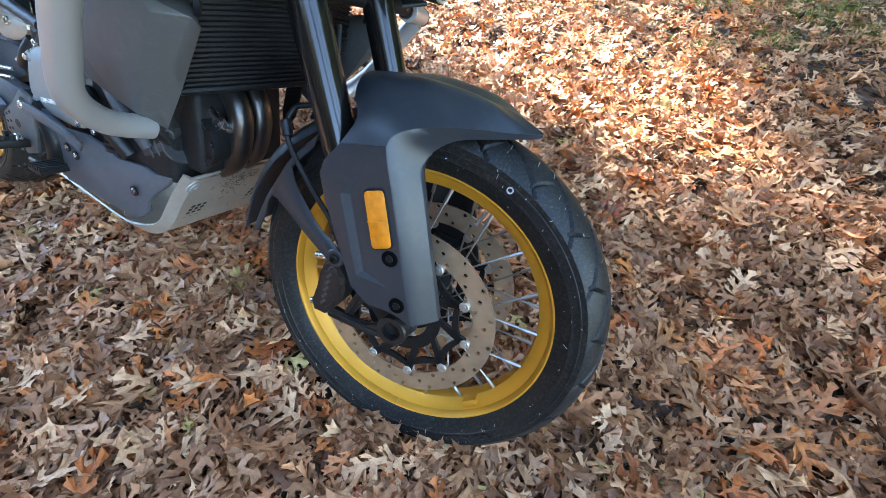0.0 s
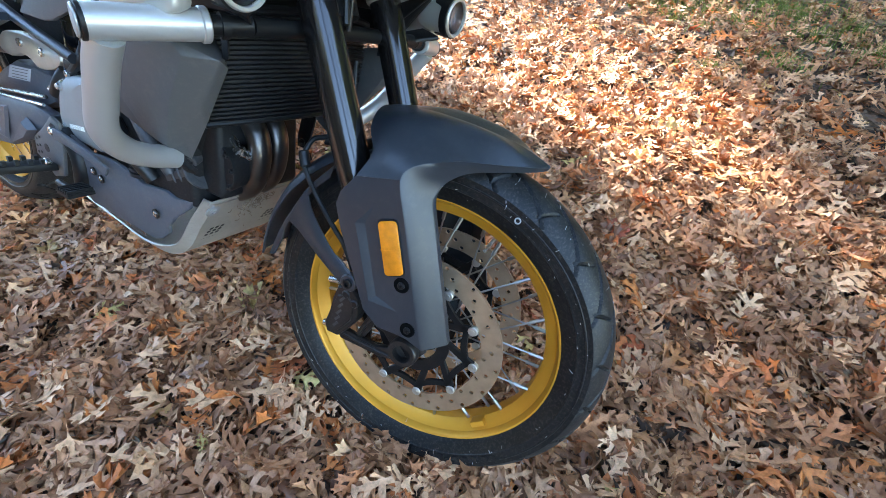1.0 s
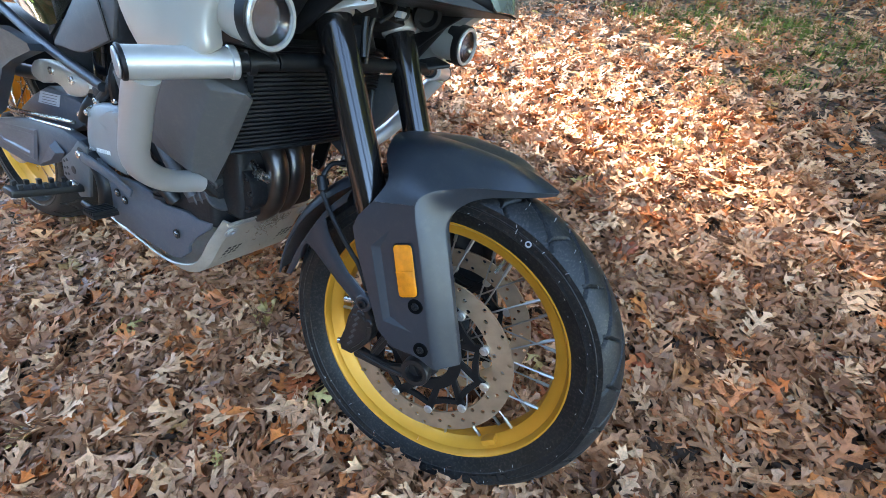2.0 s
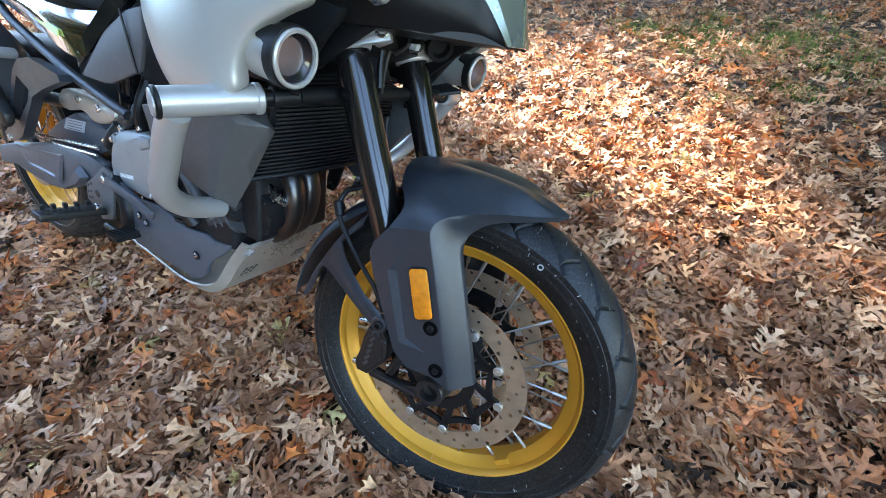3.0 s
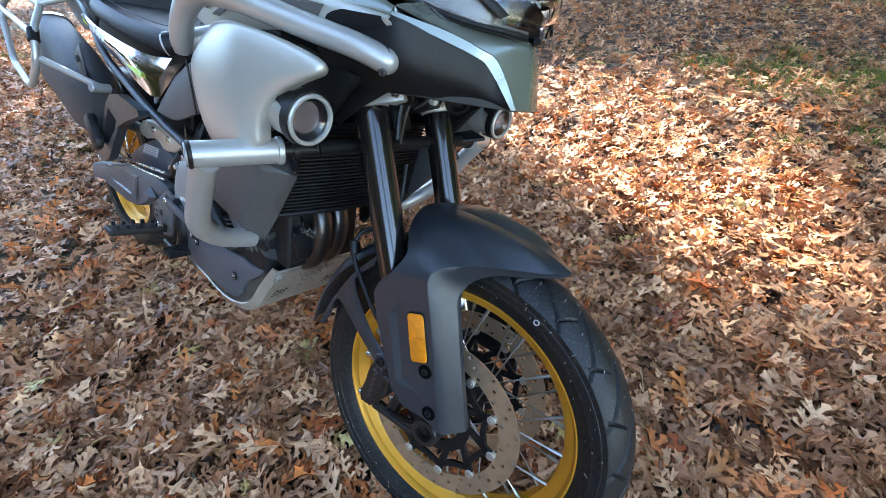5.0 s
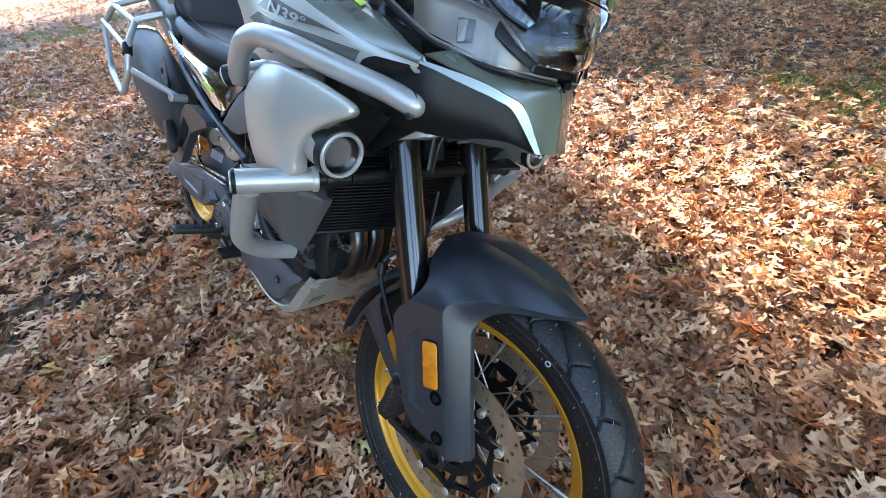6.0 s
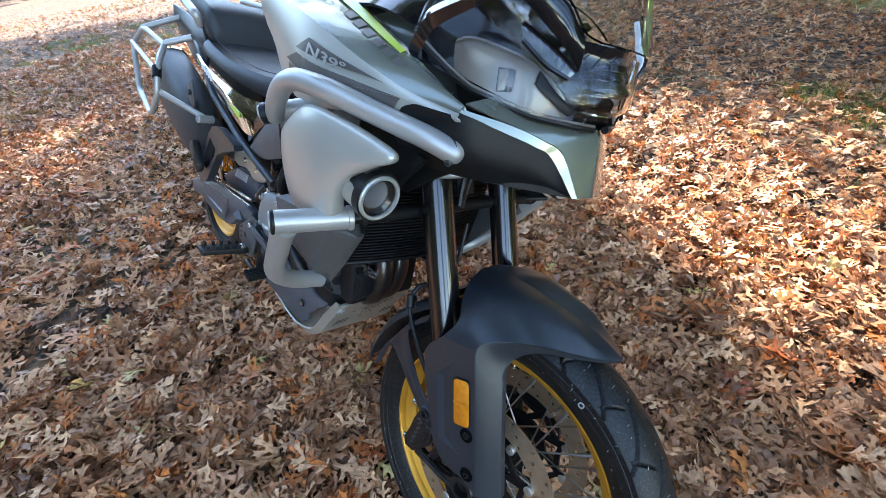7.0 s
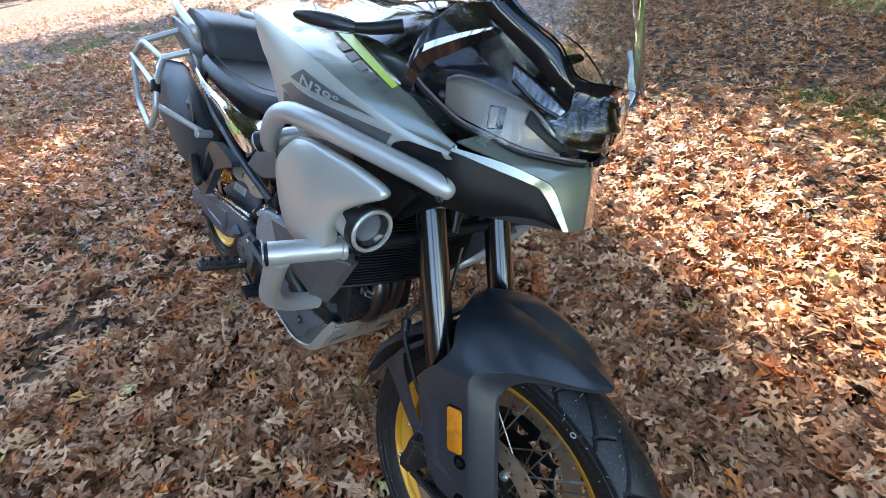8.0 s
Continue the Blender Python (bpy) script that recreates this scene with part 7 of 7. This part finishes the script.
        lb = part("label", bm, M_LABEL, bx, "grey printed label")
        for k in range(4):
            part("label_line", block(bmesh.new(), (-1.165 - 0.006 * k, s * 0.1122, 0.5495 - 0.008 * k), (0.08, 0.0006, 0.0018), Matrix.Rotation(radians(-6), 3, "Y")), M_FAIRD, lb)
        # pillion peg hanger: triangular frame with folded peg
        out = [(-1.289, 0.596), (-1.256, 0.640), (-1.234, 0.667), (-1.188, 0.699), (-1.125, 0.710), (-1.046, 0.702), (-0.986, 0.693), (-0.978, 0.680), (-1.085, 0.645), (-1.150, 0.617), (-1.178, 0.588), (-1.206, 0.563), (-1.244, 0.525), (-1.281, 0.491), (-1.323, 0.470), (-1.40, 0.452), (-1.40, 0.478), (-1.345, 0.515)]
        bm = bmesh.new()
        hole = [(-1.225, 0.655), (-1.169, 0.630), (-1.191, 0.600), (-1.280, 0.533), (-1.322, 0.532), (-1.282, 0.588)]
        ring = [min(hole, key=lambda h: math.hypot(h[0] - q[0], h[1] - q[1])) for q in out]
        sides = []
        for lat_, k in ((0.170, 0.985), (0.174, 1.0), (0.190, 1.0), (0.194, 0.975)):
            sides.append([bm.verts.new((q[0], s * lat_, q[1])) for q in out])
        rim = {h: [bm.verts.new((h[0], s * y, h[1])) for y in (0.172, 0.192)] for h in hole}
        n = len(out)
        for lo_, hi_ in zip(sides[:-1], sides[1:]):
            for i in range(n):
                bm.faces.new((lo_[i], lo_[(i + 1) % n], hi_[(i + 1) % n], hi_[i]))
        for face, j in ((sides[0], 0), (sides[-1], 1)):
            for i in range(n):
                g0, g1 = rim[ring[i]][j], rim[ring[(i + 1) % n]][j]
                bm.faces.new((face[i], face[(i + 1) % n], g1, g0) if g0 is not g1 else (face[i], face[(i + 1) % n], g0))
        order = [h for i, h in enumerate(ring) if h != ring[i - 1]]
        for i, h in enumerate(order):
            g = order[(i + 1) % len(order)]
            bm.faces.new((rim[h][0], rim[g][0], rim[g][1], rim[h][1]))
        for v in [v for v in bm.verts if not v.link_faces]:
            bm.verts.remove(v)
        hg = part("pillion_hanger", bm, M_COVER, MOTO, "matte dark grey pillion peg hanger")
        bm = bmesh.new()
        loft([[(x + dx * w, s * (0.212 + dy * w), z + dz * w) for dx, dz, dy in ((-0.022, -0.012, -0.012), (0.022, 0.012, -0.012), (0.022, 0.012, 0.012), (-0.022, -0.012, 0.012))] for x, z, w in ((-1.285, 0.520, 0.7), (-1.292, 0.540, 1.0), (-1.335, 0.600, 1.05), (-1.345, 0.612, 0.8))], bm=bm)
        part("folding_peg", bevel(bm, 0.005), M_HOSE, hg, "folded black rubber pillion peg")
        part("peg_bolt", bolt(bmesh.new(), (-1.375, s * 0.192, 0.468), (0, s, 0), 0.009, 0.005), M_STEEL, hg)
        # foot peg plate with holes, foot peg, brake pedal
        bm = bmesh.new()
        o = [(-1.026, 0.428), (-0.970, 0.462), (-0.920, 0.500), (-0.890, 0.492), (-0.888, 0.448), (-0.901, 0.414), (-0.92, 0.36), (-0.97, 0.345), (-0.995, 0.366), (-1.034, 0.384)]
        slab(bm, [(x, s * 0.160, z) for x, z in o], (0, 0.009 * s, 0))
        pp = part("footpeg_plate", bevel(bm, 0.003), M_SHROUD, MOTO, "grey footpeg plate with lightening holes")
        for x, z, r in ((-0.915, 0.472, 0.014), (-0.971, 0.415, 0.010), (-1.012, 0.427, 0.0035), (-0.996, 0.434, 0.0035), (-1.017, 0.409, 0.0035), (-1.002, 0.413, 0.0035), (-1.018, 0.393, 0.0035), (-1.003, 0.396, 0.0035)):
            # plate stays uncut; thin black discs stand for its shaded holes
            part("plate_hole", cyl(bmesh.new(), (x, s * 0.1685, z), (x, s * 0.1698, z), r, n=14), M_BLACK, pp)
        part("plate_bolt", bolt(bmesh.new(), (-0.913, s * 0.169, 0.470), (0, s, 0), 0.009, 0.009), M_STEEL, pp)
        bm = bmesh.new()
        slab(bm, [(x, s * (0.172 - 0.06 * (x + 0.9)), z) for x, z in ((-0.900, 0.480), (-0.883, 0.482), (-0.835, 0.473), (-0.774, 0.458), (-0.720, 0.440), (-0.733, 0.419), (-0.779, 0.438), (-0.842, 0.449), (-0.900, 0.458))], (0, 0.007 * s, 0))
        part("guard_strut", bevel(bm, 0.003), M_GUARD, MOTO, "blue-grey strut from the guard to the footpeg plate")
        bm = bmesh.new()
        loft([[(-0.940 + dx, s * y, 0.383 + dz + (y - 0.17) * 0.10) for dx, dz in ((-0.022, -0.008), (0.022, -0.008), (0.022, 0.010), (-0.022, 0.010))] for y in (0.175, 0.19, 0.300, 0.307)], bm=bm)
        bevel(bm, 0.004)
        for k in range(5):
            for sx in (-1, 1):
                block(bm, (-0.940 + 0.016 * sx, s * (0.20 + 0.022 * k), 0.402 + 0.0022 * k), (0.010, 0.008, 0.010))
        pg = part("foot_peg", bm, M_HOSE, MOTO, "black serrated foot peg")
        part("peg_bolt", cyl(bmesh.new(), (-0.925, s * 0.185, 0.398), (-0.925, s * 0.198, 0.400), 0.009, n=14, chamfer=0.002), M_STEEL, pg)
        bm = tube(bmesh.new(), [(-0.93, 0.178 * s, 0.345), (-0.86, 0.185 * s, 0.352), (-0.79, 0.200 * s, 0.372)], 0.008, 10, 4)
        block(bm, (-0.785, s * 0.205, 0.376), (0.045, 0.050, 0.008))
        pd = part("foot_lever", bm, M_BLACK, MOTO, "black serrated foot lever")
        for k in range(5):
            part("tooth", block(bmesh.new(), (-0.803 + 0.009 * k, s * 0.205, 0.383), (0.004, 0.048, 0.008)), M_BLACK, pd)
        bm = tube(bmesh.new(), [(-0.90, 0.150 * s, 0.47), (-0.86, 0.152 * s, 0.42), (-0.865, 0.155 * s, 0.345)], 0.020, 12, 4)
        part("frame_rail", bm, M_BLACK, MOTO)
        # pannier rails
        pts = [(-1.515, 0.245 * s, 0.890), (-1.44, 0.285 * s, 0.825), (-1.42, 0.295 * s, 0.74), (-1.52, 0.300 * s, 0.655), (-1.74, 0.295 * s, 0.70), (-1.85, 0.285 * s, 0.85), (-1.70, 0.270 * s, 0.925), (-1.515, 0.245 * s, 0.890)]
        bm = tube(bmesh.new(), bent(pts, 0.035), 0.0095, 12, 1)
        rk = part("pannier_rail", bm, M_BAR, MOTO, "silver tubular pannier rail")
        part("rail_cross", tube(bmesh.new(), [(-1.83, 0.290 * s, 0.86), (-1.44, 0.288 * s, 0.812)], 0.0085, 12, 1), M_BAR, rk)
        part("rail_brace", tube(bmesh.new(), [(-1.44, 0.292 * s, 0.755), (-1.284, 0.185 * s, 0.700)], 0.0095, 12, 1), M_BAR, rk)
        part("rail_arm", tube(bmesh.new(), [(-1.515, 0.245 * s, 0.895), (-1.47, 0.17 * s, 0.93)], 0.010, 12, 1), M_BAR, rk)
        part("rail_arm", tube(bmesh.new(), [(-1.72, 0.272 * s, 0.92), (-1.72, 0.14 * s, 0.98)], 0.010, 12, 1), M_BAR, rk)
        part("rail_clamp", cyl(bmesh.new(), (-1.455, 0.283 * s, 0.826), (-1.43, 0.290 * s, 0.795), 0.0145, n=14, chamfer=0.002), M_BLACK, rk)
        part("rail_stub", cyl(bmesh.new(), (-1.27, 0.215 * s, 0.702), (-1.285, 0.165 * s, 0.698), 0.013, n=16, chamfer=0.002), M_BAR, rk)
        # grab rail beside the pillion seat
        bm = tube(bmesh.new(), bent([(-1.42, 0.155 * s, 0.975), (-1.40, 0.172 * s, 1.005), (-1.60, 0.175 * s, 1.06), (-1.85, 0.12 * s, 1.075)], 0.03), 0.014, 12, 1)
        part("grab_rail", bm, M_BAR, MOTO, "silver grab rail")
        bm = bmesh.new()
        o = [(-1.36, 0.90), (-1.42, 0.975), (-1.80, 1.02), (-1.80, 0.96), (-1.50, 0.84), (-1.40, 0.845)]
        slab(bm, [(x, s * 0.14, z) for x, z in o], (0, 0.012 * s, 0))
        part("tail_panel", bevel(bm, 0.004), M_COVER, MOTO)
    # dark silencer on the right side
    bm = loft([[(x, -0.165 + w * 0.064 * math.copysign(abs(math.cos(g)) ** 0.7, math.cos(g)), z + 0.022 + 0.125 * w * math.copysign(abs(math.sin(g)) ** 0.7, math.sin(g))) for g in np.linspace(0, 2 * math.pi, 25)[:-1]] for x, z, w in ((-1.33, 0.605, 0.60), (-1.37, 0.61, 0.85), (-1.50, 0.635, 1.0), (-1.80, 0.72, 1.0), (-1.84, 0.73, 0.9))])
    sil = part("silencer", bm, M_SEAT, MOTO, "dark grey silencer with bright end trim", 40)
    bm = loft([[(x, -0.165 + w * 0.064 * math.copysign(abs(math.cos(g)) ** 0.7, math.cos(g)), z + 0.022 + 0.125 * w * math.copysign(abs(math.sin(g)) ** 0.7, math.sin(g))) for g in np.linspace(0, 2 * math.pi, 25)[:-1]] for x, z, w in ((-1.77, 0.712, 1.03), (-1.79, 0.717, 1.03))])
    part("silencer_band", bm, M_CHROME, sil)
    bm = bmesh.new()
    slab(bm, [(-1.43, -0.205, 0.775), (-1.36, -0.205, 0.81), (-1.345, -0.205, 0.72), (-1.39, -0.205, 0.70)], (0, 0.006, 0))
    bolt(bm, (-1.385, -0.206, 0.765), (0, -1, 0), 0.010, 0.006)
    part("silencer_lug", bevel(bm, 0.002), M_COVER, sil)
    # shock, reservoir, dark filler in the middle
    bm = cyl(bmesh.new(), (-0.88, -0.105, 0.62), (-0.87, -0.105, 0.71), 0.022, n=20, chamfer=0.003)
    cyl(bm, (-0.87, -0.105, 0.70), (-0.868, -0.105, 0.72), 0.025, n=20, chamfer=0.002)
    part("fluid_reservoir", bm, M_GLOSS, MOTO, "small dark brake fluid reservoir")
    for i, pts in enumerate(([(-0.88, -0.11, 0.62), (-0.91, -0.14, 0.57), (-0.93, -0.13, 0.52)], [(-0.84, -0.12, 0.60), (-0.88, -0.14, 0.58), (-0.95, -0.14, 0.55)], [(-0.80, -0.13, 0.66), (-0.81, -0.14, 0.63), (-0.87, -0.13, 0.60)], [(-0.76, -0.12, 0.72), (-0.77, -0.14, 0.66), (-0.79, -0.13, 0.60)])):
        part("hose", tube(bmesh.new(), pts, (0.010, 0.008, 0.009, 0.012)[i], 10, 5), (M_HOSE, M_STEEL, M_HOSE, M_BLACK)[i], MOTO)
    bm = bmesh.new()
    block(bm, (-0.98, 0, 0.66), (0.40, 0.16, 0.30))
    block(bm, (-1.40, 0, 0.87), (0.75, 0.20, 0.12), Matrix.Rotation(radians(8), 3, "Y"))
    part("inner_frame", bevel(bm, 0.02), M_BLACK, MOTO)
    bm = sheet([[(-1.60 + 0.36 * math.cos(a), y, 0.366 + 0.36 * math.sin(a)) for y in (-0.09, 0, 0.09)] for a in np.linspace(0.35, 1.7, 9)], 0.004)
    part("rear_hugger", bm, M_BLACK, MOTO)
    # side stand on the far side
    bm = tube(bmesh.new(), [(-0.85, 0.13, 0.34), (-0.84, 0.20, 0.22), (-0.83, 0.285, 0.100)], 0.013, 12, 2)
    st = part("side_stand", bm, M_BLACK, MOTO, "black side stand holding the machine up")
    bm = cyl(bmesh.new(), (-0.83, 0.28, 0.104), (-0.825, 0.292, 0.088), 0.032, n=20, chamfer=0.003)
    part("stand_foot", bm, M_BLACK, st)
    bm = bmesh.new()
    slab(bm, [(-0.50, 0.165, 0.60), (-0.46, 0.168, 0.60), (-0.495, 0.175, 0.51), (-0.510, 0.176, 0.490), (-0.532, 0.176, 0.492), (-0.530, 0.175, 0.52)], (0, 0.008, 0))
    bolt(bm, (-0.513, 0.176, 0.506), (0, -1, 0), 0.009, 0.006)
    part("bar_bracket", bevel(bm, 0.003), M_BLACK, MOTO)


rear_end()
